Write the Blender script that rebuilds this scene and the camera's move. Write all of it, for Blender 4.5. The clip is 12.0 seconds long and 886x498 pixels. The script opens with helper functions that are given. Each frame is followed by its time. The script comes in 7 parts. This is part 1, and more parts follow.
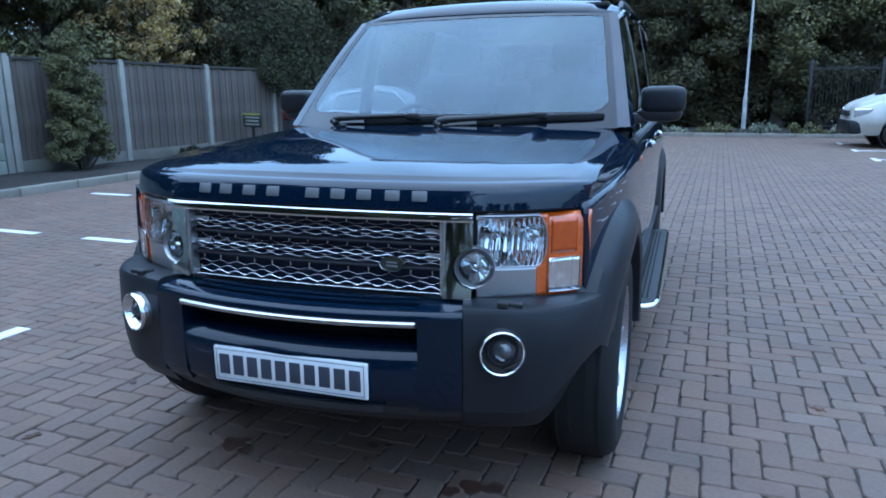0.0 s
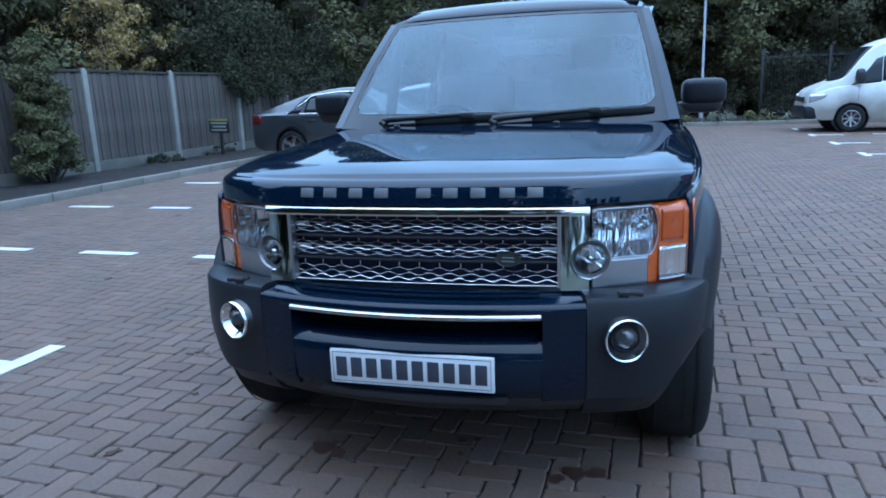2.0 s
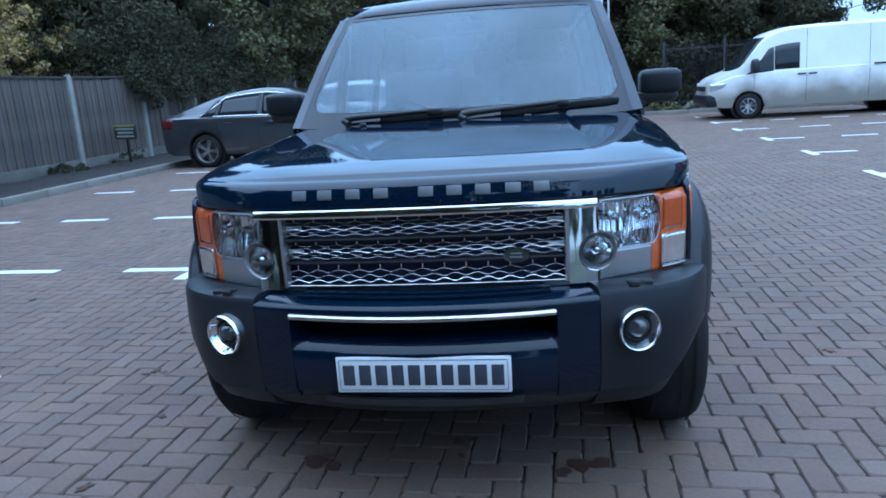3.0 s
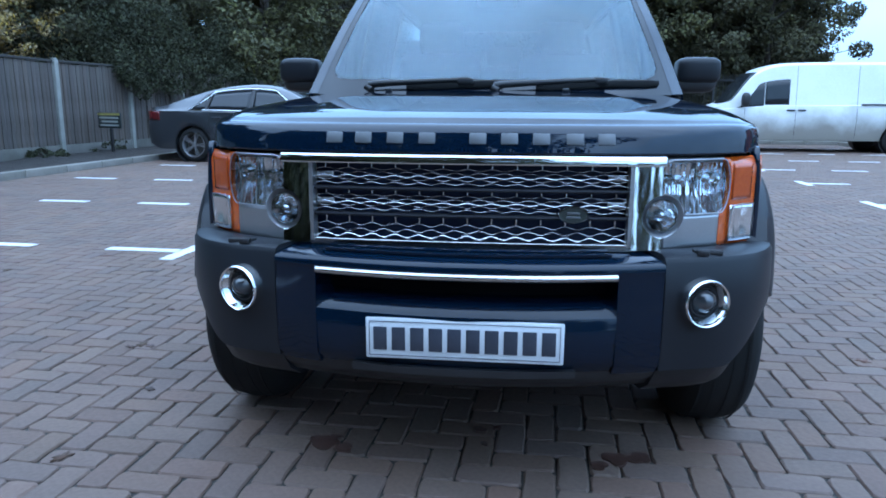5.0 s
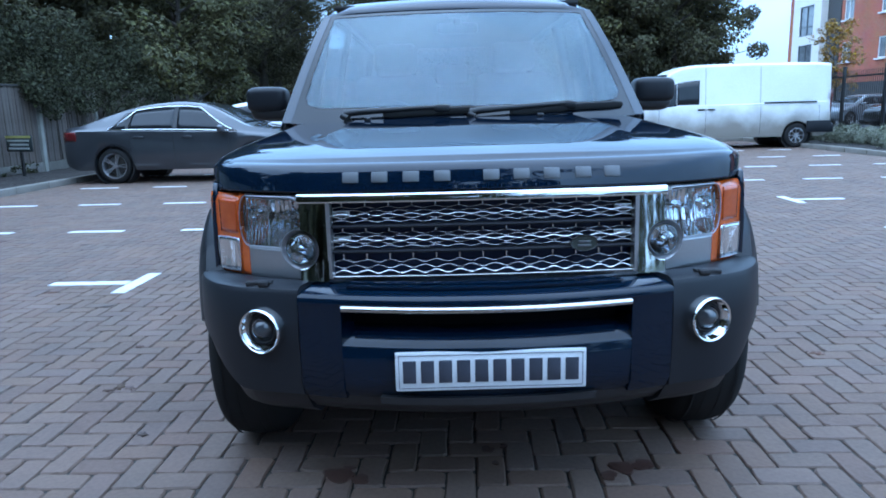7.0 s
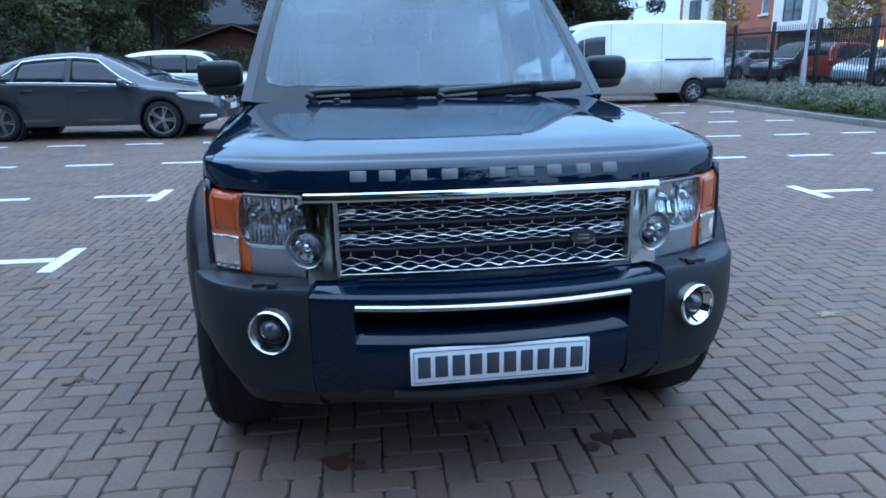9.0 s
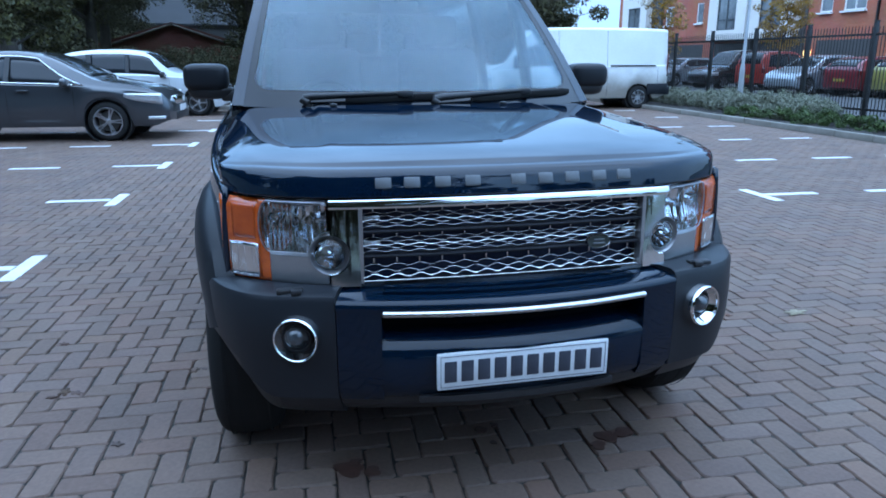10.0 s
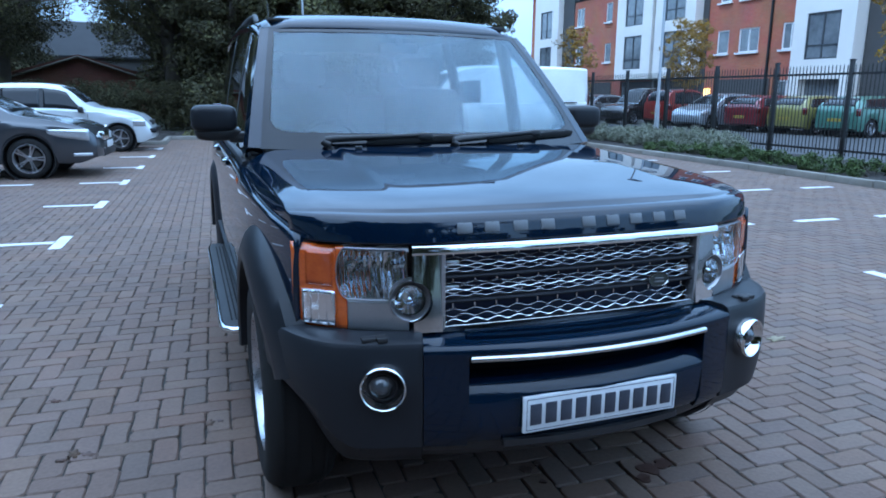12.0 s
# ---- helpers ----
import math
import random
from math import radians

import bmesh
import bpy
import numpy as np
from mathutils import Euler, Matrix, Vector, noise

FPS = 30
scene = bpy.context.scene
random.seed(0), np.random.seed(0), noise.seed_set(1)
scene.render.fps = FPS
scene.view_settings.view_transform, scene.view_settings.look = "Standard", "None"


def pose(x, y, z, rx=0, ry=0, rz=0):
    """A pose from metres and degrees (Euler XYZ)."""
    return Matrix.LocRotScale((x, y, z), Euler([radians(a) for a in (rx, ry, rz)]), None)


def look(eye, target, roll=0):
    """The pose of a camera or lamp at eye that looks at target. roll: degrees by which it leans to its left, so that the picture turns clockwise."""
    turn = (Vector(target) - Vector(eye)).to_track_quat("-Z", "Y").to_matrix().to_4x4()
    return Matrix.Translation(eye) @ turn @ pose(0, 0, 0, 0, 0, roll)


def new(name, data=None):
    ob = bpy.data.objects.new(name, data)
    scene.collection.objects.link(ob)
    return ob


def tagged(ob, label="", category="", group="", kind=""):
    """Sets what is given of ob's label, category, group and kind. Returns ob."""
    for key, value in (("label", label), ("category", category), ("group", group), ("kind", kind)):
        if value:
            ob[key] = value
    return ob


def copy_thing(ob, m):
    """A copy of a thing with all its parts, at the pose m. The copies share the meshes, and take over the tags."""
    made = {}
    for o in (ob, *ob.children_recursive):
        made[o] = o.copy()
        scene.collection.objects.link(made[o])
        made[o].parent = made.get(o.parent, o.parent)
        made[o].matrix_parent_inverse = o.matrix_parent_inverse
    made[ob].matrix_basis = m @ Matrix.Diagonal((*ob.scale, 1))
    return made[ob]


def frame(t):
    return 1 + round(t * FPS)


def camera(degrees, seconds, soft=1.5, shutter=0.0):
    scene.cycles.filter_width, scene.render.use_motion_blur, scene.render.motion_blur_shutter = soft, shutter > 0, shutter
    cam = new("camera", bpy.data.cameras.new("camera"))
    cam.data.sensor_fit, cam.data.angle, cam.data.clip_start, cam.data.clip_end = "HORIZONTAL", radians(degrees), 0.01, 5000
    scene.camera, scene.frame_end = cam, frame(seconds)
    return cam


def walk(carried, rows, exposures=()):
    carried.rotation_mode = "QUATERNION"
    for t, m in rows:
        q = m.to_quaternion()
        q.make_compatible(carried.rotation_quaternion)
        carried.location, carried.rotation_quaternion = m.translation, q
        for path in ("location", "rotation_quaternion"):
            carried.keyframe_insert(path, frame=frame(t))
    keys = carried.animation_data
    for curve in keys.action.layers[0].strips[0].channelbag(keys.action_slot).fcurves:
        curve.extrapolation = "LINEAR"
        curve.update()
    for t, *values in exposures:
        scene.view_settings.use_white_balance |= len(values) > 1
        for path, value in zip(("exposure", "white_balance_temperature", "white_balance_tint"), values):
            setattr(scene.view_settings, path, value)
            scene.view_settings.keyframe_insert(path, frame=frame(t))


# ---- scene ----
cam = camera(65.0, 12.0, soft=1.8)
PATH = [
    (0, (1.079, -1.695, 1.3), (0.436, 0.149, 0.868), -0.5),
    (0.5, (0.957, -1.834, 1.328), (0.406, 0.041, 0.901), -1.8),
    (1, (0.867, -1.91, 1.33), (0.321, -0.033, 0.906), -1.2),
    (1.5, (0.778, -1.909, 1.318), (0.163, -0.055, 0.892), -2.0),
    (2, (0.638, -1.882, 1.315), (0.116, -0.002, 0.876), -2.3),
    (2.5, (0.491, -1.875, 1.322), (0.048, 0.025, 0.882), -1.5),
    (3, (0.356, -1.88, 1.319), (0.075, 0.046, 0.862), -3.7),
    (3.2, (0.323, -1.852, 1.299), (0.09, 0.078, 0.831), -1.9),
    (4.8, (0.149, -1.738, 1.103), (-0.043, 0.212, 0.704), 1.5),
    (5, (0.132, -1.74, 1.1), (-0.08, 0.208, 0.698), 0.3),
    (5.5, (0.106, -1.735, 1.094), (-0.119, 0.208, 0.675), 0.0),
    (6, (0.068, -1.703, 1.101), (-0.156, 0.233, 0.652), -1.9),
    (6.5, (-0.017, -1.729, 1.138), (-0.178, 0.214, 0.69), -2.6),
    (7, (-0.129, -1.802, 1.193), (-0.122, 0.16, 0.804), -1.5),
    (7.2, (-0.156, -1.813, 1.213), (-0.121, 0.149, 0.828), -1.0),
    (8.8, (-0.359, -1.782, 1.32), (-0.173, 0.139, 0.792), -0.8),
    (9, (-0.423, -1.789, 1.336), (-0.146, 0.118, 0.804), -0.8),
    (9.5, (-0.551, -1.793, 1.353), (-0.133, 0.089, 0.822), -0.8),
    (10, (-0.652, -1.767, 1.351), (-0.216, 0.113, 0.826), -0.0),
    (10.5, (-0.731, -1.683, 1.344), (-0.308, 0.201, 0.821), -2.9),
    (11, (-0.82, -1.641, 1.359), (-0.355, 0.233, 0.837), -1.3),
    (11.5, (-0.956, -1.644, 1.372), (-0.376, 0.207, 0.885), -1.6),
    (12, (-1.105, -1.639, 1.384), (-0.432, 0.194, 0.952), 0.4),
]
walk(cam, [(t, look(eye, target, roll)) for t, eye, target, roll in PATH], [(0, 0.19, 6480, 10), (3, 0.13, 6480, 10), (5, 0.34, 6480, 10), (7, 0.35, 6480, 10), (9, 0.16, 6480, 10), (12, 0.10, 6480, 10)])

# ---- world and light: a bright overcast sky at dusk ----
world = bpy.data.worlds.new("overcast_sky")
scene.world = world
world.use_nodes = True
wn, wl = world.node_tree.nodes, world.node_tree.links
wn.clear()
sky = wn.new("ShaderNodeTexSky")
sky.sky_type = "NISHITA"
sky.sun_disc = False
sky.sun_elevation, sky.sun_rotation = radians(12), radians(200)
sky.air_density, sky.dust_density, sky.ozone_density = 1.0, 3.0, 2.0
# cloud cover: most of the blue is turned to a pale even grey that brightens to the zenith
tex, sep, ramp, mixer = (wn.new("ShaderNodeTexCoord"), wn.new("ShaderNodeSeparateXYZ"), wn.new("ShaderNodeValToRGB"), wn.new("ShaderNodeMix"))
wl.new(tex.outputs["Generated"], sep.inputs[0])
wl.new(sep.outputs["Z"], ramp.inputs["Fac"])
ramp.color_ramp.elements[0].position, ramp.color_ramp.elements[0].color = 0.0, (4.9, 8.7, 13.6, 1)
ramp.color_ramp.elements[1].position, ramp.color_ramp.elements[1].color = 1.0, (21.0, 33.5, 53.0, 1)
mid_sky = ramp.color_ramp.elements.new(0.4)
mid_sky.color = (8.8, 17.2, 30.5, 1)
cloud = wn.new("ShaderNodeTexNoise")
cloud.inputs["Scale"].default_value, cloud.inputs["Detail"].default_value = 3.0, 5.0
cmap = wn.new("ShaderNodeMapRange")
cmap.inputs["From Min"].default_value, cmap.inputs["From Max"].default_value = 0.30, 0.70
cmap.inputs["To Min"].default_value, cmap.inputs["To Max"].default_value = 0.74, 1.24
wl.new(tex.outputs["Generated"], cloud.inputs["Vector"])
wl.new(cloud.outputs["Fac"], cmap.inputs["Value"])
cmul = wn.new("ShaderNodeVectorMath")
cmul.operation = "SCALE"
wl.new(ramp.outputs["Color"], cmul.inputs[0])
wl.new(cmap.outputs["Result"], cmul.inputs["Scale"])
mixer.data_type = "RGBA"
mixer.inputs["Factor"].default_value = 0.95
wl.new(sky.outputs["Color"], mixer.inputs["A"])
wl.new(cmul.outputs["Vector"], mixer.inputs["B"])
bg, wout = wn.new("ShaderNodeBackground"), wn.new("ShaderNodeOutputWorld")
bg.inputs["Strength"].default_value = 0.1
wl.new(mixer.outputs["Result"], bg.inputs["Color"])
wl.new(bg.outputs["Background"], wout.inputs["Surface"])
sun = new("sun", bpy.data.lights.new("sun", "SUN"))
sun.data.energy, sun.data.angle, sun.data.color = 0.5, radians(110), (1.0, 0.95, 0.88)
sun.matrix_world = look((0, 0, 30), (8, 14, 0))
scene.view_settings.exposure = 0.0


# ---- materials ----
def material(name, color, rough=0.6, metal=0.0, second=None, scale=6.0, amount=0.5, fine=60.0, bump=0.0, coat=0.0,
             island=0.0, objrand=0.0, spec=0.5, dist=0.004, rough_var=0.12, stretch=None, coat_rough=0.03):
    m = bpy.data.materials.new(name)
    m.use_nodes = True
    n, l = m.node_tree.nodes, m.node_tree.links
    b = n["Principled BSDF"]
    b.inputs["Metallic"].default_value = metal
    b.inputs["Coat Weight"].default_value = coat
    b.inputs["Coat Roughness"].default_value = coat_rough
    b.inputs["Specular IOR Level"].default_value = spec
    tc = n.new("ShaderNodeTexCoord")
    big, small = n.new("ShaderNodeTexNoise"), n.new("ShaderNodeTexNoise")
    for node, s, d in ((big, scale, 4.0), (small, fine, 6.0)):
        node.inputs["Scale"].default_value, node.inputs["Detail"].default_value = s, d
        if stretch:
            mp = n.new("ShaderNodeMapping")
            mp.inputs["Scale"].default_value = stretch
            l.new(tc.outputs["Object"], mp.inputs["Vector"])
            l.new(mp.outputs[0], node.inputs["Vector"])
        else:
            l.new(tc.outputs["Object"], node.inputs["Vector"])
    second = second or tuple(c * 0.7 for c in color)
    add = n.new("ShaderNodeMath")
    add.operation = "MULTIPLY_ADD"
    l.new(small.outputs["Fac"], add.inputs[0])
    add.inputs[1].default_value = 0.5
    half = n.new("ShaderNodeMath")
    half.operation = "MULTIPLY_ADD"
    l.new(big.outputs["Fac"], half.inputs[0])
    half.inputs[1].default_value, half.inputs[2].default_value = 0.9, -0.2
    l.new(half.outputs[0], add.inputs[2])
    fac = add.outputs[0]
    rnd = None
    if island or objrand:
        if island:
            rnd = n.new("ShaderNodeNewGeometry").outputs["Random Per Island"]
        else:
            rnd = n.new("ShaderNodeObjectInfo").outputs["Random"]
    mapr = n.new("ShaderNodeMapRange")
    mapr.inputs["From Min"].default_value, mapr.inputs["From Max"].default_value = 0.5 - amount * 0.5, 1.0 - 0.3 * amount
    l.new(fac, mapr.inputs["Value"])
    mix = n.new("ShaderNodeMix")
    mix.data_type = "RGBA"
    l.new(mapr.outputs[0], mix.inputs["Factor"])
    mix.inputs["A"].default_value, mix.inputs["B"].default_value = (*color, 1), (*second, 1)
    col = mix.outputs["Result"]
    if rnd is not None:
        hsv = n.new("ShaderNodeHueSaturation")
        amt = island or objrand
        for key, mul, lo in (("Value", 7.31, 1 - amt), ("Saturation", 3.77, 1 - amt), ("Hue", 13.7, 0.5 - 0.04 * amt)):
            w = n.new("ShaderNodeMath")
            w.operation = "MULTIPLY"
            w.inputs[1].default_value = mul
            l.new(rnd, w.inputs[0])
            fr = n.new("ShaderNodeMath")
            fr.operation = "FRACT"
            l.new(w.outputs[0], fr.inputs[0])
            r = n.new("ShaderNodeMapRange")
            r.inputs["To Min"].default_value = lo
            r.inputs["To Max"].default_value = 0.5 + 0.04 * amt if key == "Hue" else 1 + amt
            l.new(fr.outputs[0], r.inputs["Value"])
            l.new(r.outputs[0], hsv.inputs[key])
        l.new(col, hsv.inputs["Color"])
        col = hsv.outputs["Color"]
    l.new(col, b.inputs["Base Color"])
    rr = n.new("ShaderNodeMapRange")
    rr.inputs["To Min"].default_value, rr.inputs["To Max"].default_value = max(0.02, rough * (1 - rough_var)), min(1, rough * (1 + rough_var))
    l.new(small.outputs["Fac"], rr.inputs["Value"])
    l.new(rr.outputs[0], b.inputs["Roughness"])
    if bump:
        bp = n.new("ShaderNodeBump")
        bp.inputs["Strength"].default_value, bp.inputs["Distance"].default_value = bump, dist
        l.new(small.outputs["Fac"], bp.inputs["Height"])
        l.new(bp.outputs["Normal"], b.inputs["Normal"])
    return m


def pane(name, tint, ior=1.52, rough=0.0, sheen=(1, 1, 1)):
    """Thin clear glass: a tinted pass-through with a mirror sheen that follows Fresnel."""
    m = bpy.data.materials.new(name)
    m.use_nodes = True
    n, l = m.node_tree.nodes, m.node_tree.links
    n.clear()
    tr, gl, fr, mx, out = (n.new("ShaderNodeBsdfTransparent"), n.new("ShaderNodeBsdfGlossy"), n.new("ShaderNodeFresnel"),
                           n.new("ShaderNodeMixShader"), n.new("ShaderNodeOutputMaterial"))
    tr.inputs["Color"].default_value = (*tint, 1)
    gl.inputs["Color"].default_value, gl.inputs["Roughness"].default_value = (*sheen, 1), rough
    fr.inputs["IOR"].default_value = ior
    l.new(fr.outputs[0], mx.inputs[0])
    l.new(tr.outputs[0], mx.inputs[1])
    l.new(gl.outputs[0], mx.inputs[2])
    l.new(mx.outputs[0], out.inputs["Surface"])
    return m


def glow(name, color, strength):
    m = bpy.data.materials.new(name)
    m.use_nodes = True
    b = m.node_tree.nodes["Principled BSDF"]
    b.inputs["Base Color"].default_value = (*color, 1)
    b.inputs["Emission Color"].default_value = (*color, 1)
    b.inputs["Emission Strength"].default_value = strength
    return m


NAVY = material("navy_paint", (0.0014, 0.0085, 0.0210), 0.16, 0.0, (0.0011, 0.0070, 0.0175), 2.0, 0.5, 900, 0.0, 1.0, spec=0.0, coat_rough=0.012)
BUMPER_NAVY = material("navy_bumper_paint", (0.0012, 0.0078, 0.0185), 0.22, 0.0, (0.0010, 0.0064, 0.0150), 2.0, 0.5, 900, 0.0, 0.55, spec=0.05, coat_rough=0.05)
GREY_PLASTIC = material("grey_plastic", (0.0115, 0.013, 0.0165), 0.42, 0, (0.009, 0.0105, 0.0135), 5, 0.5, 500, 0.12, 0, dist=0.0006, spec=0.3)
BLACK_PLASTIC = material("black_plastic", (0.010, 0.010, 0.012), 0.5, 0, (0.02, 0.02, 0.021), 8, 0.5, 300, 0.08, dist=0.0006)
RUBBER = material("rubber", (0.009, 0.009, 0.0095), 0.8, 0, (0.017, 0.016, 0.0155), 7, 0.6, 180, 0.25, dist=0.001, spec=0.25)
CHROME = material("chrome", (0.74, 0.75, 0.76), 0.05, 1.0, (0.68, 0.69, 0.70), 6, 0.4, 80, 0.0)
SATIN = material("satin_silver", (0.42, 0.42, 0.43), 0.33, 0.85, (0.36, 0.36, 0.37), 6, 0.4, 200, 0.0)
ALLOY = material("alloy", (0.5, 0.5, 0.52), 0.28, 0.9, (0.38, 0.38, 0.4), 9, 0.5, 120, 0.0)
DARK_ALLOY = material("dark_steel", (0.05, 0.05, 0.052), 0.5, 0.6, (0.09, 0.08, 0.07), 9, 0.5, 120, 0.1)
REFLECTOR = material("lamp_reflector", (0.84, 0.85, 0.86), 0.07, 1.0, (0.70, 0.72, 0.74), 40, 0.5, 160, 0.10, dist=0.002)
LENS = pane("lamp_lens", (0.93, 0.95, 0.97), 1.5)
AMBER_DEEP = material("amber_reflector", (0.40, 0.050, 0.006), 0.2, 0.15, (0.56, 0.085, 0.009), 26, 0.8, 90, 0.35, 0.6, dist=0.003)
AMBER = material("amber_lens", (0.74, 0.125, 0.012), 0.15, 0, (0.46, 0.060, 0.006), 45, 0.7, 160, 0.35, 1.0, dist=0.003)
RED_LENS = material("red_lens", (0.13, 0.006, 0.008), 0.15, 0, (0.08, 0.004, 0.005), 60, 0.5, 200, 0.2, 0.8)
CLEAR_LAMP = material("white_lamp", (0.62, 0.64, 0.66), 0.12, 0.6, (0.4, 0.42, 0.45), 50, 0.5, 120, 0.4, 0.8, dist=0.002)
# the blue sheen tint puts extra sky blue into the screen's reflection
WINDSCREEN = pane("windscreen_glass", (0.56, 0.66, 0.72), 1.66, 0.03, (0.76, 0.92, 1.0))


def dusty(m, albedo, low, high):
    """A thin film of dust and smear on a pane, in soft streaks down the glass."""
    n, l = m.node_tree.nodes, m.node_tree.links
    tc, mp, ns, mr, df, mx = (n.new("ShaderNodeTexCoord"), n.new("ShaderNodeMapping"), n.new("ShaderNodeTexNoise"), n.new("ShaderNodeMapRange"), n.new("ShaderNodeBsdfDiffuse"), n.new("ShaderNodeMixShader"))
    mp.inputs["Scale"].default_value = (2.0, 0.6, 0.6)
    ns.inputs["Scale"].default_value, ns.inputs["Detail"].default_value = 1.6, 3.0
    mr.inputs["From Min"].default_value, mr.inputs["From Max"].default_value = 0.3, 0.7
    mr.inputs["To Min"].default_value, mr.inputs["To Max"].default_value = low, high
    df.inputs["Color"].default_value = (*albedo, 1)
    l.new(tc.outputs["Object"], mp.inputs["Vector"])
    l.new(mp.outputs[0], ns.inputs["Vector"])
    l.new(ns.outputs["Fac"], mr.inputs["Value"])
    out = n["Material Output"]
    l.new(mr.outputs[0], mx.inputs[0])
    l.new(out.inputs["Surface"].links[0].from_socket, mx.inputs[1])
    l.new(df.outputs[0], mx.inputs[2])
    l.new(mx.outputs[0], out.inputs["Surface"])


# dust film coloured blue: the sky's pale haze is put into its albedo
dusty(WINDSCREEN, (0.20, 0.33, 0.46), 0.0, 0.08)
SCREEN_BORDER = material("screen_border", (0.004, 0.006, 0.009), 0.10, 0, (0.006, 0.008, 0.012), 6, 0.5, 100, 0, 0.0, spec=0.32)
VOID = material("black_void", (0.004, 0.004, 0.005), 0.9, 0, (0.007, 0.007, 0.008), 8, 0.5, 100, 0, spec=0.05)
BAR_GREY = material("grille_bar_grey", (0.014, 0.014, 0.018), 0.5, 0.0, (0.020, 0.020, 0.024), 10, 0.5, 100, 0.0, spec=0.2)
FOG_LENS = material("fog_lens", (0.055, 0.062, 0.070), 0.05, 0.0, (0.020, 0.022, 0.026), 14, 0.7, 60, 0.0, 1.0)
SIDE_GLASS = pane("side_glass", (0.66, 0.74, 0.76), 1.52)
DARK_GLASS = material("dark_glass", (0.012, 0.015, 0.018), 0.05, 0, (0.018, 0.02, 0.024), 3, 0.4, 40, 0.0, 0.0, spec=0.35)
CABIN = material("cabin_trim", (0.012, 0.012, 0.013), 0.75, 0, (0.018, 0.018, 0.018), 12, 0.5, 300, 0.2)
SEAT = material("seat_cloth", (0.020, 0.020, 0.020), 0.85, 0, (0.030, 0.029, 0.028), 20, 0.5, 400, 0.2)
PLATE = material("plate_white", (0.66, 0.67, 0.68), 0.35, 0, (0.58, 0.59, 0.6), 20, 0.5, 300, 0.0, 0.3)
PLATE_Y = material("plate_yellow", (0.34, 0.24, 0.04), 0.4, 0, (0.28, 0.20, 0.04), 20, 0.5, 300)
INK = material("plate_ink", (0.03, 0.035, 0.05), 0.4, 0, (0.045, 0.05, 0.065), 30, 0.5, 200)
BADGE_INK = material("badge_dark", (0.012, 0.022, 0.017), 0.45, 0, (0.03, 0.04, 0.035), 30, 0.5, 200, 0, 0.5)
LETTER = material("bonnet_silver", (0.15, 0.155, 0.162), 0.5, 0.4, (0.12, 0.125, 0.132), 20, 0.5, 200)
PAVER = material("paver", (0.168, 0.104, 0.077), 0.75, 0, (0.102, 0.068, 0.054), 1.9, 0.75, 55, 0.7, island=0.11, dist=0.003, spec=0.4)
PAVER_ONE = material("paver_single", (0.168, 0.104, 0.077), 0.75, 0, (0.102, 0.068, 0.054), 1.9, 0.75, 55, 0.7, objrand=0.11, dist=0.003, spec=0.4)
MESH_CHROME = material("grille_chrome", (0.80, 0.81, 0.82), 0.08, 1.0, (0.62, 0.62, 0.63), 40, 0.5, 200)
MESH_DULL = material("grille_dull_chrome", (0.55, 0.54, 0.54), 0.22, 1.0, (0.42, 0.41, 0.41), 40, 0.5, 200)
GRILLE_NAVY = material("grille_navy", (0.004, 0.012, 0.034), 0.35, 0.0, (0.003, 0.009, 0.026), 6, 0.5, 200, spec=0.2)
SAND = material("joint_sand", (0.022, 0.018, 0.015), 0.95, 0, (0.035, 0.029, 0.024), 8, 0.6, 120, 0.6)
KERB = material("kerb_concrete", (0.245, 0.220, 0.190), 0.9, 0, (0.13, 0.118, 0.098), 3, 0.7, 70, 0.5, objrand=0.1)
SOIL = material("soil", (0.022, 0.015, 0.011), 0.97, 0, (0.011, 0.008, 0.006), 3, 0.7, 40, 0.9, dist=0.03)
GRASS_GROUND = material("far_ground", (0.05, 0.06, 0.03), 0.95, 0, (0.035, 0.04, 0.025), 0.2, 0.7, 6, 0.5, dist=0.05)
ASPHALT = material("asphalt", (0.06, 0.06, 0.062), 0.9, 0, (0.045, 0.045, 0.047), 0.8, 0.6, 90, 0.4)
LINE = material("line_paint", (0.74, 0.75, 0.76), 0.7, 0, (0.5, 0.5, 0.5), 4, 0.75, 50, 0.3)
STAIN = material("oil_stain", (0.040, 0.014, 0.009), 0.6, 0, (0.07, 0.032, 0.022), 20, 0.6, 80, 0.3)
POST = material("concrete_post", (0.33, 0.32, 0.29), 0.9, 0, (0.17, 0.165, 0.14), 3, 0.7, 80, 0.5, objrand=0.1)
BOARD = material("weathered_board", (0.215, 0.182, 0.160), 0.9, 0, (0.050, 0.036, 0.028), 2.2, 1.0, 40, 0.5, objrand=0.16, stretch=(1, 1, 0.16))
CAPPING = material("fence_cap", (0.035, 0.03, 0.027), 0.9, 0, (0.05, 0.045, 0.04), 3, 0.6, 60, 0.4)
GRAVEL_BOARD = material("gravel_board_concrete", (0.165, 0.152, 0.135), 0.9, 0, (0.085, 0.080, 0.066), 2.2, 0.8, 60, 0.5, objrand=0.15)
PANEL_CONC = material("panel_concrete", (0.30, 0.31, 0.29), 0.9, 0, (0.17, 0.19, 0.15), 2.2, 0.7, 60, 0.5, objrand=0.15)
IRON = material("black_iron", (0.012, 0.012, 0.013), 0.5, 0.2, (0.02, 0.019, 0.018), 5, 0.5, 100, 0.1)
GALV = material("galvanised", (0.42, 0.44, 0.46), 0.5, 0.6, (0.34, 0.36, 0.38), 5, 0.5, 80, 0.1)
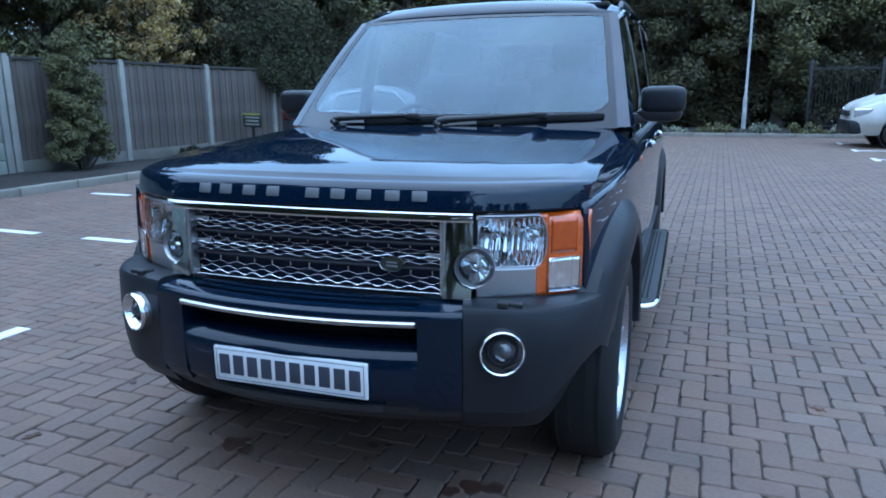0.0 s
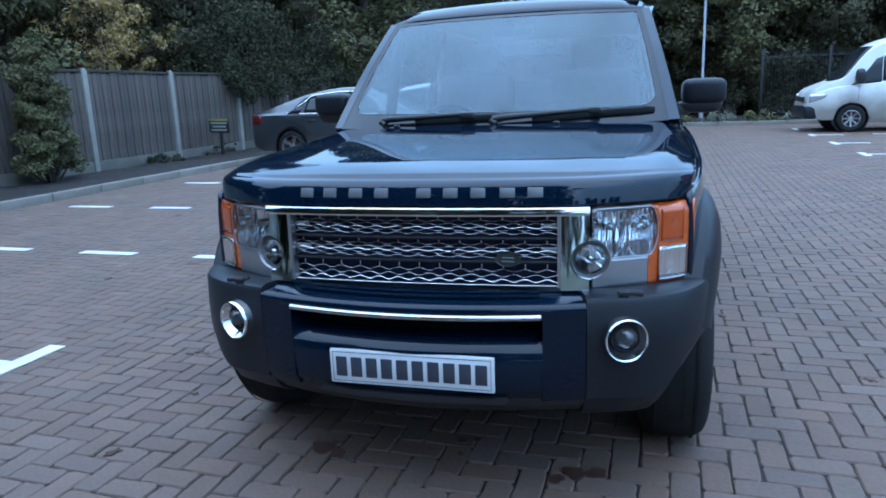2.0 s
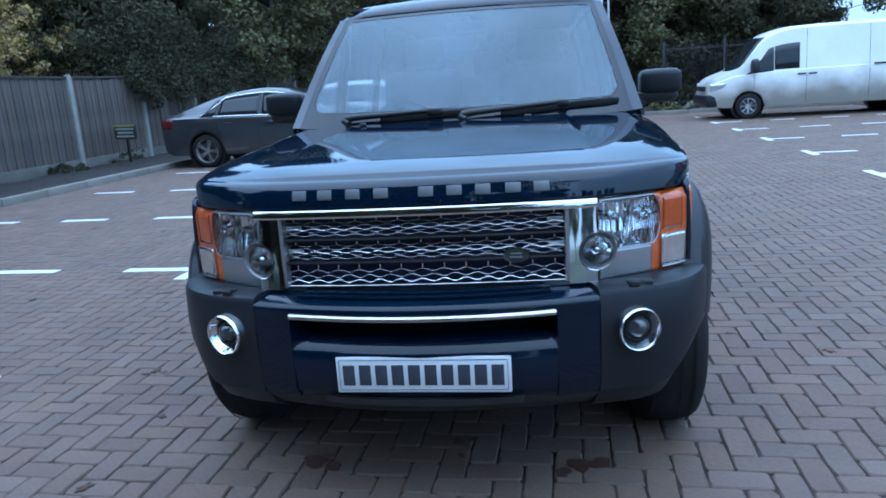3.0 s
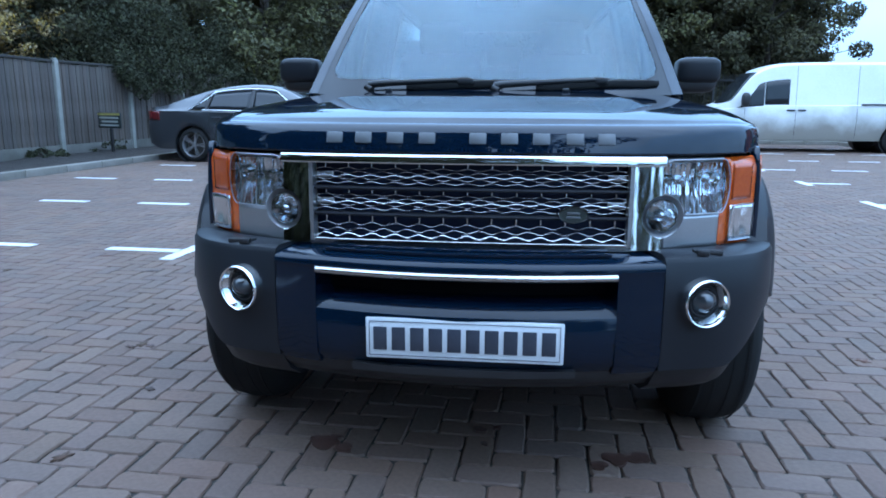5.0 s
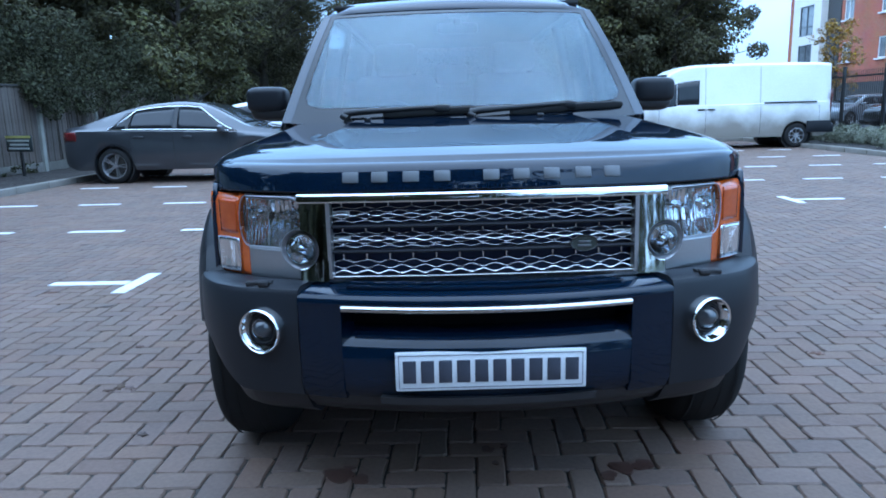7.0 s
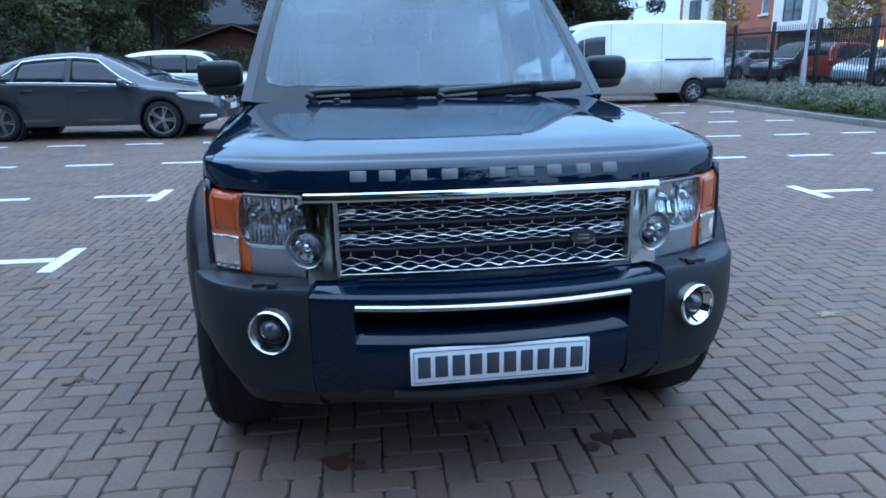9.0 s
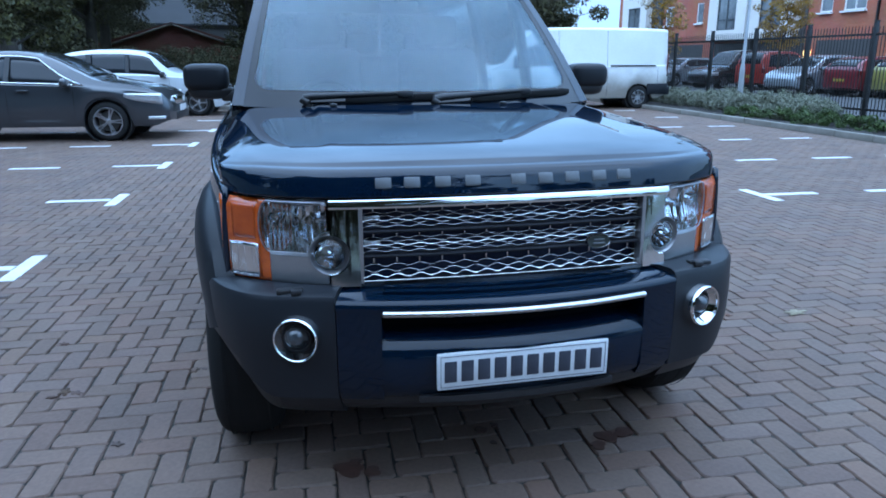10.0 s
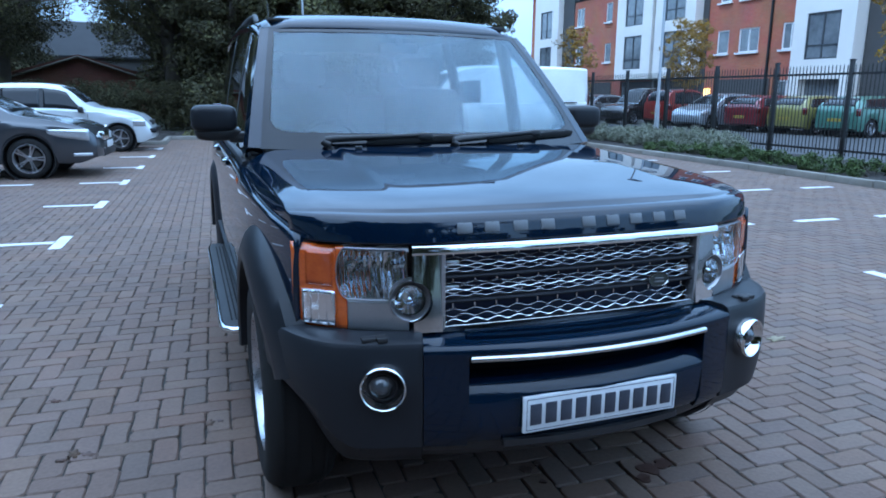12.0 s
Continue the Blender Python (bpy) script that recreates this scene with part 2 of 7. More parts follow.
BARK = material("bark", (0.07, 0.055, 0.042), 0.95, 0, (0.035, 0.03, 0.024), 4, 0.7, 40, 0.9, dist=0.02)
LEAF_DARK = material("leaf_dark", (0.084, 0.077, 0.041), 0.85, 0, (0.050, 0.049, 0.028), 0.7, 0.7, 6, 0, island=0.3, spec=0.15)
LEAF_MID = material("leaf_green", (0.1456, 0.1352, 0.0676), 0.85, 0, (0.0858, 0.0845, 0.0442), 0.7, 0.7, 6, 0, island=0.3, spec=0.15)
LEAF_IVY = material("leaf_ivy", (0.060, 0.060, 0.034), 0.85, 0, (0.034, 0.038, 0.022), 0.9, 0.7, 6, 0, island=0.3, spec=0.15)
LEAF_GOLD = material("leaf_gold", (0.46, 0.31, 0.13), 0.85, 0, (0.27, 0.20, 0.09), 0.8, 0.7, 6, 0, island=0.3, spec=0.15)
LEAF_BRONZE = material("leaf_bronze", (0.40, 0.22, 0.06), 0.85, 0, (0.24, 0.15, 0.05), 0.8, 0.7, 6, 0, island=0.3, spec=0.15)
LEAF_GREY = material("leaf_lavender", (0.22, 0.215, 0.165), 0.85, 0, (0.12, 0.14, 0.10), 1.5, 0.7, 8, 0, island=0.3, spec=0.15)
LEAF_HEDGE = material("leaf_hedge", (0.075, 0.105, 0.040), 0.8, 0, (0.042, 0.065, 0.026), 1.5, 0.7, 8, 0, island=0.3, spec=0.15)
DEAD_LEAF = material("dead_leaf", (0.105, 0.056, 0.036), 0.85, 0, (0.050, 0.028, 0.020), 9, 0.6, 60, 0.3, objrand=0.4)
PALE_LEAF = material("pale_leaf", (0.26, 0.21, 0.13), 0.75, 0, (0.16, 0.13, 0.08), 9, 0.6, 60, 0.3)
BRICKWORK = None  # made below with the building


# ---- mesh helpers ----
def mesh_object(name, verts, faces, mat, parent=None, label="", angle=40, thick=0.0):
    me = bpy.data.meshes.new(name)
    me.from_pydata([tuple(v) for v in verts], [], faces)
    me.validate()
    me.materials.append(mat)
    if angle:
        me.polygons.foreach_set("use_smooth", [True] * len(me.polygons))
        me.set_sharp_from_angle(angle=radians(angle))
    ob = new(name, me)
    if parent is not None:
        ob.parent = parent
    if label:
        ob["label"] = label
    if thick:
        s = ob.modifiers.new("thickness", "SOLIDIFY")
        s.thickness, s.offset = thick, -1
    return ob


def part(name, bm, mat, parent=None, label="", angle=40):
    bmesh.ops.recalc_face_normals(bm, faces=bm.faces)
    me = bpy.data.meshes.new(name)
    bm.to_mesh(me)
    bm.free()
    me.materials.append(mat)
    if angle:
        me.polygons.foreach_set("use_smooth", [True] * len(me.polygons))
        me.set_sharp_from_angle(angle=radians(angle))
    ob = new(name, me)
    if parent is not None:
        ob.parent = parent
    if label:
        ob["label"] = label
    return ob


def thing(name, label, category, at=None, group="", kind=""):
    e = new(name)
    e.empty_display_size = 0.2
    if at is not None:
        e.matrix_basis = at
    return tagged(e, label, category, group, kind)


def box(bm, c, size, bevel=0.0, turn=None, seg=2):
    m = Matrix.Translation(c) @ (turn.to_4x4() if turn is not None else Matrix()) @ Matrix.Diagonal((*size, 1))
    made = bmesh.ops.create_cube(bm, size=1, matrix=m)
    if bevel:
        edges = list({e for v in made["verts"] for e in v.link_edges})
        bmesh.ops.bevel(bm, geom=edges, offset=bevel, segments=seg, affect="EDGES", profile=0.5)
    return bm


def boxes(name, specs, mat, parent, label="", bevel=0.0):
    bm = bmesh.new()
    for c, s in specs:
        box(bm, c, s, bevel)
    return part(name, bm, mat, parent, label)


def tube(points, radius, seg=8, closed=False, flat=1.0):
    """Vertices and faces of a round bar along points; radius may be a list."""
    pts = [Vector(p) for p in points]
    n = len(pts)
    rad = list(radius) if hasattr(radius, "__len__") else [radius] * n
    verts, faces = [], []
    up = Vector((0, 0, 1))
    for i, p in enumerate(pts):
        a = pts[i - 1] if (i or closed) else p
        b = pts[(i + 1) % n] if (i < n - 1 or closed) else p
        t = (b - a).normalized()
        u = t.cross(up)
        if u.length < 1e-3:
            u = t.cross(Vector((0, 1, 0)))
        u.normalize()
        v = u.cross(t).normalized()
        for k in range(seg):
            w = 2 * math.pi * k / seg
            verts.append(p + rad[i] * (math.cos(w) * u + flat * math.sin(w) * v))
    rings = n if closed else n - 1
    for i in range(rings):
        j = (i + 1) % n
        for k in range(seg):
            faces.append((i * seg + k, i * seg + (k + 1) % seg, j * seg + (k + 1) % seg, j * seg + k))
    if not closed:
        faces.append(tuple(range(seg - 1, -1, -1)))
        faces.append(tuple((n - 1) * seg + k for k in range(seg)))
    return verts, faces


def joined(pieces):
    verts, faces = [], []
    for v, f in pieces:
        k = len(verts)
        verts += list(v)
        faces += [tuple(i + k for i in q) for q in f]
    return verts, faces


def grid(nu, nv, fn, flip=False):
    """A sheet of nu by nv points; fn(u, v) with u, v from 0 to 1."""
    verts = [fn(i / (nu - 1), j / (nv - 1)) for j in range(nv) for i in range(nu)]
    faces = []
    for j in range(nv - 1):
        for i in range(nu - 1):
            q = (j * nu + i, j * nu + i + 1, (j + 1) * nu + i + 1, (j + 1) * nu + i)
            faces.append(q[::-1] if flip else q)
    return verts, faces


def sweep(path, profile, caps=True, zfun=None):
    """A solid: the closed profile of (inward offset, z) is carried along a plan curve of (x, y), front to the curve's right side."""
    pts = [Vector(p) for p in path]
    n, k = len(pts), len(profile)
    verts, faces = [], []
    for i, p in enumerate(pts):
        t = (pts[min(i + 1, n - 1)] - pts[max(i - 1, 0)]).normalized()
        inward = Vector((-t.y, t.x))
        for d, z in profile:
            q = p + inward * d
            verts.append((q.x, q.y, zfun(q.x, z) if zfun else z))
    for i in range(n - 1):
        for j in range(k):
            faces.append((i * k + j, i * k + (j + 1) % k, (i + 1) * k + (j + 1) % k, (i + 1) * k + j))
    if caps:
        faces.append(tuple(range(k - 1, -1, -1)))
        faces.append(tuple((n - 1) * k + j for j in range(k)))
    return verts, faces


def lathe(profile, seg=40, closed=True):
    """A turned solid round the x axis; profile of (x, radius)."""
    k = len(profile)
    verts, faces = [], []
    for i in range(seg):
        a = 2 * math.pi * i / seg
        for x, r in profile:
            verts.append((x, r * math.cos(a), r * math.sin(a)))
    for i in range(seg):
        j = (i + 1) % seg
        for q in range(k if closed else k - 1):
            w = (q + 1) % k
            faces.append((i * k + q, i * k + w, j * k + w, j * k + q))
    return verts, faces


def moved(piece, m):
    return [m @ Vector(v) for v in piece[0]], piece[1]


def smooth_curve(points, n):
    """Catmull-Rom through the points."""
    p = [Vector(q) for q in points]
    p = [2 * p[0] - p[1]] + p + [2 * p[-1] - p[-2]]
    out = []
    spans = len(p) - 3
    for i in range(n):
        s = min(i / (n - 1) * spans, spans - 1e-9)
        k, t = int(s), s - int(s)
        a, b, c, d = p[k:k + 4]
        out.append(0.5 * ((2 * b) + (c - a) * t + (2 * a - 5 * b + 4 * c - d) * t * t + (3 * b - a - 3 * c + d) * t ** 3))
    return out


def lerp_list(pairs, x):
    if x <= pairs[0][0]:
        return pairs[0][1]
    for (a, b), (c, d) in zip(pairs, pairs[1:]):
        if x <= c:
            t = (x - a) / (c - a)
            return b + (d - b) * t
    return pairs[-1][1]


def smooth_list(pairs, x):
    if x <= pairs[0][0]:
        return pairs[0][1]
    for i, ((a, b), (c, d)) in enumerate(zip(pairs, pairs[1:])):
        if x <= c:
            t = (x - a) / (c - a)
            m0 = (d - pairs[i - 1][1]) / (c - pairs[i - 1][0]) if i else (d - b) / (c - a)
            m1 = (pairs[i + 2][1] - b) / (pairs[i + 2][0] - a) if i + 2 < len(pairs) else (d - b) / (c - a)
            h = c - a
            return (2 * t ** 3 - 3 * t * t + 1) * b + (t ** 3 - 2 * t * t + t) * h * m0 + (3 * t * t - 2 * t ** 3) * d + (t ** 3 - t * t) * h * m1
    return pairs[-1][1]


def step(a, b, x):
    t = min(1, max(0, (x - a) / (b - a)))
    return t * t * (3 - 2 * t)


# the car park's own axes: u across the aisle, v along it
TURNED = Matrix.Rotation(radians(-2.6), 4, "Z")


def park(u, v, z=0.0):
    return TURNED @ Vector((u, v, z))

# ---- ground, kerbs, markings ----
def ground_sheet():
    verts, faces = grid(41, 41, lambda u, v: (-400 + 800 * u, -300 + 800 * v, -0.06))
    ob = mesh_object("ground", verts, faces, GRASS_GROUND, None, angle=0)
    tagged(ob, "dark rough ground round the car park", "ground", kind="structure")
    q = [park(-7.75, -14, -0.0085), park(8.8, -14, -0.0085), park(8.8, 21.2, -0.0085), park(-7.75, 21.2, -0.0085)]
    bm = bmesh.new()
    top = [bm.verts.new(p) for p in q]
    low = [bm.verts.new(p - Vector((0, 0, 0.1))) for p in q]
    bm.faces.new(top)
    for i in range(4):
        bm.faces.new((top[i], low[i], low[(i + 1) % 4], top[(i + 1) % 4]))
    bed = part("pavement", bm, SAND, None, angle=0)
    tagged(bed, "grey-brown block paving laid in a herringbone", "paving", kind="structure")
    # road and parking beyond the railings
    bm = bmesh.new()
    box(bm, (21.5, 26, -0.03), (17.5, 90, 0.1))
    far = part("road", bm, ASPHALT, None, angle=0)
    tagged(far, "dark asphalt of the neighbouring car park", "road", kind="structure")
    return bed


PAVING = ground_sheet()


def kerb_line(name, pts, label, width=0.125, high=0.115, length=0.914):
    """Kerb stones along a line of plan points, each a stone of its own."""
    base = tagged(new(name), label, "kerb", kind="structure")
    rng = random.Random(len(pts) * 7 + int(abs(pts[0][0]) * 10))
    me = None
    for (x0, y0), (x1, y1) in zip(pts, pts[1:]):
        a, b = Vector((x0, y0, 0)), Vector((x1, y1, 0))
        n = max(1, round((b - a).length / length))
        run = (b - a).length / n
        turn = math.atan2((b - a).y, (b - a).x)
        bm = bmesh.new()
        box(bm, (0, 0, high / 2 - 0.05), (run - 0.012, width, high + 0.1), 0.018)
        me = None
        for i in range(n):
            c = a + (b - a) * ((i + 0.5) / n)
            if me is None:
                ob = part("kerb_stone", bm, KERB, base)
                me = ob.data
            else:
                ob = new("kerb_stone", me)
                ob.parent = base
            ob.matrix_basis = pose(c.x, c.y, rng.uniform(-0.004, 0.004), rng.uniform(-0.5, 0.5), 0, math.degrees(turn) + rng.uniform(-0.3, 0.3))
    return base


def P2(u, v):
    p = park(u, v)
    return (p.x, p.y)


kerb_line("kerb_west", [P2(-7.76, -8), P2(-7.76, 18.9)], "pale concrete kerb along the planted bed by the fence")
kerb_line("kerb_east", [P2(8.81, -8), P2(8.81, 15.0), P2(8.81, 21.2)], "pale concrete kerb along the lavender bed")
kerb_line("kerb_north", [P2(8.75, 21.2), P2(-2.55, 21.2), P2(-2.55, 18.9), P2(-7.7, 18.9)], "pale concrete kerb at the far end of the car park")


def bed(name, corners, label, high=0.07):
    """A planted bed: lumpy soil between kerb and fence."""
    (u0, v0), (u1, v1) = corners
    nu, nv = max(6, int((u1 - u0) / 0.25)), max(6, int((v1 - v0) / 0.35))

    def fn(a, b):
        p = park(u0 + (u1 - u0) * a, v0 + (v1 - v0) * b)
        edge = min(a, 1 - a) * (u1 - u0)
        p.z = high * step(0, 0.4, edge) + 0.05 * noise.noise(p * 1.3) + 0.02 * noise.noise(p * 5)
        return p
    verts, faces = grid(nu, nv, fn)
    # skirt down to the ground
    ob = mesh_object(name, verts, faces, SOIL, None, angle=60, thick=0.15)
    return tagged(ob, label, "flower bed", kind="structure")


bed("bed_west", ((-12.0, -9), (-7.82, 18.8)), "bare dark soil bed below the timber fence")
bed("bed_east", ((8.87, -9), (12.4, 21.2)), "dark soil bed planted with lavender and low hedge")
bed("bed_north", ((-2.55, 21.28), (12.4, 25.5)), "dark soil bed at the far end below the trees")
bed("bed_corner", ((-12.0, 19.0), (-2.6, 25.5)), "dark soil bank under the far trees")


def marking(name, segs, label):
    """Painted lines: thin slabs with uneven edges on the paving; segs of u0, v0, u1, v1, width."""
    rng = random.Random(int(abs(segs[0][0] * 31 + segs[0][1] * 17)))
    pieces = []
    for u0, v0, u1, v1, w in segs:
        a, b = Vector((u0, v0)), Vector((u1, v1))
        t = (b - a).normalized()
        s = Vector((-t.y, t.x)) * w / 2
        n = max(4, int((b - a).length / 0.06))
        top = []
        for i in range(n + 1):
            c = a + (b - a) * (i / n)
            for side in (-1, 1):
                e = c + s * side * rng.uniform(0.93, 1.05) + t * rng.uniform(-0.006, 0.006)
                top.append(park(e.x, e.y, 0.0045))
        k = len(top)
        verts = top + [p - Vector((0, 0, 0.006)) for p in top]
        faces = [(2 * i, 2 * i + 1, 2 * i + 3, 2 * i + 2) for i in range(n)]
        faces += [(2 * i, 2 * i + 2, k + 2 * i + 2, k + 2 * i) for i in range(n)] + [(2 * i + 1, k + 2 * i + 1, k + 2 * i + 3, 2 * i + 3) for i in range(n)]
        faces += [(0, k, k + 1, 1), (2 * n, 2 * n + 1, k + 2 * n + 1, k + 2 * n)]
        pieces.append((verts, faces))
    ob = thing(name, label, "road marking", None, "bay markings")
    for i, (v, f) in enumerate(pieces):
        mesh_object("cross_bar" if i == 0 else "dash", v, f, LINE, ob, angle=0)
    return ob


for k in range(-2, 7):
    v = 3.12 + 2.4 * k
    segs = [(-2.53, v - 0.3, -2.53, v + 0.3, 0.105)]
    segs += [(-2.59 - 1.24 * i, v, -3.18 - 1.24 * i - (0.08 if i == 3 else 0), v, 0.1) for i in range(4)]
    marking("bay_marking", segs, "worn white dashed bay line ending in a T on block paving")
for k in range(-2, 7):
    v = 4.58 + 2.38 * k
    segs = [(3.94, v - 0.31, 3.94, v + 0.31, 0.105)]
    segs += [(4.0 + 1.2 * i, v, 4.58 + 1.2 * i, v, 0.1) for i in range(4)]
    marking("bay_marking", segs, "worn white dashed bay line ending in a T on block paving")


# ---- timber fence on concrete posts ----
FENCE_X = -9.9


def timber_fence():
    base = thing("timber_fence", "weathered grey closeboard fence between concrete posts with gravel boards", "fence")
    rng = random.Random(5)
    posts = [park(FENCE_X, v) for v in (6.65, 9.05, 11.52, 14.05, 16.5, 19.0, 21.5, 24.0, 26.5)]
    bm = bmesh.new()
    box(bm, (0, 0, 0.97), (0.11, 0.12, 2.04), 0.012)
    box(bm, (0, 0, 2.005), (0.085, 0.095, 0.05), 0.012)
    first = part("concrete_post", bm, POST, base)
    for i, p in enumerate(posts):
        ob = first if i == 0 else new("concrete_post", first.data)
        ob.parent = base
        ob.matrix_basis = pose(p.x, p.y, 0, rng.uniform(-0.6, 0.6), rng.uniform(-0.6, 0.6), -2.3)
    bm = bmesh.new()
    box(bm, (0, 0, 0), (0.022, 0.128, 1.0), 0.004, seg=1)
    board = part("board", bm, BOARD, base)
    used = False
    for a, b in zip(posts, posts[1:]):
        d = (b - a)
        run = d.length
        t = d.normalized()
        turn = math.degrees(math.atan2(t.y, t.x)) - 90
        n = int((run - 0.13) / 0.112)
        for i in range(n):
            c = a + t * (0.09 + (i + 0.5) * (run - 0.18) / n)
            high = 1.67 + rng.uniform(-0.025, 0.012)
            ob = board if not used else new("board", board.data)
            used = True
            ob.parent = base
            ob.matrix_basis = pose(c.x + (0.004 if i % 2 else -0.002), c.y, 0.27 + high / 2, rng.uniform(-0.25, 0.25), 0, turn + 4) @ Matrix.Diagonal((1, 1, high, 1))
        mid = (a + b) / 2
        bm = bmesh.new()
        box(bm, (0, 0, 0), (0.05, run - 0.12, 0.26), 0.006)
        ob = part("gravel_board", bm, GRAVEL_BOARD, base)
        ob.matrix_basis = pose(mid.x, mid.y, 0.14, 0, 0, turn)
        bm = bmesh.new()
        box(bm, (0, 0, 0), (0.075, run - 0.1, 0.05), 0.006)
        ob = part("capping_rail", bm, CAPPING, base, "dark capping rail")
        ob.matrix_basis = pose(mid.x, mid.y, 1.975, rng.uniform(-0.6, 0.6), 0, turn)
        for z in (0.5, 1.1, 1.75):
            bm = bmesh.new()
            box(bm, (0, 0, 0), (0.04, run - 0.13, 0.07), 0.006)
            ob = part("rail", bm, BOARD, base)
            ob.matrix_basis = pose(mid.x - 0.045, mid.y, z, 0, 0, turn)
    return base


timber_fence()


def concrete_panel_fence():
    base = thing("concrete_panel_fence", "mossy stacked concrete panel fence between concrete posts", "fence")
    rng = random.Random(8)
    vs = [6.5 - 1.9 * i for i in range(8)]
    bm = bmesh.new()
    box(bm, (0, 0, 0.9), (0.12, 0.12, 1.9), 0.012)
    first = part("concrete_post", bm, POST, base)
    bm = bmesh.new()
    box(bm, (0, 0, 0), (0.06, 1.76, 0.285), 0.014)
    panel = part("concrete_panel", bm, PANEL_CONC, base)
    used = False
    for i, v in enumerate(vs):
        p = park(FENCE_X, v)
        ob = first if i == 0 else new("concrete_post", first.data)
        ob.parent = base
        ob.matrix_basis = pose(p.x, p.y, 0, 0, rng.uniform(-0.6, 0.6), -2.3)
        c = park(FENCE_X, v - 0.95)
        for j in range(6):
            ob = panel if not used else new("concrete_panel", panel.data)
            used = True
            ob.parent = base
            ob.matrix_basis = pose(c.x + rng.uniform(-0.008, 0.008), c.y, 0.15 + 0.296 * j, 0, rng.uniform(-0.8, 0.8), -2.3)
    return base


concrete_panel_fence()


def notice_sign():
    base = thing("notice_sign", "small dark notice board with pale lines on a post", "sign", pose(-8.75, 12.75, -0.04, 0, 0, -28))
    boxes("post", [((0.0, 0.02, 0.33), (0.06, 0.04, 0.66))], IRON, base)
    bm = bmesh.new()
    box(bm, (0, 0, 0.80), (0.86, 0.03, 0.33), 0.008)
    board = part("board", bm, material("sign_green", (0.012, 0.02, 0.02), 0.5, 0, (0.02, 0.03, 0.03), 5), base)
    pale = material("sign_pale", (0.42, 0.44, 0.40), 0.6, 0, (0.36, 0.38, 0.35), 8)
    gold = material("sign_yellow", (0.45, 0.40, 0.12), 0.6, 0, (0.38, 0.34, 0.1), 8)
    boxes("heading_bar", [((0, -0.018, 0.935), (0.84, 0.006, 0.045))], gold, board)
    for x, z, w in ((0, 0.86, 0.74), (0.02, 0.78, 0.62), (0, 0.70, 0.70)):
        boxes("text_bar", [((x, -0.018, z), (w, 0.006, 0.037))], pale, board)
    return base


notice_sign()


# ---- railings ----
def railing(name, a, b, label, spacing=2.05, high=2.05, gap=0.095, ground=0.05):
    """Vertical-bar iron railings: posts, two rails and pointed bars."""
    base = thing(name, label, "railing")
    a, b = Vector((*a, 0)), Vector((*b, 0))
    n = max(1, round((b - a).length / spacing))
    turn = math.degrees(math.atan2((b - a).y, (b - a).x))
    run = (b - a).length / n
    bm = bmesh.new()
    box(bm, (0, 0, high / 2 + 0.02), (0.08, 0.08, high + 0.1), 0.006)
    box(bm, (0, 0, high + 0.085), (0.1, 0.1, 0.03), 0.008)
    post = part("post", bm, IRON, base)
    k = int(run / gap)
    bar = None
    for i in range(n + 1):
        p = a + (b - a) * (i / n)
        ob = post if i == 0 else new("post", post.data)
        ob.parent = base
        ob.matrix_basis = pose(p.x, p.y, ground, 0, 0, turn)
    bm = bmesh.new()
    box(bm, (0, 0, 0), (run - 0.08, 0.012, 0.05), 0.003)
    rail = part("rail", bm, IRON, base)
    rail_used = False
    for i in range(n):
        q = a + (b - a) * ((i + 0.5) / n)
        for z in (0.2, high - 0.2):
            ob = rail if not rail_used else new("rail", rail.data)
            rail_used = True
            ob.parent = base
            ob.matrix_basis = pose(q.x, q.y, ground + z, 0, 0, turn)
        for j in range(1, k):
            c = a + (b - a) * ((i + j / k) / n)
            if bar is None:
                bar = mesh_object("bar", *tube([(0, 0, 0.08), (0, 0, high - 0.05), (0, 0, high)], [0.011, 0.011, 0.002], 6), IRON, base)
                ob = bar
            else:
                ob = new("bar", bar.data)
            ob.parent = base
            ob.matrix_basis = pose(c.x, c.y, ground, 0, 0, turn)
    return base


railing("iron_railing", (12.4, 3.65), (12.4, 22.1), "black vertical-bar iron railings behind the lavender bed")
railing("iron_railing", (4.6, 23.1), (12.4, 23.1), "black vertical-bar iron railings at the far end under trees", spacing=1.9, high=2.15)


# ---- lamp columns ----
def lamp_column(x, y, high, label):
    base = thing("lamp_column", label, "street lamp", pose(x, y, 0))
    v, f = tube([(0, 0, 0), (0, 0, 1.1), (0, 0, 1.15), (0, 0, 1.25), (0, 0, high)], [0.066, 0.066, 0.062, 0.042, 0.026], 16)
    mesh_object("column", v, f, GALV, base)
    bm = bmesh.new()
    box(bm, (0, -0.066, 0.6), (0.08, 0.012, 0.45), 0.004)
    part("service_door", bm, GALV, base)
    bm = bmesh.new()
    box(bm, (0, -0.25, high + 0.02), (0.2, 0.6, 0.1), 0.03)
    part("lantern", bm, GALV, base)
    return base


lamp_column(2.70, 22.0, 6.5, "slim grey galvanised lamp column standing at the far kerb")
lamp_column(11.5, 15.15, 6.5, "grey galvanised lamp column standing in the lavender bed")

# ---- the navy off-road car ----
CAR = thing("offroad_car", "navy boxy off-road car with chrome mesh grille and grey bumpers", "car", pose(-0.007, 0, 0))


def front_y(x):
    """Plan line of the car's nose at grille and lamps."""
    a = abs(x)
    return 0.14 + 0.1 * a * a + max(0, a - 0.45) ** 2


def nose(x0, x1, n=14, off=0.0):
    return [(x0 + (x1 - x0) * i / (n - 1), front_y(x0 + (x1 - x0) * i / (n - 1)) + off) for i in range(n)]


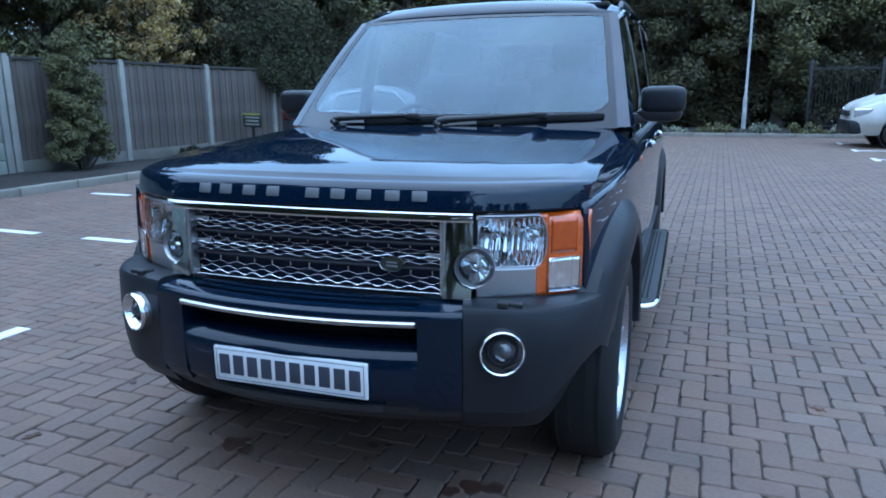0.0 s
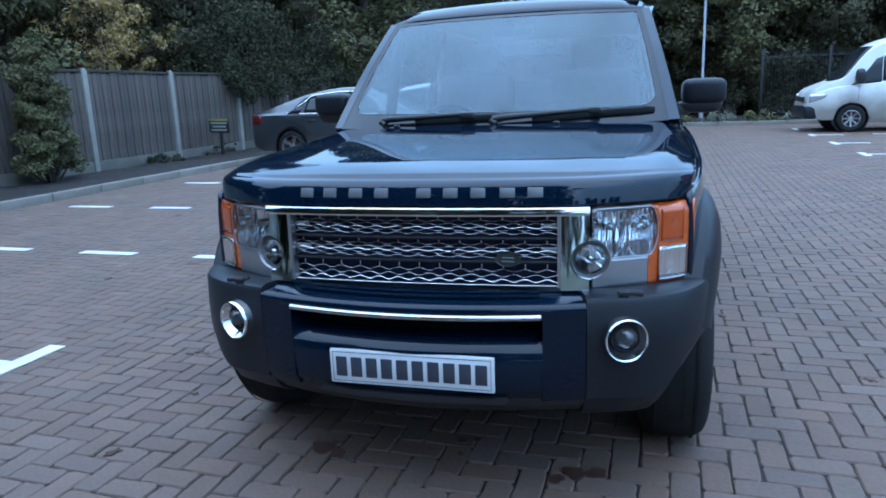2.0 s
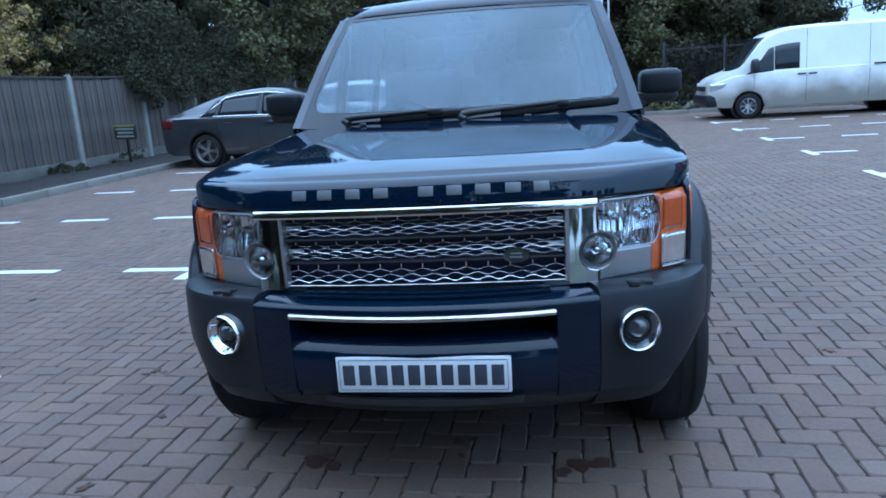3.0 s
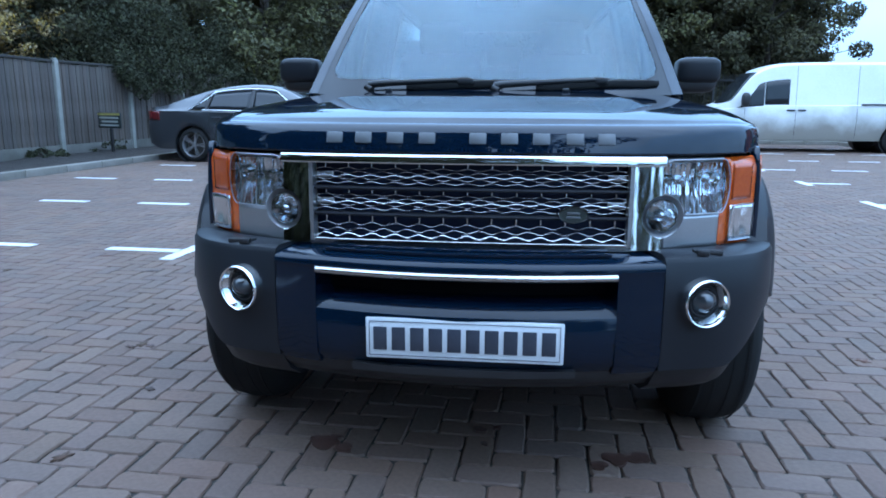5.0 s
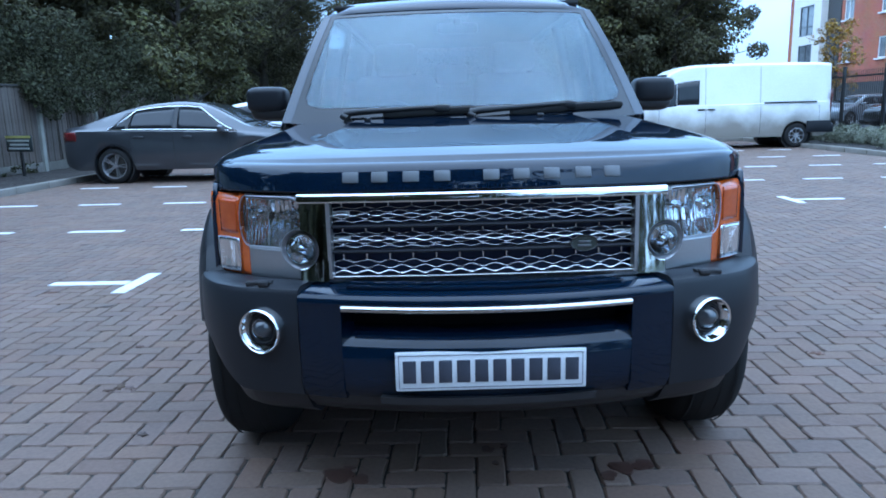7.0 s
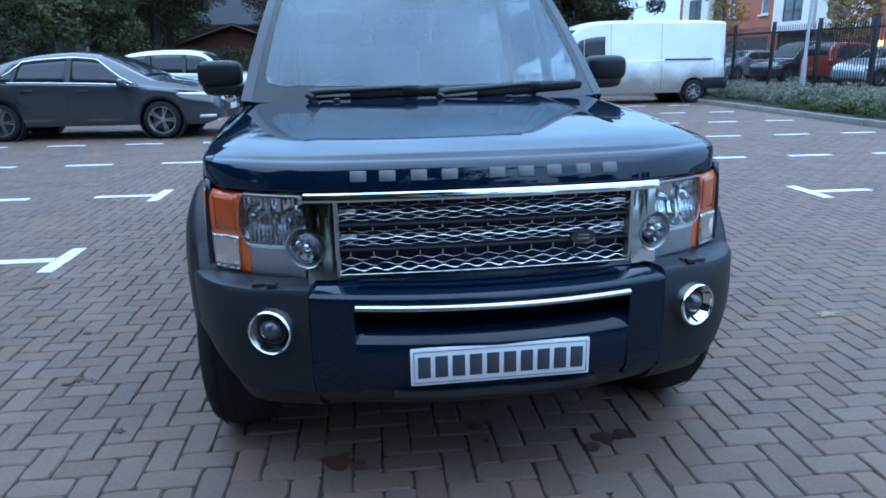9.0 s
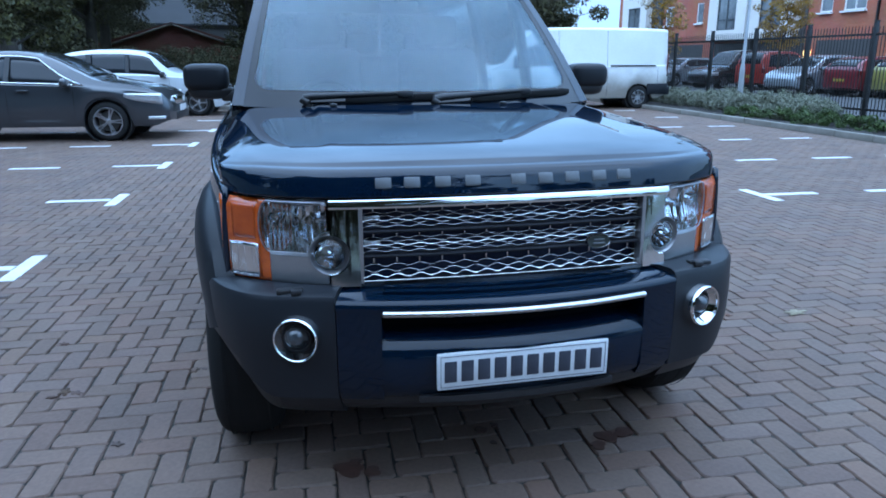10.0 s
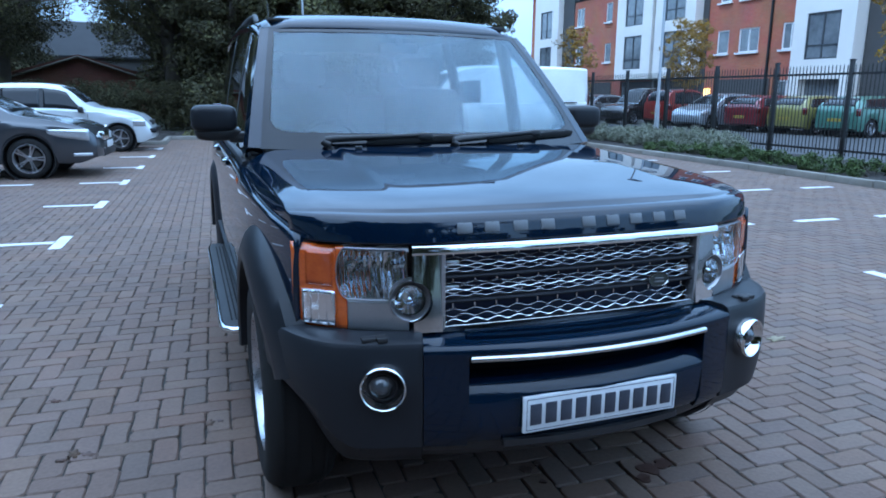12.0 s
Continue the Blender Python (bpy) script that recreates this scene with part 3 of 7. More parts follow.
BUMPER = [(-0.912, 0.56), (-0.900, 0.42), (-0.864, 0.29), (-0.792, 0.185), (-0.688, 0.118), (-0.55, 0.078), (-0.4, 0.036), (-0.2, 0.0), (0, -0.012),
          (0.2, 0.0), (0.4, 0.036), (0.55, 0.078), (0.688, 0.118), (0.792, 0.185), (0.864, 0.29), (0.900, 0.42), (0.912, 0.56)]
BUMPER_CURVE = smooth_curve(BUMPER, 161)


def bumper_path(x0, x1):
    inner = [p for p in BUMPER_CURVE if x0 < p.x < x1]

    def at(x):
        for a, b in zip(BUMPER_CURVE, BUMPER_CURVE[1:]):
            if (a.x - x) * (b.x - x) <= 0:
                t = (x - a.x) / (b.x - a.x) if b.x != a.x else 0
                return a.lerp(b, t)
        return BUMPER_CURVE[0] if x < 0 else BUMPER_CURVE[-1]
    return [at(x0)] + inner + [at(x1)]


def side_x(y, z):
    """Half width of the painted flank."""
    w = smooth_list([(0.33, 0.806), (0.45, 0.834), (0.65, 0.868), (0.95, 0.894), (1.6, 0.905), (3.4, 0.905), (4.2, 0.895), (4.75, 0.86)], y)
    return w - 0.03 * max(0, (z - 0.8) / 0.3) ** 2 - 0.02 * max(0, (0.7 - z) / 0.3) ** 2


AXLES = (0.785, 3.67)
HUB_Z, TYRE_R = 0.375, 0.382


def arch_low(y, sill=0.42, r=0.455):
    for a in AXLES:
        if abs(y - a) < r:
            return max(sill, HUB_Z + 0.02 + math.sqrt(r * r - (y - a) ** 2))
    return sill


def shoulder(y):
    return smooth_list([(0.33, 0.985), (0.6, 1.01), (1.0, 1.045), (1.45, 1.085), (2.2, 1.10), (4.75, 1.11)], y)


def build_flanks():
    for s in (-1, 1):
        def fn(u, v):
            y = 0.345 + (4.75 - 0.345) * u
            lo, hi = arch_low(y), shoulder(y)
            z = lo + (hi - lo) * v
            return (s * side_x(y, z), y, z)
        mesh_object("flank", *grid(130, 14, fn, flip=s > 0), NAVY, CAR, thick=0.02)
        # closed wheel wells and sill
        for a in AXLES:
            def liner(u, v, a=a):
                w = radians(4 + (146 if a < 2 else 172) * u)
                return (s * (0.50 + 0.38 * v), a + 0.46 * math.cos(w), HUB_Z + 0.02 + 0.46 * math.sin(w))
            mesh_object("wheel_liner", *grid(40, 3, liner), BLACK_PLASTIC, CAR, thick=0.01)
        # grey arch lips
        for a in AXLES:
            prof = [(0.86, 0.565), (0.893, 0.552), (0.922, 0.518), (0.942, 0.470), (0.947, 0.437), (0.939, 0.420), (0.88, 0.414), (0.855, 0.45)]
            seg, verts, faces = 44, [], []
            lo, hi = (-4, 160 if a < 2 else 186)
            for i in range(seg + 1):
                w = radians(lo + (hi - lo) * i / seg)
                for x, r in prof:
                    verts.append((s * ((x if r < 0.56 else side_x(a + r * math.cos(w), 0.8) - 0.006) - (0.060 * max(0, -math.cos(w)) ** 3 if a < 2 else 0)), a + r * math.cos(w), HUB_Z + 0.02 + r * math.sin(w)))
            k = len(prof)
            for i in range(seg):
                for j in range(k):
                    q = (i * k + j, i * k + (j + 1) % k, (i + 1) * k + (j + 1) % k, (i + 1) * k + j)
                    faces.append(q if s < 0 else q[::-1])
            faces += [tuple(range(k)), tuple(seg * k + j for j in range(k))[::-1]]
            mesh_object("wheel_arch", verts, faces, GREY_PLASTIC, CAR, "dark grey plastic wheel arch lip")
        # lower cladding between the wheels
        def clad(u, v):
            y = AXLES[0] + 0.45 + (AXLES[1] - AXLES[0] - 0.9) * u
            z = 0.36 + 0.2 * v
            return (s * (side_x(y, z) + 0.012 - 0.03 * (1 - v)), y, z)
        mesh_object("sill_cladding", *grid(20, 5, clad, flip=s > 0), GREY_PLASTIC, CAR, thick=0.02)
        # door seams
        for y in (1.30, 2.32, 3.28):
            pts = [(s * (side_x(y, z) + 0.0005), y, z) for z in (0.45, 0.6, 0.75, 0.9, 1.0, shoulder(y))]
            mesh_object("door_seam", *tube(pts, 0.0035, 6), BLACK_PLASTIC, CAR)
        for y in (2.12, 3.12):
            bm = bmesh.new()
            box(bm, (s * 0.92, y, 1.045), (0.03, 0.17, 0.035), 0.012)
            box(bm, (s * 0.905, y + 0.07, 1.045), (0.04, 0.03, 0.03), 0.008)
            part("door_handle", bm, CHROME, CAR, "chrome door handle")
        # orange side repeater
        bm = bmesh.new()
        box(bm, (s * 0.896, 1.44, 1.022), (0.03, 0.085, 0.042), 0.012)
        part("side_repeater", bm, AMBER, CAR, "small amber side repeater")
        # side vent behind the front wheel
        boxes("wing_vent", [((s * 0.903, 1.42, 0.915 - 0.035 * i), (0.012, 0.11, 0.016)) for i in range(4)], CHROME, CAR, bevel=0.003)


build_flanks()


LIP_BACK = [(0, 0.0), (0.25, 0.006), (0.5, 0.0145), (0.75, 0.030), (1, 0.060)]
LIP_RISE = [(0, 0.976), (0.25, 1.006), (0.5, 1.033), (0.75, 1.050), (1, 1.058)]


def bonnet_point(sx, v):
    """sx from -1 to 1 across; v 0..0.22 up the front face, then back to the scuttle."""
    x = sx * 0.828
    base = front_y(x) + 0.045 * (max(0, abs(sx) - 0.90) / 0.10) ** 2
    if v < 0.24:
        t = v / 0.24
        y, z = base + smooth_list(LIP_BACK, t), smooth_list(LIP_RISE, t)
        edge = max(0, abs(sx) - 0.84) / 0.16
        z = 0.976 + (z - 0.976) * (1 - 0.14 * edge * edge)
        x *= 1 + 0.012 * t
        return (x, y, z)
    t = (v - 0.24) / 0.76
    rear = 1.235 + 0.225 * sx * sx
    y = base + 0.060 + (rear - base - 0.060) * t
    x = sx * (0.838 + 0.03 * t)
    z = 1.058 + 0.056 * (y - base - 0.060) + 0.030 * (1 - math.exp(-(y - base - 0.060) / 0.13))
    edge = max(0, abs(sx) - 0.84) / 0.16
    z -= edge * edge * (0.0115 + 0.047 * t)
    # the middle stands a little higher between two long creases that fade out towards the nose
    inner = step(0.0, 0.04, 0.545 - 0.03 * t - abs(x)) * step(0.0, 0.45, y - 0.36)
    z += 0.010 * inner
    z += 0.008 * (1 - sx * sx)
    return (x, y, z)


mesh_object("bonnet", *grid(161, 120, lambda u, v: bonnet_point(2 * u - 1, v)), NAVY, CAR, "glossy navy clamshell bonnet", 50, 0.018)
# raised silver letter shapes on the bonnet's lip
for i, xc in enumerate((-0.371, -0.289, -0.200, -0.112, 0.026, 0.111, 0.196, 0.285, 0.368)):
    bm = bmesh.new()
    box(bm, (0, 0, 0), (0.046, 0.006, 0.031), 0.003)
    ob = part("letter_block", bm, LETTER, CAR, "raised silver letter block" if i == 0 else "")
    slope = math.degrees(math.atan(2 * 0.1 * xc))
    ob.matrix_basis = pose(xc, front_y(xc) + 0.0080, 1.0155, -16, 0, slope)
# bonnet side rail under the clamshell
for s in (-1, 1):
    rim = [bonnet_point(s, k / 60) for k in range(61)]

    def wing(u, v):
        y = 0.399 + (1.50 - 0.399) * u ** 1.3
        top = Vector(rim[-1])
        for a, b in zip(rim, rim[1:]):
            if a[1] <= y <= b[1]:
                top = Vector(a).lerp(Vector(b), (y - a[1]) / (b[1] - a[1]))
        low = min(shoulder(y) - 0.010, top.z - 0.004)
        outer = side_x(y, low) + 0.004
        w = v * math.pi / 2
        return (s * (outer - (outer - abs(top.x) + 0.012) * (1 - math.cos(w))), y, low + (top.z - 0.002 - low) * math.sin(w))
    mesh_object("wing_top", *grid(60, 9, wing, flip=s < 0), NAVY, CAR, thick=0.012)

# scuttle below the windscreen
mesh_object("scuttle", *grid(31, 5, lambda u, v: ((2 * u - 1) * 0.83, 1.225 + 0.225 * (2 * u - 1) ** 2 + 0.13 * v, 1.128 + 0.012 * v - 0.02 * abs(2 * u - 1))), BLACK_PLASTIC, CAR, thick=0.03)


def screen_point(u, v):
    s = 2 * u - 1
    x = s * (0.80 - 0.125 * v)
    y = (1.275 + 0.20 * s * s) * (1 - v) + (1.995 + 0.085 * s * s) * v
    z = 1.140 + 0.012 * s * s + (0.568 - 0.020 * s * s) * v + 0.022 * math.sin(math.pi * v)
    return Vector((x, y, z))


ws = mesh_object("windscreen", *grid(41, 25, lambda u, v: screen_point(u, v)), WINDSCREEN, CAR, "sloping windscreen that mirrors the pale sky", 60)
ws.visible_shadow = False


def frit():
    """The black printed border on the inside of the screen, wide and round-cornered at the foot."""
    verts, faces = [], []
    n, m = 220, 120
    keep = {}
    for j in range(m + 1):
        for i in range(n + 1):
            u, v = i / n, j / m
            p = screen_point(u, v)
            verts.append((p.x, p.y - 0.0012, p.z + 0.0015))
    for j in range(m):
        for i in range(n):
            u, v = (i + 0.5) / n, (j + 0.5) / m
            x, h = (u - 0.5) * 2, v
            dx, dv = (1 - abs(x)) * 0.8, v * 0.9
            inside = dx > 0.036 and v > 0.115 and v < 0.965
            cx, cv = 0.036 + 0.085 - dx, 0.104 + 0.085 - dv
            if inside and cx > 0 and cv > 0 and cx * cx + cv * cv > 0.085 ** 2:
                inside = False
            if not inside:
                a = j * (n + 1) + i
                faces.append((a, a + 1, a + n + 2, a + n + 1))
    mesh_object("screen_border", verts, faces, SCREEN_BORDER, CAR, "black printed border of the windscreen", 60)


frit()


def side_top(y):
    """x, z of the roof rail above the doors."""
    return smooth_list([(1.9, 0.715), (2.3, 0.728), (3.0, 0.735), (4.3, 0.725), (4.75, 0.70)], y), smooth_list([(1.9, 1.60), (2.12, 1.695), (2.4, 1.742), (3.0, 1.768), (4.3, 1.765), (4.75, 1.71)], y)


def build_greenhouse():
    # roof with front header
    rows = [(1.992, 1.706, 0.668), (2.02, 1.735, 0.69), (2.055, 1.762, 0.70), (2.12, 1.787, 0.712), (2.3, 1.812, 0.724), (2.7, 1.835, 0.73),
            (3.3, 1.845, 0.733), (4.1, 1.84, 0.728), (4.6, 1.815, 0.712), (4.75, 1.77, 0.69)]
    verts, faces = [], []
    nu = 25
    for y, z, w in rows:
        for i in range(nu):
            s = 2 * i / (nu - 1) - 1
            bow = 0.09 * s * s if y < 2.2 else 0.09 * s * s * max(0, (2.9 - y) / 0.7)
            drop = 0.022 * s * s + 0.045 * max(0, abs(s) - 0.86) / 0.14
            verts.append((s * w, y + bow, z - drop * (0.35 if y < 2.03 else 1)))
    for j in range(len(rows) - 1):
        for i in range(nu - 1):
            faces.append((j * nu + i, j * nu + i + 1, (j + 1) * nu + i + 1, (j + 1) * nu + i))
    mesh_object("roof", verts, faces, NAVY, CAR, "navy roof panel", 60, 0.02)
    for s in (-1, 1):
        # windscreen pillar
        verts, faces = [], []
        n = 14
        for i in range(n + 1):
            t = i / n
            g = screen_point(1.0, t)
            base_x = 0.868 + (0.722 - 0.868) * t
            outer = Vector((base_x, g.y + 0.10 - 0.02 * t, g.z - 0.030))
            mid = Vector(((g.x + base_x) / 2 + 0.014, (g.y + outer.y) / 2 - 0.022, g.z + 0.006))
            back = Vector((base_x - 0.05, g.y + 0.14, g.z - 0.02))
            inn = Vector((g.x - 0.02, g.y + 0.03, g.z - 0.03))
            for p in (Vector((g.x - 0.004, g.y - 0.003, g.z + 0.004)), mid, outer, back, inn):
                verts.append((s * p.x, p.y, p.z))
        for i in range(n):
            for j in range(5):
                q = (i * 5 + j, i * 5 + (j + 1) % 5, (i + 1) * 5 + (j + 1) % 5, (i + 1) * 5 + j)
                faces.append(q if s > 0 else q[::-1])
        faces += [tuple(range(5)), tuple(n * 5 + j for j in range(5))]
        mesh_object("windscreen_pillar", verts, faces, NAVY, CAR, "navy windscreen pillar", 50)
        # cant rail above the side windows
        pts = []
        for i in range(30):
            y = 2.04 + (4.72 - 2.04) * i / 29
            x, z = side_top(y)
            pts.append((s * (x - 0.004), y, z - 0.014))
        mesh_object("cant_rail", *tube(pts, [0.004, 0.012, 0.018] + [0.023] * 27, 8), NAVY, CAR)
        # waist strip
        mesh_object("waist_rail", *tube([(s * (side_x(y, shoulder(y)) - 0.018), y, shoulder(y) - 0.004) for y in (1.48, 2.0, 2.6, 3.2, 4.0, 4.7)], 0.022, 8), BLACK_PLASTIC, CAR)

        def side_pt(y, v):
            xt, zt = side_top(y)
            zb, xb = shoulder(y), side_x(y, shoulder(y)) - 0.02
            return (s * (xb + (xt - xb) * v + 0.012 * math.sin(math.pi * v)), y, zb + (zt - 0.015 - zb) * v)

        def cut(y0, y1, front=False):
            def fn(u, v):
                lo = y0
                if front:
                    lo = y0 + (2.06 - y0) * v
                return side_pt(lo + (y1 - lo) * u, v)
            return fn
        for name, y0, y1, fr in (("front_door_glass", 1.54, 2.28, True), ("rear_door_glass", 2.38, 3.22, False), ("quarter_glass", 3.32, 4.6, False)):
            g = mesh_object(name, *grid(12, 6, cut(y0, y1, fr), flip=s > 0), SIDE_GLASS, CAR)
            g.visible_shadow = False
        for y0, y1 in ((2.27, 2.39), (3.21, 3.33), (4.58, 4.74)):
            mesh_object("door_pillar", *grid(3, 6, lambda u, v: side_pt(y0 + (y1 - y0) * u, v), flip=s < 0), BLACK_PLASTIC, CAR, thick=0.03)
        # bright frame of the front door window
        fr_pts = [side_pt(1.56 + 0.53 * t, t) for t in (0.02, 0.25, 0.5, 0.7, 0.86)]
        mesh_object("window_frame", *tube([(p[0] + s * 0.006, p[1] + 0.02, p[2]) for p in fr_pts], 0.008, 6), BLACK_PLASTIC, CAR)
        # roof bar
        pts = [(s * 0.66, y, z) for y, z in ((2.75, 1.79), (2.85, 1.835), (3.1, 1.85), (3.6, 1.855), (4.3, 1.85), (4.45, 1.80))]
        mesh_object("roof_bar", *tube(pts, 0.016, 8), BLACK_PLASTIC, CAR)
    # aerial
    mesh_object("aerial", *tube([(-0.42, 4.2, 1.83), (-0.42, 4.32, 2.15)], [0.006, 0.003], 6), BLACK_PLASTIC, CAR)
    # tail
    mesh_object("tailgate", *grid(12, 10, lambda u, v: ((2 * u - 1) * (0.86 - 0.0 * v), 4.75 + 0.05 * (1 - (2 * u - 1) ** 2), 0.45 + 0.68 * v), flip=False), NAVY, CAR, thick=0.04)
    for s in (-1, 1):
        boxes("tail_lamp", [((s * 0.80, 4.79, 1.05), (0.12, 0.05, 0.5))], RED_LENS, CAR, bevel=0.01)
    g = mesh_object("tail_glass", *grid(8, 6, lambda u, v: ((2 * u - 1) * (0.82 - 0.11 * v), 4.79 - 0.09 * v, 1.12 + 0.65 * v)), SIDE_GLASS, CAR)
    g.visible_shadow = False
    # underbody
    boxes("underbody", [((0, 2.5, 0.42), (1.2, 4.0, 0.16)), ((0, 2.3, 0.55), (1.72, 1.9, 0.12)), ((0, 0.75, 0.72), (1.08, 0.8, 0.40)), ((0, 4.2, 0.6), (1.5, 1.0, 0.3))], BLACK_PLASTIC, CAR, bevel=0.02)
    boxes("axle", [((0, AXLES[0], HUB_Z), (1.3, 0.09, 0.09)), ((0, AXLES[1], HUB_Z), (1.3, 0.1, 0.1))], DARK_ALLOY, CAR, bevel=0.02)


build_greenhouse()


# ---- grille, lamps and bumper ----
def build_grille():
    g = CAR
    # backing
    v, f = sweep(nose(-0.44, 0.44, 16), [(0.045, 0.735), (0.045, 0.945), (0.07, 0.945), (0.07, 0.735)])
    mesh_object("grille_backing", v, f, GRILLE_NAVY, g, "dark navy panel behind the grille")
    # bright surround: top bar, side plates, sill
    top = [(-0.0125, 0.9465), (-0.013, 0.9485), (-0.0095, 0.9685), (-0.006, 0.9715), (0.010, 0.9735), (0.05, 0.9735), (0.05, 0.946), (-0.004, 0.946)]
    mesh_object("grille_top_bar", *sweep(nose(-0.525, 0.525, 30), top), CHROME, g, "mirror chrome bar along the grille's top")
    low = [(-0.009, 0.716), (-0.010, 0.7335), (-0.009, 0.7345), (0.05, 0.735), (0.05, 0.716)]
    mesh_object("grille_sill", *sweep(nose(-0.445, 0.445, 30), low), MESH_DULL, g, "satin silver strip below the grille")
    for s in (-1, 1):
        column_plate("grille_side_plate", 0.443, 0.470, lambda x: 0.722, lambda x: 0.948, -0.006, CHROME, g, s, "flat chrome plate beside the grille", 10, 0.0, 0.12)
        column_plate("grille_side_plate", 0.470, 0.5255, lambda x: 0.722, lambda x: LAMP_Z - moat_edge(x), -0.006, CHROME, g, s, "", 30, 0.0, 0.12)
        column_plate("grille_side_plate", 0.470, 0.5255, lambda x: LAMP_Z + moat_edge(x), lambda x: 0.948, -0.006, CHROME, g, s, "", 30, 0.0, 0.12)
        pin = [(-0.014, 0.728), (-0.010, 0.962), (0.02, 0.962), (0.02, 0.728)]
        a, b = sorted((s * 0.433, s * 0.444))
        mesh_object("grille_edge", *sweep(nose(a, b, 3), pin), SATIN, g)
    # three bands of diamond mesh between flat bars
    bands = ((0.735, 0.799), (0.808, 0.872), (0.881, 0.945))
    for zb in (0.8035, 0.8765):
        pr = [(-0.002, zb - 0.0045), (-0.004, zb), (-0.002, zb + 0.0045), (0.03, zb + 0.0045), (0.03, zb - 0.0045)]
        mesh_object("grille_bar", *sweep(nose(-0.435, 0.435, 24), pr), BAR_GREY, g, "dark satin grille bar")
    cells = 13
    pitch = 0.87 / cells
    for z0, z1 in bands:
        h = z1 - z0
        pieces = []

        dull = []

        def wave(at_stem, at_pinch, rad, back, into, wide=1.0):
            """One bar of the mesh, bent up and down between the stems and the pinch points midway."""
            pts, radii = [], []
            for k in range(cells * 12 + 1):
                ph = k % 12 / 12
                w = min(1.0, max(0.0, (abs(2 * ph - 1) - 0.14) / 0.72))
                x = -0.435 + pitch * k / 12
                pts.append((x, front_y(x) + back, z0 + h * (at_pinch * w + at_stem * (1 - w))))
                near = max(0.0, 1 - 4 * (1 - w))
                radii.append(rad * (1 + (wide - 1) * near))
            into.append(tube(pts, radii, 6))
        full = z0 > 0.75

        def f(z):
            return z if full else max(0.06, (z - 0.36) / 0.64)
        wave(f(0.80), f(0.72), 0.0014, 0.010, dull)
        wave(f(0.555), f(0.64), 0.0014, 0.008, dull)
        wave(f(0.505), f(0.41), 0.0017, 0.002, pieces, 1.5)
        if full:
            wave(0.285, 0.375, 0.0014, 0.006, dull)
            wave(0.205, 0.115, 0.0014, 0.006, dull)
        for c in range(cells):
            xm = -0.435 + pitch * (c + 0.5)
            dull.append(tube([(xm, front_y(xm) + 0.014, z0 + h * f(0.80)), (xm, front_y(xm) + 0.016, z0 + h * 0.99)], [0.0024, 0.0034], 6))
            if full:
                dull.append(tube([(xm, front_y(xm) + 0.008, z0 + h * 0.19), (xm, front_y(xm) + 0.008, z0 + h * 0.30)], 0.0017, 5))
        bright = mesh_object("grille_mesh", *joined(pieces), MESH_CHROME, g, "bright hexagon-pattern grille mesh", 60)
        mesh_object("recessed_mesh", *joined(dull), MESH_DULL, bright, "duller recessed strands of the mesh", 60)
    # small clear fixing bosses behind the mesh ends
    for s in (-1, 1):
        for z in (0.838, 0.912):
            boxes("grille_boss", [((s * 0.405, front_y(0.4) + 0.022, z), (0.05, 0.012, 0.018))], CLEAR_LAMP, g, bevel=0.006)
    # oval badge
    n = 40
    c = Vector((0.287, front_y(0.287) - 0.012, 0.815))
    v, f = [], []
    for i in range(n):
        w = 2 * math.pi * i / n
        for rx, rz, dy in ((0.040, 0.0235, 0.012), (0.040, 0.0235, 0.0), (0.0385, 0.0220, -0.003), (0.0365, 0.0203, 0.0)):
            v.append((c.x + rx * math.cos(w), c.y + dy + 0.05 * rx * math.cos(w), c.z + rz * math.sin(w)))
    for i in range(n):
        for j in range(3):
            f.append((i * 4 + j, i * 4 + j + 1, ((i + 1) % n) * 4 + j + 1, ((i + 1) % n) * 4 + j))
    f.append(tuple(i * 4 for i in range(n)))
    badge = mesh_object("badge", v, f, MESH_DULL, g, "small oval chrome-rimmed badge")
    mesh_object("badge_face", [(c.x + 0.0368 * math.cos(2 * math.pi * i / n), c.y + 0.001 + 0.05 * 0.0368 * math.cos(2 * math.pi * i / n), c.z + 0.0206 * math.sin(2 * math.pi * i / n)) for i in range(n)],
                [tuple(range(n))[::-1]], BADGE_INK, badge)
    boxes("badge_bars", [((c.x, c.y - 0.002, c.z + 0.005), (0.034, 0.003, 0.006)), ((c.x, c.y - 0.002, c.z - 0.006), (0.038, 0.003, 0.006))], LETTER, badge, bevel=0.001)


def bowl(c, r, depth, mat, name, parent, label="", facing=0.0, seg=36, rim=0.0, angle=50):
    """A concave round reflector that opens to the front (-y), turned about z by facing degrees."""
    prof = []
    for i in range(9):
        t = i / 8
        prof.append((depth * (1 - t * t), r * (0.12 + 0.88 * t)))
    prof += [(-0.004, r * 1.0), (-0.006, r * (1.0 + rim * 0.5)), (0.0, r * (1.0 + rim)), (0.02, r * (1.0 + rim))]
    prof += [(depth + 0.01, r * 0.14)]
    v, f = lathe(prof, seg, closed=False)
    m = Matrix.Translation(c) @ Matrix.Rotation(radians(90 + facing), 4, "Z")
    v, f = moved((v, f), m)
    v = list(v)
    k = len(prof)
    f = list(f) + [tuple(i * k for i in range(seg))]
    return mesh_object(name, v, f, mat, parent, label, angle)


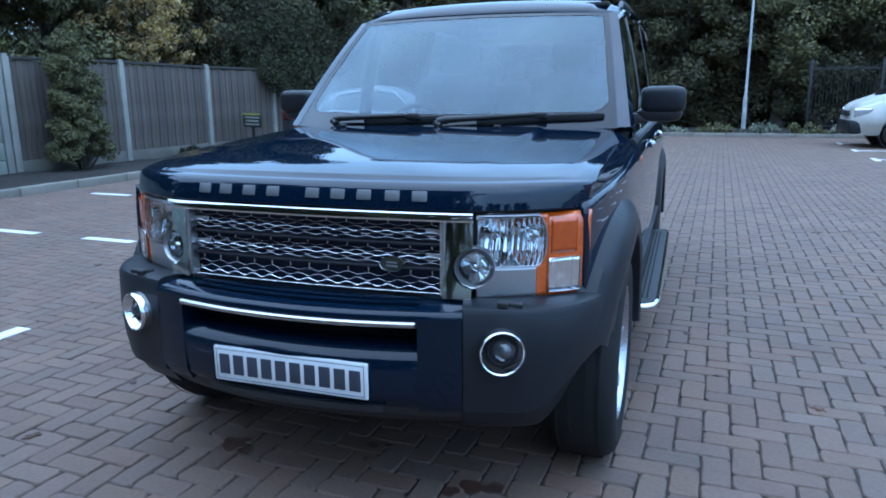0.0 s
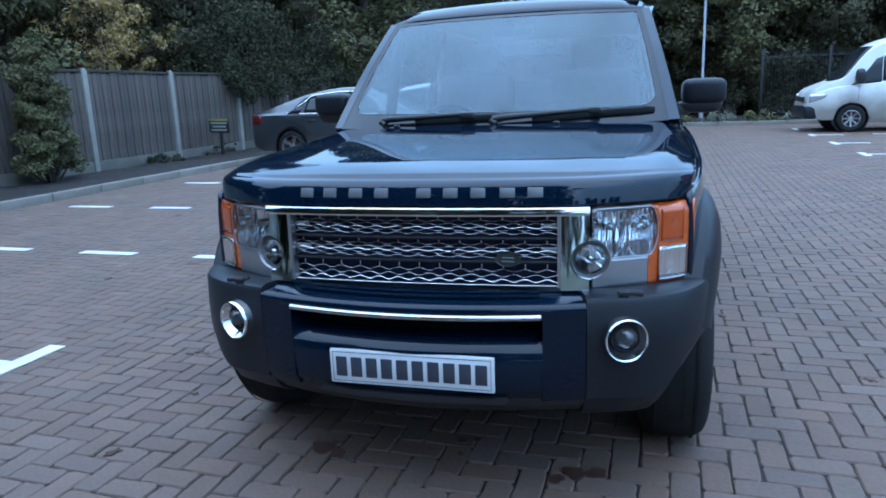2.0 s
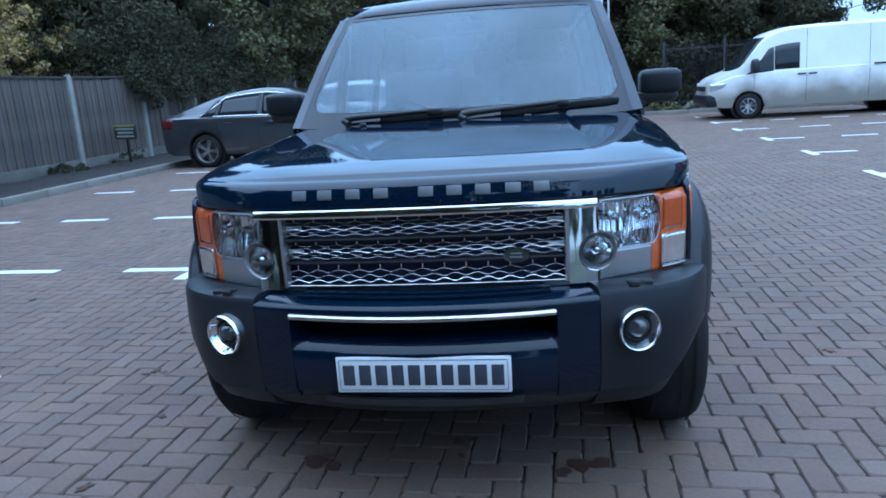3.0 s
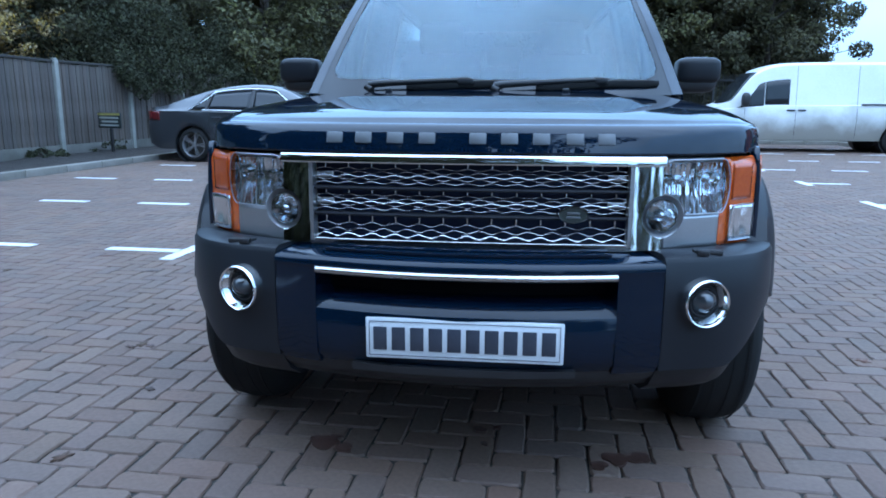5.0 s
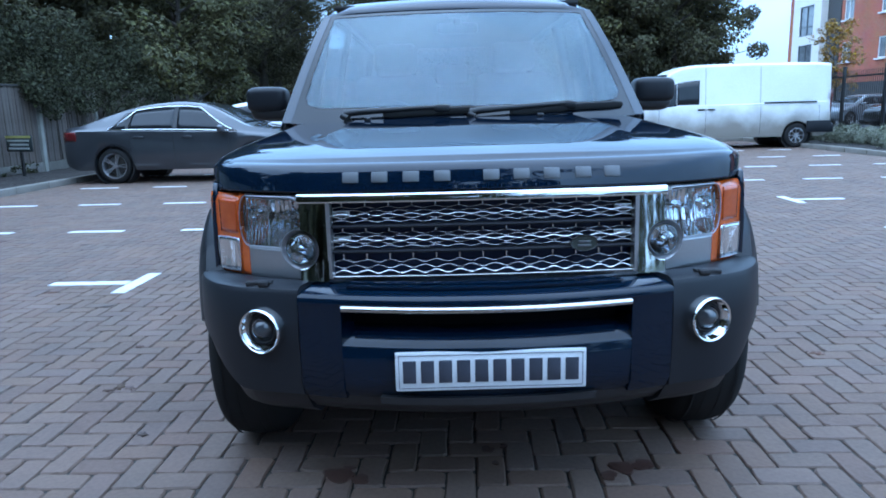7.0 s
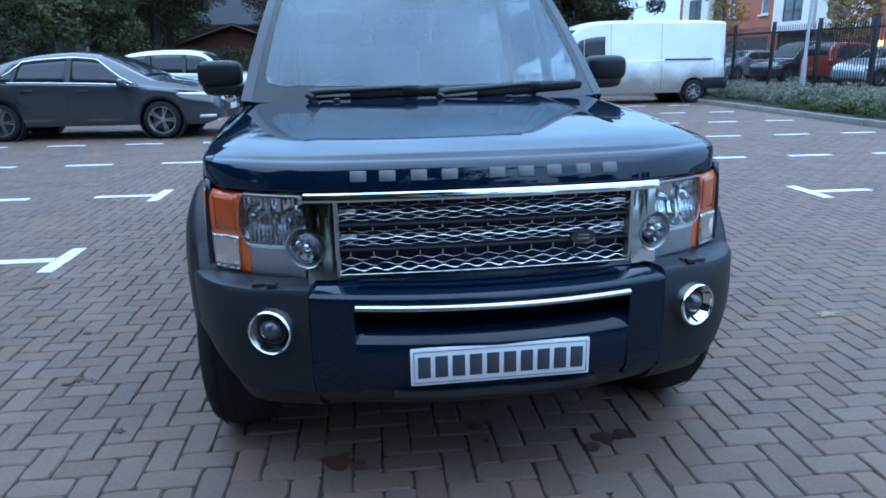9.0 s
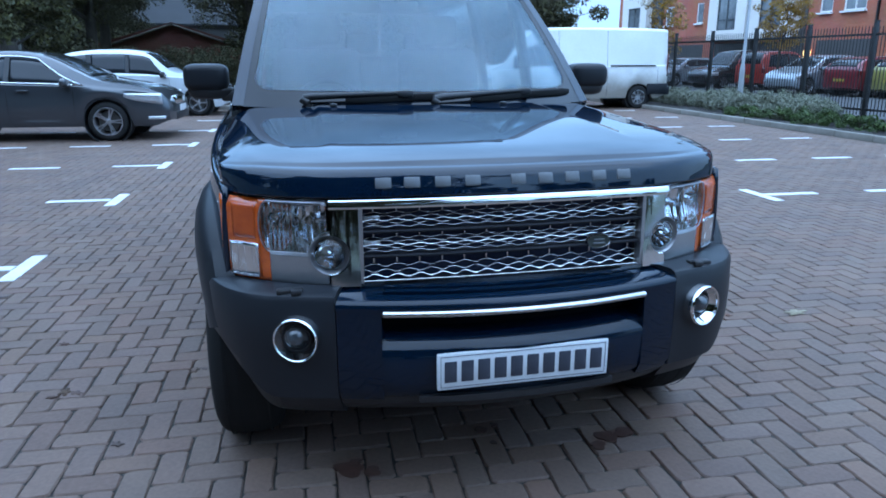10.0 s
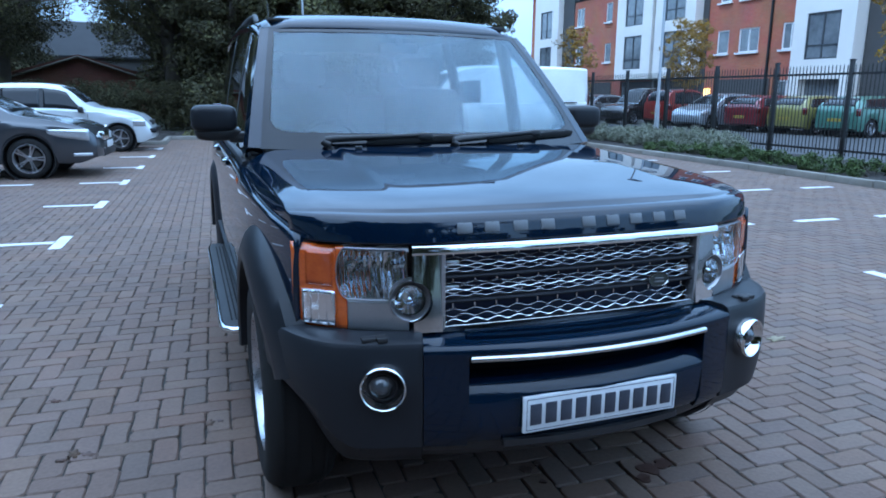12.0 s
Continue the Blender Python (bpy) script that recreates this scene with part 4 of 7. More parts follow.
def disc(c, r, bulge, mat, name, parent, facing=0.0, label="", seg=32, rings=6):
    """A domed round lens that faces the front."""
    verts, faces = [(-bulge, 0, 0)], []
    for j in range(1, rings + 1):
        t = j / rings
        for i in range(seg):
            w = 2 * math.pi * i / seg
            verts.append((-bulge * (1 - t * t), r * t * math.cos(w), r * t * math.sin(w)))
    for i in range(seg):
        faces.append((0, 1 + (i + 1) % seg, 1 + i))
        for j in range(rings - 1):
            a, b = 1 + j * seg + i, 1 + j * seg + (i + 1) % seg
            faces.append((a, b, b + seg, a + seg))
    m = Matrix.Translation(c) @ Matrix.Rotation(radians(90 + facing), 4, "Z")
    return mesh_object(name, *moved((verts, faces), m), mat, parent, label, 60)


LAMP_X, LAMP_Z, MOAT = 0.527, 0.811, 0.057


def column_plate(name, x0, x1, low, high, d, mat, parent, s, label="", n=28, thick=0.012, lean=0.0, round_top=0.0):
    """A plate on the nose curve whose lower and upper edges are functions of x; parts with no height are left open."""
    verts, faces, last = [], [], None
    for i in range(n + 1):
        x = x0 + (x1 - x0) * i / n
        lo, hi = low(x), high(x)
        rows = 8
        k = len(verts)
        for j in range(rows + 1):
            z = lo + (max(hi, lo) - lo) * j / rows
            roll = max(0, z - (hi - round_top)) / round_top if round_top else 0
            verts.append((s * x, front_y(x) + d + lean * (z - 0.84) + 0.012 * roll * roll, z))
        ok = hi > lo + 1e-4
        if last is not None and (ok or last[1]):
            for j in range(rows):
                q = (last[0] + j, k + j, k + j + 1, last[0] + j + 1)
                faces.append(q if s > 0 else q[::-1])
        last = (k, ok)
    return mesh_object(name, verts, faces, mat, parent, label, 50, thick)


def moat_edge(x, r=MOAT):
    q = r * r - (x - LAMP_X) ** 2
    return math.sqrt(q) if q > 0 else 0.0


def build_headlamp(s):
    lamp = new("headlamp")
    lamp.parent = CAR
    lamp["label"] = "clear headlamp cluster with amber outer section"
    zc = 0.8885

    def half_high(x):
        e = max(0.0, (x - 0.695) / 0.028)
        f = max(0.0, (0.552 - x) / 0.022)
        return 0.0745 * (1 - min(1, e) ** 2.0) ** 0.5 * (1 - 0.18 * min(1, f) ** 2)

    def lens_low(x):
        return max(zc - half_high(x), LAMP_Z + moat_edge(x) if moat_edge(x) else 0)
    # dark housing behind everything
    lo, hi = sorted((s * 0.44, s * 0.80))
    mesh_object("housing", *sweep(nose(lo, hi, 12), [(0.075, 0.722), (0.075, 0.968), (0.10, 0.968), (0.10, 0.722)]), DARK_ALLOY, lamp)
    # satin panel below the clear cover, bitten by the round lamp
    column_plate("lower_panel", 0.533, 0.695, lambda x: 0.722, lambda x: min(zc - half_high(x) - 0.002, LAMP_Z - moat_edge(x) if moat_edge(x) else 9), 0.003, SATIN, lamp, s, "satin silver panel under the headlamp", 40)
    column_plate("top_rim", 0.533, 0.700, lambda x: zc + half_high(x) + 0.001, lambda x: 0.968, 0.004, SATIN, lamp, s, "", 30, 0.012, 0, 0.010)
    # amber section round the outer end
    column_plate("indicator", 0.722, 0.834, lambda x: 0.722, lambda x: 0.9675, 0.004, AMBER, lamp, s, "amber indicator lens", 14, 0.014, 0, 0.014)
    column_plate("indicator_inner_upper", 0.6955, 0.722, lambda x: zc + half_high(x) + 0.001, lambda x: 0.9675, 0.004, AMBER, lamp, s, "", 12, 0.014, 0, 0.014)
    column_plate("indicator_inner_lower", 0.6955, 0.722, lambda x: 0.722, lambda x: zc - half_high(x) - 0.001, 0.004, AMBER, lamp, s, "", 12)
    # darker reflector seen inside the amber lens
    column_plate("indicator_reflector", 0.734, 0.800, lambda x: 0.848, lambda x: 0.948, 0.0005, AMBER_DEEP, lamp, s, "deep amber reflector inside the indicator", 10, 0.004)
    # clear side lamp: creased mirror facets behind a rounded clear window
    def facet(u, t):
        x = 0.730 + 0.080 * u
        cell = math.floor(u * 4.0)
        dent = 0.006 * math.sin(7.3 * cell + 2.0) * (u * 4.0 - cell - 0.5) + 0.004 * math.sin(math.pi * u) * math.sin(math.pi * t)
        return (s * x, front_y(x) - 0.004 + dent, 0.733 + 0.100 * t)
    side = mesh_object("side_lamp", *grid(33, 9, facet, flip=s < 0), REFLECTOR, lamp, "small clear side lamp", 20, 0.006)
    rim = [(s * x, front_y(x) - 0.005, z) for x, z in ((0.731, 0.733), (0.770, 0.732), (0.810, 0.733), (0.811, 0.78), (0.810, 0.832), (0.770, 0.834), (0.736, 0.830), (0.729, 0.78))]
    mesh_object("side_lamp_edge", *tube(rim, 0.0022, 5, closed=True), SATIN, side)

    # mirror reflectors: a smooth inner bowl, and an outer bowl with broad upright flutes
    def bowls(u, t):
        x, z = 0.531 + 0.193 * u, 0.812 + 0.153 * t
        cx = 0.578 if x < 0.626 else 0.676
        r2 = ((x - cx) / 0.054) ** 2 + ((z - 0.900) / 0.088) ** 2
        hollow = 0.036 * max(0.0, 1 - r2) + 0.010 + 0.020 * t
        w = 0.0125 if x > 0.626 else 0.021
        cell = math.floor(x / w)
        low = step(0.62, 0.40, t) if x < 0.626 else step(0.9, 0.7, t)
        rib = (0.0026 * math.cos(2 * math.pi * x / w) + 0.0022 * math.sin(12.9 * cell)) * (0.35 + 0.65 * low)
        return (s * x, front_y(x) + hollow + rib, z)
    mesh_object("reflector", *grid(210, 40, bowls, flip=s > 0), REFLECTOR, lamp, "fluted mirror reflector", 35)
    for cx, r in ((0.580, 0.011), (0.676, 0.019)):
        c = Vector((s * cx, front_y(cx) + 0.030, 0.905))
        bowl(c, r, 0.014, CHROME, "bulb_shield", lamp, "", s * (8 + 24 * (cx - 0.55) / 0.15), rim=0.12)
    # clear cover and its bright edge
    cover = column_plate("lens_cover", 0.534, 0.7225, lens_low, lambda x: zc + half_high(x), -0.001, LENS, lamp, s, "clear lens cover", 50, 0.0)
    cover.visible_shadow = False
    arc = [0.695 + 0.028 * math.sin(math.pi / 2 * i / 10) for i in range(11)]
    edge = [(x, zc + half_high(x)) for x in [0.535, 0.548, 0.58, 0.63, 0.67] + arc]
    edge += [(x, zc - half_high(x)) for x in arc[-2::-1] + [0.67, 0.63, 0.59]]
    mesh_object("cover_edge", *tube([(s * x, front_y(x) - 0.001, z) for x, z in edge], 0.0017, 6), SATIN, lamp)
    # round driving lamp: dark moat, bright ring, bowl, bulb cap and domed lens
    c = Vector((s * LAMP_X, front_y(LAMP_X) + 0.014, LAMP_Z))
    face = s * 12
    turn = Matrix.Translation(c) @ Matrix.Rotation(radians(90 + face), 4, "Z")
    mesh_object("lamp_moat", *moved(lathe([(-0.006, MOAT - 0.001), (-0.010, MOAT + 0.001), (-0.008, MOAT + 0.003), (0.03, MOAT + 0.003), (0.03, 0.044), (0.004, 0.047)], 44), turn), SATIN, lamp, "", 40)
    edge = [(c.x - s * (MOAT + 0.003) * math.cos(radians(a)), c.y - 0.012, c.z - (MOAT + 0.003) * math.sin(radians(a))) for a in range(-10, 96, 8)]
    mesh_object("moat_edge", *tube(edge, 0.0026, 6), CHROME, lamp, "", 60)
    mesh_object("lamp_ring", *moved(lathe([(-0.004, 0.0435), (-0.006, 0.0445), (-0.004, 0.0458), (0.012, 0.0465), (0.012, 0.0435)], 44), turn), CHROME, lamp, "bright ring of the driving lamp", 50)
    bowl(c + Vector((0, 0.004, 0)), 0.043, 0.036, REFLECTOR, "driving_lamp_reflector", lamp, "", face, 13, 0.0, 0)
    disc(c + Vector((0, 0.012, 0)), 0.016, 0.016, CHROME, "bulb_cap", lamp, face)
    d = disc(c + Vector((0, -0.005, 0)), 0.044, 0.020, LENS, "driving_lamp_lens", lamp, face)
    d.visible_shadow = False


build_grille()
for side in (-1, 1):
    build_headlamp(side)


def build_bumper():
    # grey corner sections
    for s in (-1, 1):
        a, b = sorted((s * 0.527, s * 0.911))
        path = bumper_path(a, b)

        def rise(x, z):
            e = step(0.70, 0.905, abs(x))
            return z if z > 0.565 else z + (0.565 - z) * e
        prof = [(0.19, 0.722), (0.03, 0.722), (0.012, 0.714), (0.004, 0.700), (0.0, 0.60), (0.002, 0.47), (0.010, 0.405), (0.024, 0.40), (0.06, 0.345), (0.11, 0.312), (0.19, 0.312)]
        mesh_object("bumper_corner", *sweep(path, prof[::-1], zfun=rise), GREY_PLASTIC, CAR, "dark grey plastic bumper corner", 35)
        # washer jet cap
        boxes("washer_cap", [((s * 0.645, 0.145, 0.722), (0.075, 0.03, 0.014)), ((s * 0.628, 0.128, 0.724), (0.03, 0.03, 0.016))], BLACK_PLASTIC, CAR, bevel=0.004)
        # fog lamp
        fog = new("fog_lamp")
        fog.parent = CAR
        fog["label"] = "round chrome-ringed fog lamp"
        c = Vector((s * 0.638, 0.082, 0.596))
        face = s * 20
        turn = Matrix.Translation(c) @ Matrix.Rotation(radians(90 + face), 4, "Z")
        mesh_object("chrome_ring", *moved(lathe([(-0.004, 0.0575), (-0.008, 0.060), (-0.009, 0.0625), (-0.006, 0.065), (0.002, 0.0665), (0.03, 0.068), (0.03, 0.056)], 44), turn), CHROME, fog, "", 50)
        mesh_object("reflector", *moved(lathe([(-0.003, 0.0577), (0.012, 0.050), (0.026, 0.038), (0.032, 0.038), (0.030, 0.058)], 44), turn), CHROME, fog, "polished cone round the lens", 40)
        mesh_object("lens_collar", *moved(lathe([(0.016, 0.036), (0.014, 0.038), (0.028, 0.0395), (0.034, 0.034)], 40), turn), BLACK_PLASTIC, fog)
        disc(c + Vector((0, 0.024, 0)), 0.037, 0.026, FOG_LENS, "lens", fog, face)
    # navy middle: shelf, cheeks, lower face
    shelf = [(0.0, 0.690), (0.004, 0.698), (0.02, 0.706), (0.12, 0.714), (0.16, 0.714), (0.16, 0.676), (0.0, 0.676)]
    mesh_object("bumper_shelf", *sweep(bumper_path(-0.525, 0.525), shelf[::-1]), BUMPER_NAVY, CAR, "navy shelf above the lower air intake")
    # two grooves under the grille
    for d, z in ((0.055, 0.712), (0.085, 0.716)):
        pr = [(d, z), (d, z + 0.006), (d + 0.018, z + 0.008), (d + 0.018, z)]
        mesh_object("shelf_ridge", *sweep(bumper_path(-0.40, 0.40), pr[::-1]), BUMPER_NAVY, CAR)
    strip = [(0.004 - 0.015 * math.cos(w), 0.6690 + 0.0105 * math.sin(w)) for w in [radians(-80 + 20 * k) for k in range(9)]] + [(0.012, 0.679), (0.012, 0.659)]
    mesh_object("bumper_trim", *sweep(bumper_path(-0.397, 0.397), strip[::-1]), MESH_DULL, CAR, "chrome strip above the lower intake")
    for s in (-1, 1):
        a, b = sorted((s * 0.402, s * 0.524))
        cheek = [(0.002, 0.692), (0.0, 0.55), (0.0, 0.44), (0.02, 0.40), (0.12, 0.40), (0.12, 0.692)]
        mesh_object("bumper_cheek", *sweep(bumper_path(a, b), cheek), BUMPER_NAVY, CAR)
    recess = [(0.10, 0.60), (0.10, 0.675), (0.13, 0.675), (0.13, 0.60)]
    mesh_object("intake_back", *sweep(bumper_path(-0.402, 0.402), recess), VOID, CAR, "black lower air intake")
    mesh_object("intake_top", *sweep(bumper_path(-0.402, 0.402), [(0.012, 0.655), (0.012, 0.661), (0.11, 0.661), (0.11, 0.655)]), BLACK_PLASTIC, CAR)
    face = [(0.0, 0.559), (0.002, 0.562), (0.022, 0.588), (0.030, 0.592), (0.075, 0.600), (0.12, 0.600), (0.12, 0.44), (0.03, 0.405), (0.008, 0.43), (0.004, 0.46)]
    mesh_object("bumper_face", *sweep(bumper_path(-0.402, 0.402), face), BUMPER_NAVY, CAR, "navy lower bumper face with sloped ledge")
    valance = [(0.03, 0.408), (0.035, 0.385), (0.085, 0.340), (0.30, 0.318), (0.30, 0.408)]
    mesh_object("valance", *sweep(bumper_path(-0.526, 0.526), valance), BLACK_PLASTIC, CAR, "black plastic valance under the bumper")
    mesh_object("tow_cover", *sweep(bumper_path(-0.30, 0.30), [(0.0, 0.418), (0.002, 0.398), (0.03, 0.392), (0.03, 0.418)]), BLACK_PLASTIC, CAR)
    # number plate: white, dark blocks instead of characters
    bm = bmesh.new()
    box(bm, (0, 0.002, 0.4985), (0.52, 0.012, 0.111), 0.004)
    plate = part("number_plate", bm, PLATE, CAR, "white plate with ten dark blocks")
    plate.matrix_basis = pose(0.006, -0.008, 0, 0, 0, 0)
    for i in range(10):
        bm = bmesh.new()
        box(bm, (-0.2215 + 0.0492 * i, -0.005, 0.4985), (0.036, 0.004, 0.064), 0.0015)
        part("plate_block", bm, INK, plate)
    o = [(-0.25, 0.452), (0.25, 0.452), (0.25, 0.545), (-0.25, 0.545)]
    bm = bmesh.new()
    for (x0, z0), (x1, z1) in zip(o, o[1:] + o[:1]):
        box(bm, ((x0 + x1) / 2, -0.0045, (z0 + z1) / 2), (abs(x1 - x0) + 0.0015, 0.0015, abs(z1 - z0) + 0.0015))
    part("plate_border", bm, INK, plate)


build_bumper()


# ---- wheels, steps, mirrors, wipers, cabin ----
def wheel(parent, c, r, width, out, rim_mat, spokes=5, rim_r=0.6, tyre_mat=None, double=False):
    """A wheel whose outer face looks along out (+1 or -1 on its own x axis)."""
    w = new("wheel")
    w.parent = parent
    w.matrix_basis = pose(*c, 0, 0, 0 if out > 0 else 180)
    h = width / 2
    rr = r * rim_r
    prof = [(-h * 0.8, rr), (-h, r * 0.76), (-h * 0.97, r * 0.86), (-h * 0.88, r * 0.925), (-h * 0.72, r * 0.967), (-h * 0.5, r * 0.988), (-h * 0.25, r), (h * 0.25, r), (h * 0.5, r * 0.988), (h * 0.72, r * 0.967), (h * 0.88, r * 0.925), (h * 0.97, r * 0.86),
            (h, r * 0.76), (h * 0.86, rr)]
    mesh_object("tyre", *lathe(prof, 56), tyre_mat or RUBBER, w, "black rubber tyre", 30)
    pieces = []
    for k in (-0.55, -0.2, 0.2, 0.55):
        pieces.append(lathe([(h * k - 0.004, r * 1.001), (h * k - 0.004, r * 1.004), (h * k + 0.004, r * 1.004), (h * k + 0.004, r * 1.001)], 56))
    mesh_object("tread", *joined(pieces), tyre_mat or RUBBER, w, angle=0)
    rp = [(-h * 0.75, rr * 0.99), (h * 0.82, rr * 0.99), (h * 0.90, rr * 1.02), (h * 0.92, rr * 0.97), (h * 0.80, rr * 0.93), (-h * 0.6, rr * 0.86), (-h * 0.75, rr * 0.9)]
    rim = mesh_object("rim", *lathe(rp, 48), rim_mat, w, "alloy wheel rim", 40)
    pieces = []
    for q in range(spokes):
        for off in ((-0.13, 0.13) if double else (0.0,)):
            a = 2 * math.pi * q / spokes + off
            wid = rr * (0.10 if double else 0.17)
            vs = []
            for t, ww, xx in ((0.14, 1.1, 0.62), (0.5, 0.8, 0.70), (0.95, 1.0, 0.80)):
                for sy in (-1, 1):
                    for dx in (0.0, -0.03):
                        vs.append((h * xx + dx, rr * t, sy * wid * ww * 0.5))
            fs = [(0, 2, 6, 4), (4, 6, 10, 8), (1, 5, 7, 3), (5, 9, 11, 7), (0, 4, 5, 1), (4, 8, 9, 5), (2, 3, 7, 6), (6, 7, 11, 10), (0, 1, 3, 2), (8, 10, 11, 9)]
            pieces.append(moved((vs, fs), Matrix.Rotation(a, 4, "X")))
    pieces.append(lathe([(h * 0.4, 0.001), (h * 0.68, 0.001), (h * 0.68, rr * 0.13), (h * 0.62, rr * 0.2), (h * 0.4, rr * 0.2)], 24))
    mesh_object("spokes", *joined(pieces), rim_mat, rim, "", 30)
    mesh_object("brake_disc", *lathe([(0.0, 0.02), (0.02, 0.02), (0.02, rr * 0.72), (0.0, rr * 0.72)], 32), DARK_ALLOY, w)
    return w


for s in (-1, 1):
    for y in AXLES:
        wheel(CAR, (s * 0.803, y, TYRE_R - 0.004), TYRE_R, 0.24, s, ALLOY, 7, 0.63)

for s in (-1, 1):
    stepb = new("side_step")
    stepb.parent = CAR
    stepb["label"] = "black side step with a bright metal edge"
    path = [(s * 0.86, 1.33), (s * 0.955, 1.345), (s * 0.99, 1.38), (s * 1.0, 1.45), (s * 1.0, 3.05), (s * 0.985, 3.15), (s * 0.86, 3.2)]
    out = [(x, y) for x, y in path]
    n = len(out)
    verts = [(x, y, 0.372) for x, y in out] + [(x, y, 0.402) for x, y in out]
    faces = [tuple(range(n)), tuple(range(2 * n - 1, n - 1, -1))] + [(i, n + i, n + (i + 1) % n, (i + 1) % n) for i in range(n)]
    mesh_object("tread_board", verts, faces, BLACK_PLASTIC, stepb, angle=0)
    mesh_object("bright_edge", *tube([(x + s * 0.004, y, 0.388) for x, y in out], 0.015, 10), CHROME, stepb, "bright metal step edge", 60)
    boxes("ribs", [((s * (0.90 + 0.02 * i), 2.25, 0.403), (0.007, 1.6, 0.004)) for i in range(4)], RUBBER, stepb)
    boxes("bracket", [((s * 0.82, y, 0.388), (0.16, 0.05, 0.03)) for y in (1.6, 2.9)], BLACK_PLASTIC, stepb)


def rounded_shell(c, size, power=3.2, nu=28, nv=16, taper=0.0, cut=None):
    verts, faces = [], []

    def sp(v, p):
        return math.copysign(abs(v) ** (2 / p), v)
    for j in range(nv + 1):
        ph = -math.pi / 2 + math.pi * j / nv
        for i in range(nu):
            th = 2 * math.pi * i / nu
            x, y, z = sp(math.cos(ph), power) * sp(math.cos(th), power), sp(math.cos(ph), power) * sp(math.sin(th), power), sp(math.sin(ph), power)
            k = 1 - taper * (0.5 - 0.5 * z)
            p = Vector((c[0] + size[0] / 2 * x * k, c[1] + size[1] / 2 * y * k, c[2] + size[2] / 2 * z))
            if cut:
                p = cut(p)
            verts.append(p)
    for j in range(nv):
        for i in range(nu):
            faces.append((j * nu + i, j * nu + (i + 1) % nu, (j + 1) * nu + (i + 1) % nu, (j + 1) * nu + i))
    return verts, faces


for s in (-1, 1):
    mir = new("door_mirror")
    mir.parent = CAR
    mir["label"] = "boxy door mirror with grey cap and black base"
    v, f = rounded_shell((s * 0.970, 1.80, 1.272), (0.205, 0.15, 0.125), 4.2)
    mesh_object("cap", v, f, GREY_PLASTIC, mir, "dark grey mirror cap", 60)
    v, f = rounded_shell((s * 0.955, 1.805, 1.200), (0.225, 0.135, 0.062), 3.4, taper=0.18)
    mesh_object("base", v, f, BLACK_PLASTIC, mir, "", 60)
    boxes("arm", [((s * 0.865, 1.80, 1.185), (0.09, 0.09, 0.05))], BLACK_PLASTIC, mir, bevel=0.015)
    bm = bmesh.new()
    box(bm, (s * 0.970, 1.880, 1.270), (0.165, 0.006, 0.10), 0.002)
    part("mirror_glass", bm, material("mirror", (0.8, 0.82, 0.84), 0.03, 1.0, (0.78, 0.8, 0.82)), mir)


def on_screen(x, h, lift=0.02):
    """A point a little above the glass at x, h up the screen."""
    p = screen_point(0.5 + x / (0.80 - 0.125 * h) / 2, h)
    return Vector((p.x, p.y - lift * 0.55, p.z + lift * 0.83))


def wiper(pivot_x, clip_x, blade_from, blade_to):
    """A parked wiper: arm from its pivot at the glass foot to the clip, and the blade below the clip."""
    w = new("wiper")
    w.parent = CAR
    w["label"] = "black windscreen wiper resting at the foot of the glass"

    def at(x, rise, lift):
        t = (x - pivot_x) / (clip_x - pivot_x)
        return on_screen(x, 0.034 + 0.036 * min(t, 1.15) ** 0.8 + rise, lift) if t > 0 else on_screen(x, 0.034 + rise, lift)
    pts = [at(blade_from + (blade_to - blade_from) * i / 10, -0.004, 0.012) for i in range(11)]
    mesh_object("blade", *tube(pts, [0.008] + [0.0125] * 9 + [0.008], 8, flat=1.5), RUBBER, w)
    mesh_object("spine", *tube([p + Vector((0, -0.006, 0.012)) for p in pts[1:-1]], 0.0045, 6), BLACK_PLASTIC, w)
    arm = [on_screen(pivot_x + 0.012, 0.012, 0.02), on_screen(pivot_x - 0.012, 0.026, 0.026), on_screen(pivot_x - 0.004, 0.036, 0.028)]
    arm += [at(pivot_x + (clip_x - pivot_x) * t, 0.004, 0.030) for t in (0.08, 0.3, 0.6, 0.85, 1.0)]
    mesh_object("arm", *tube(arm, [0.016, 0.017, 0.017, 0.016, 0.014, 0.012, 0.011, 0.010], 10), BLACK_PLASTIC, w)
    c = at(clip_x, 0.0, 0.026)
    v, f = rounded_shell(tuple(c), (0.075, 0.03, 0.034), 3.5, 16, 8)
    mesh_object("clip", v, f, BLACK_PLASTIC, w, "", 60)
    v, f = tube([on_screen(pivot_x + 0.015, 0.004, -0.02), on_screen(pivot_x + 0.015, 0.006, 0.012)], 0.016, 12)
    mesh_object("pivot", v, f, BLACK_PLASTIC, w)


wiper(-0.53, -0.10, -0.36, 0.06)
wiper(0.03, 0.47, 0.20, 0.735)
for x in (-0.42, 0.32):
    p = bonnet_point(x / 0.868, 0.965)
    boxes("washer_jet", [((x, p[1], p[2] + 0.006), (0.03, 0.02, 0.014))], BLACK_PLASTIC, CAR, bevel=0.005)


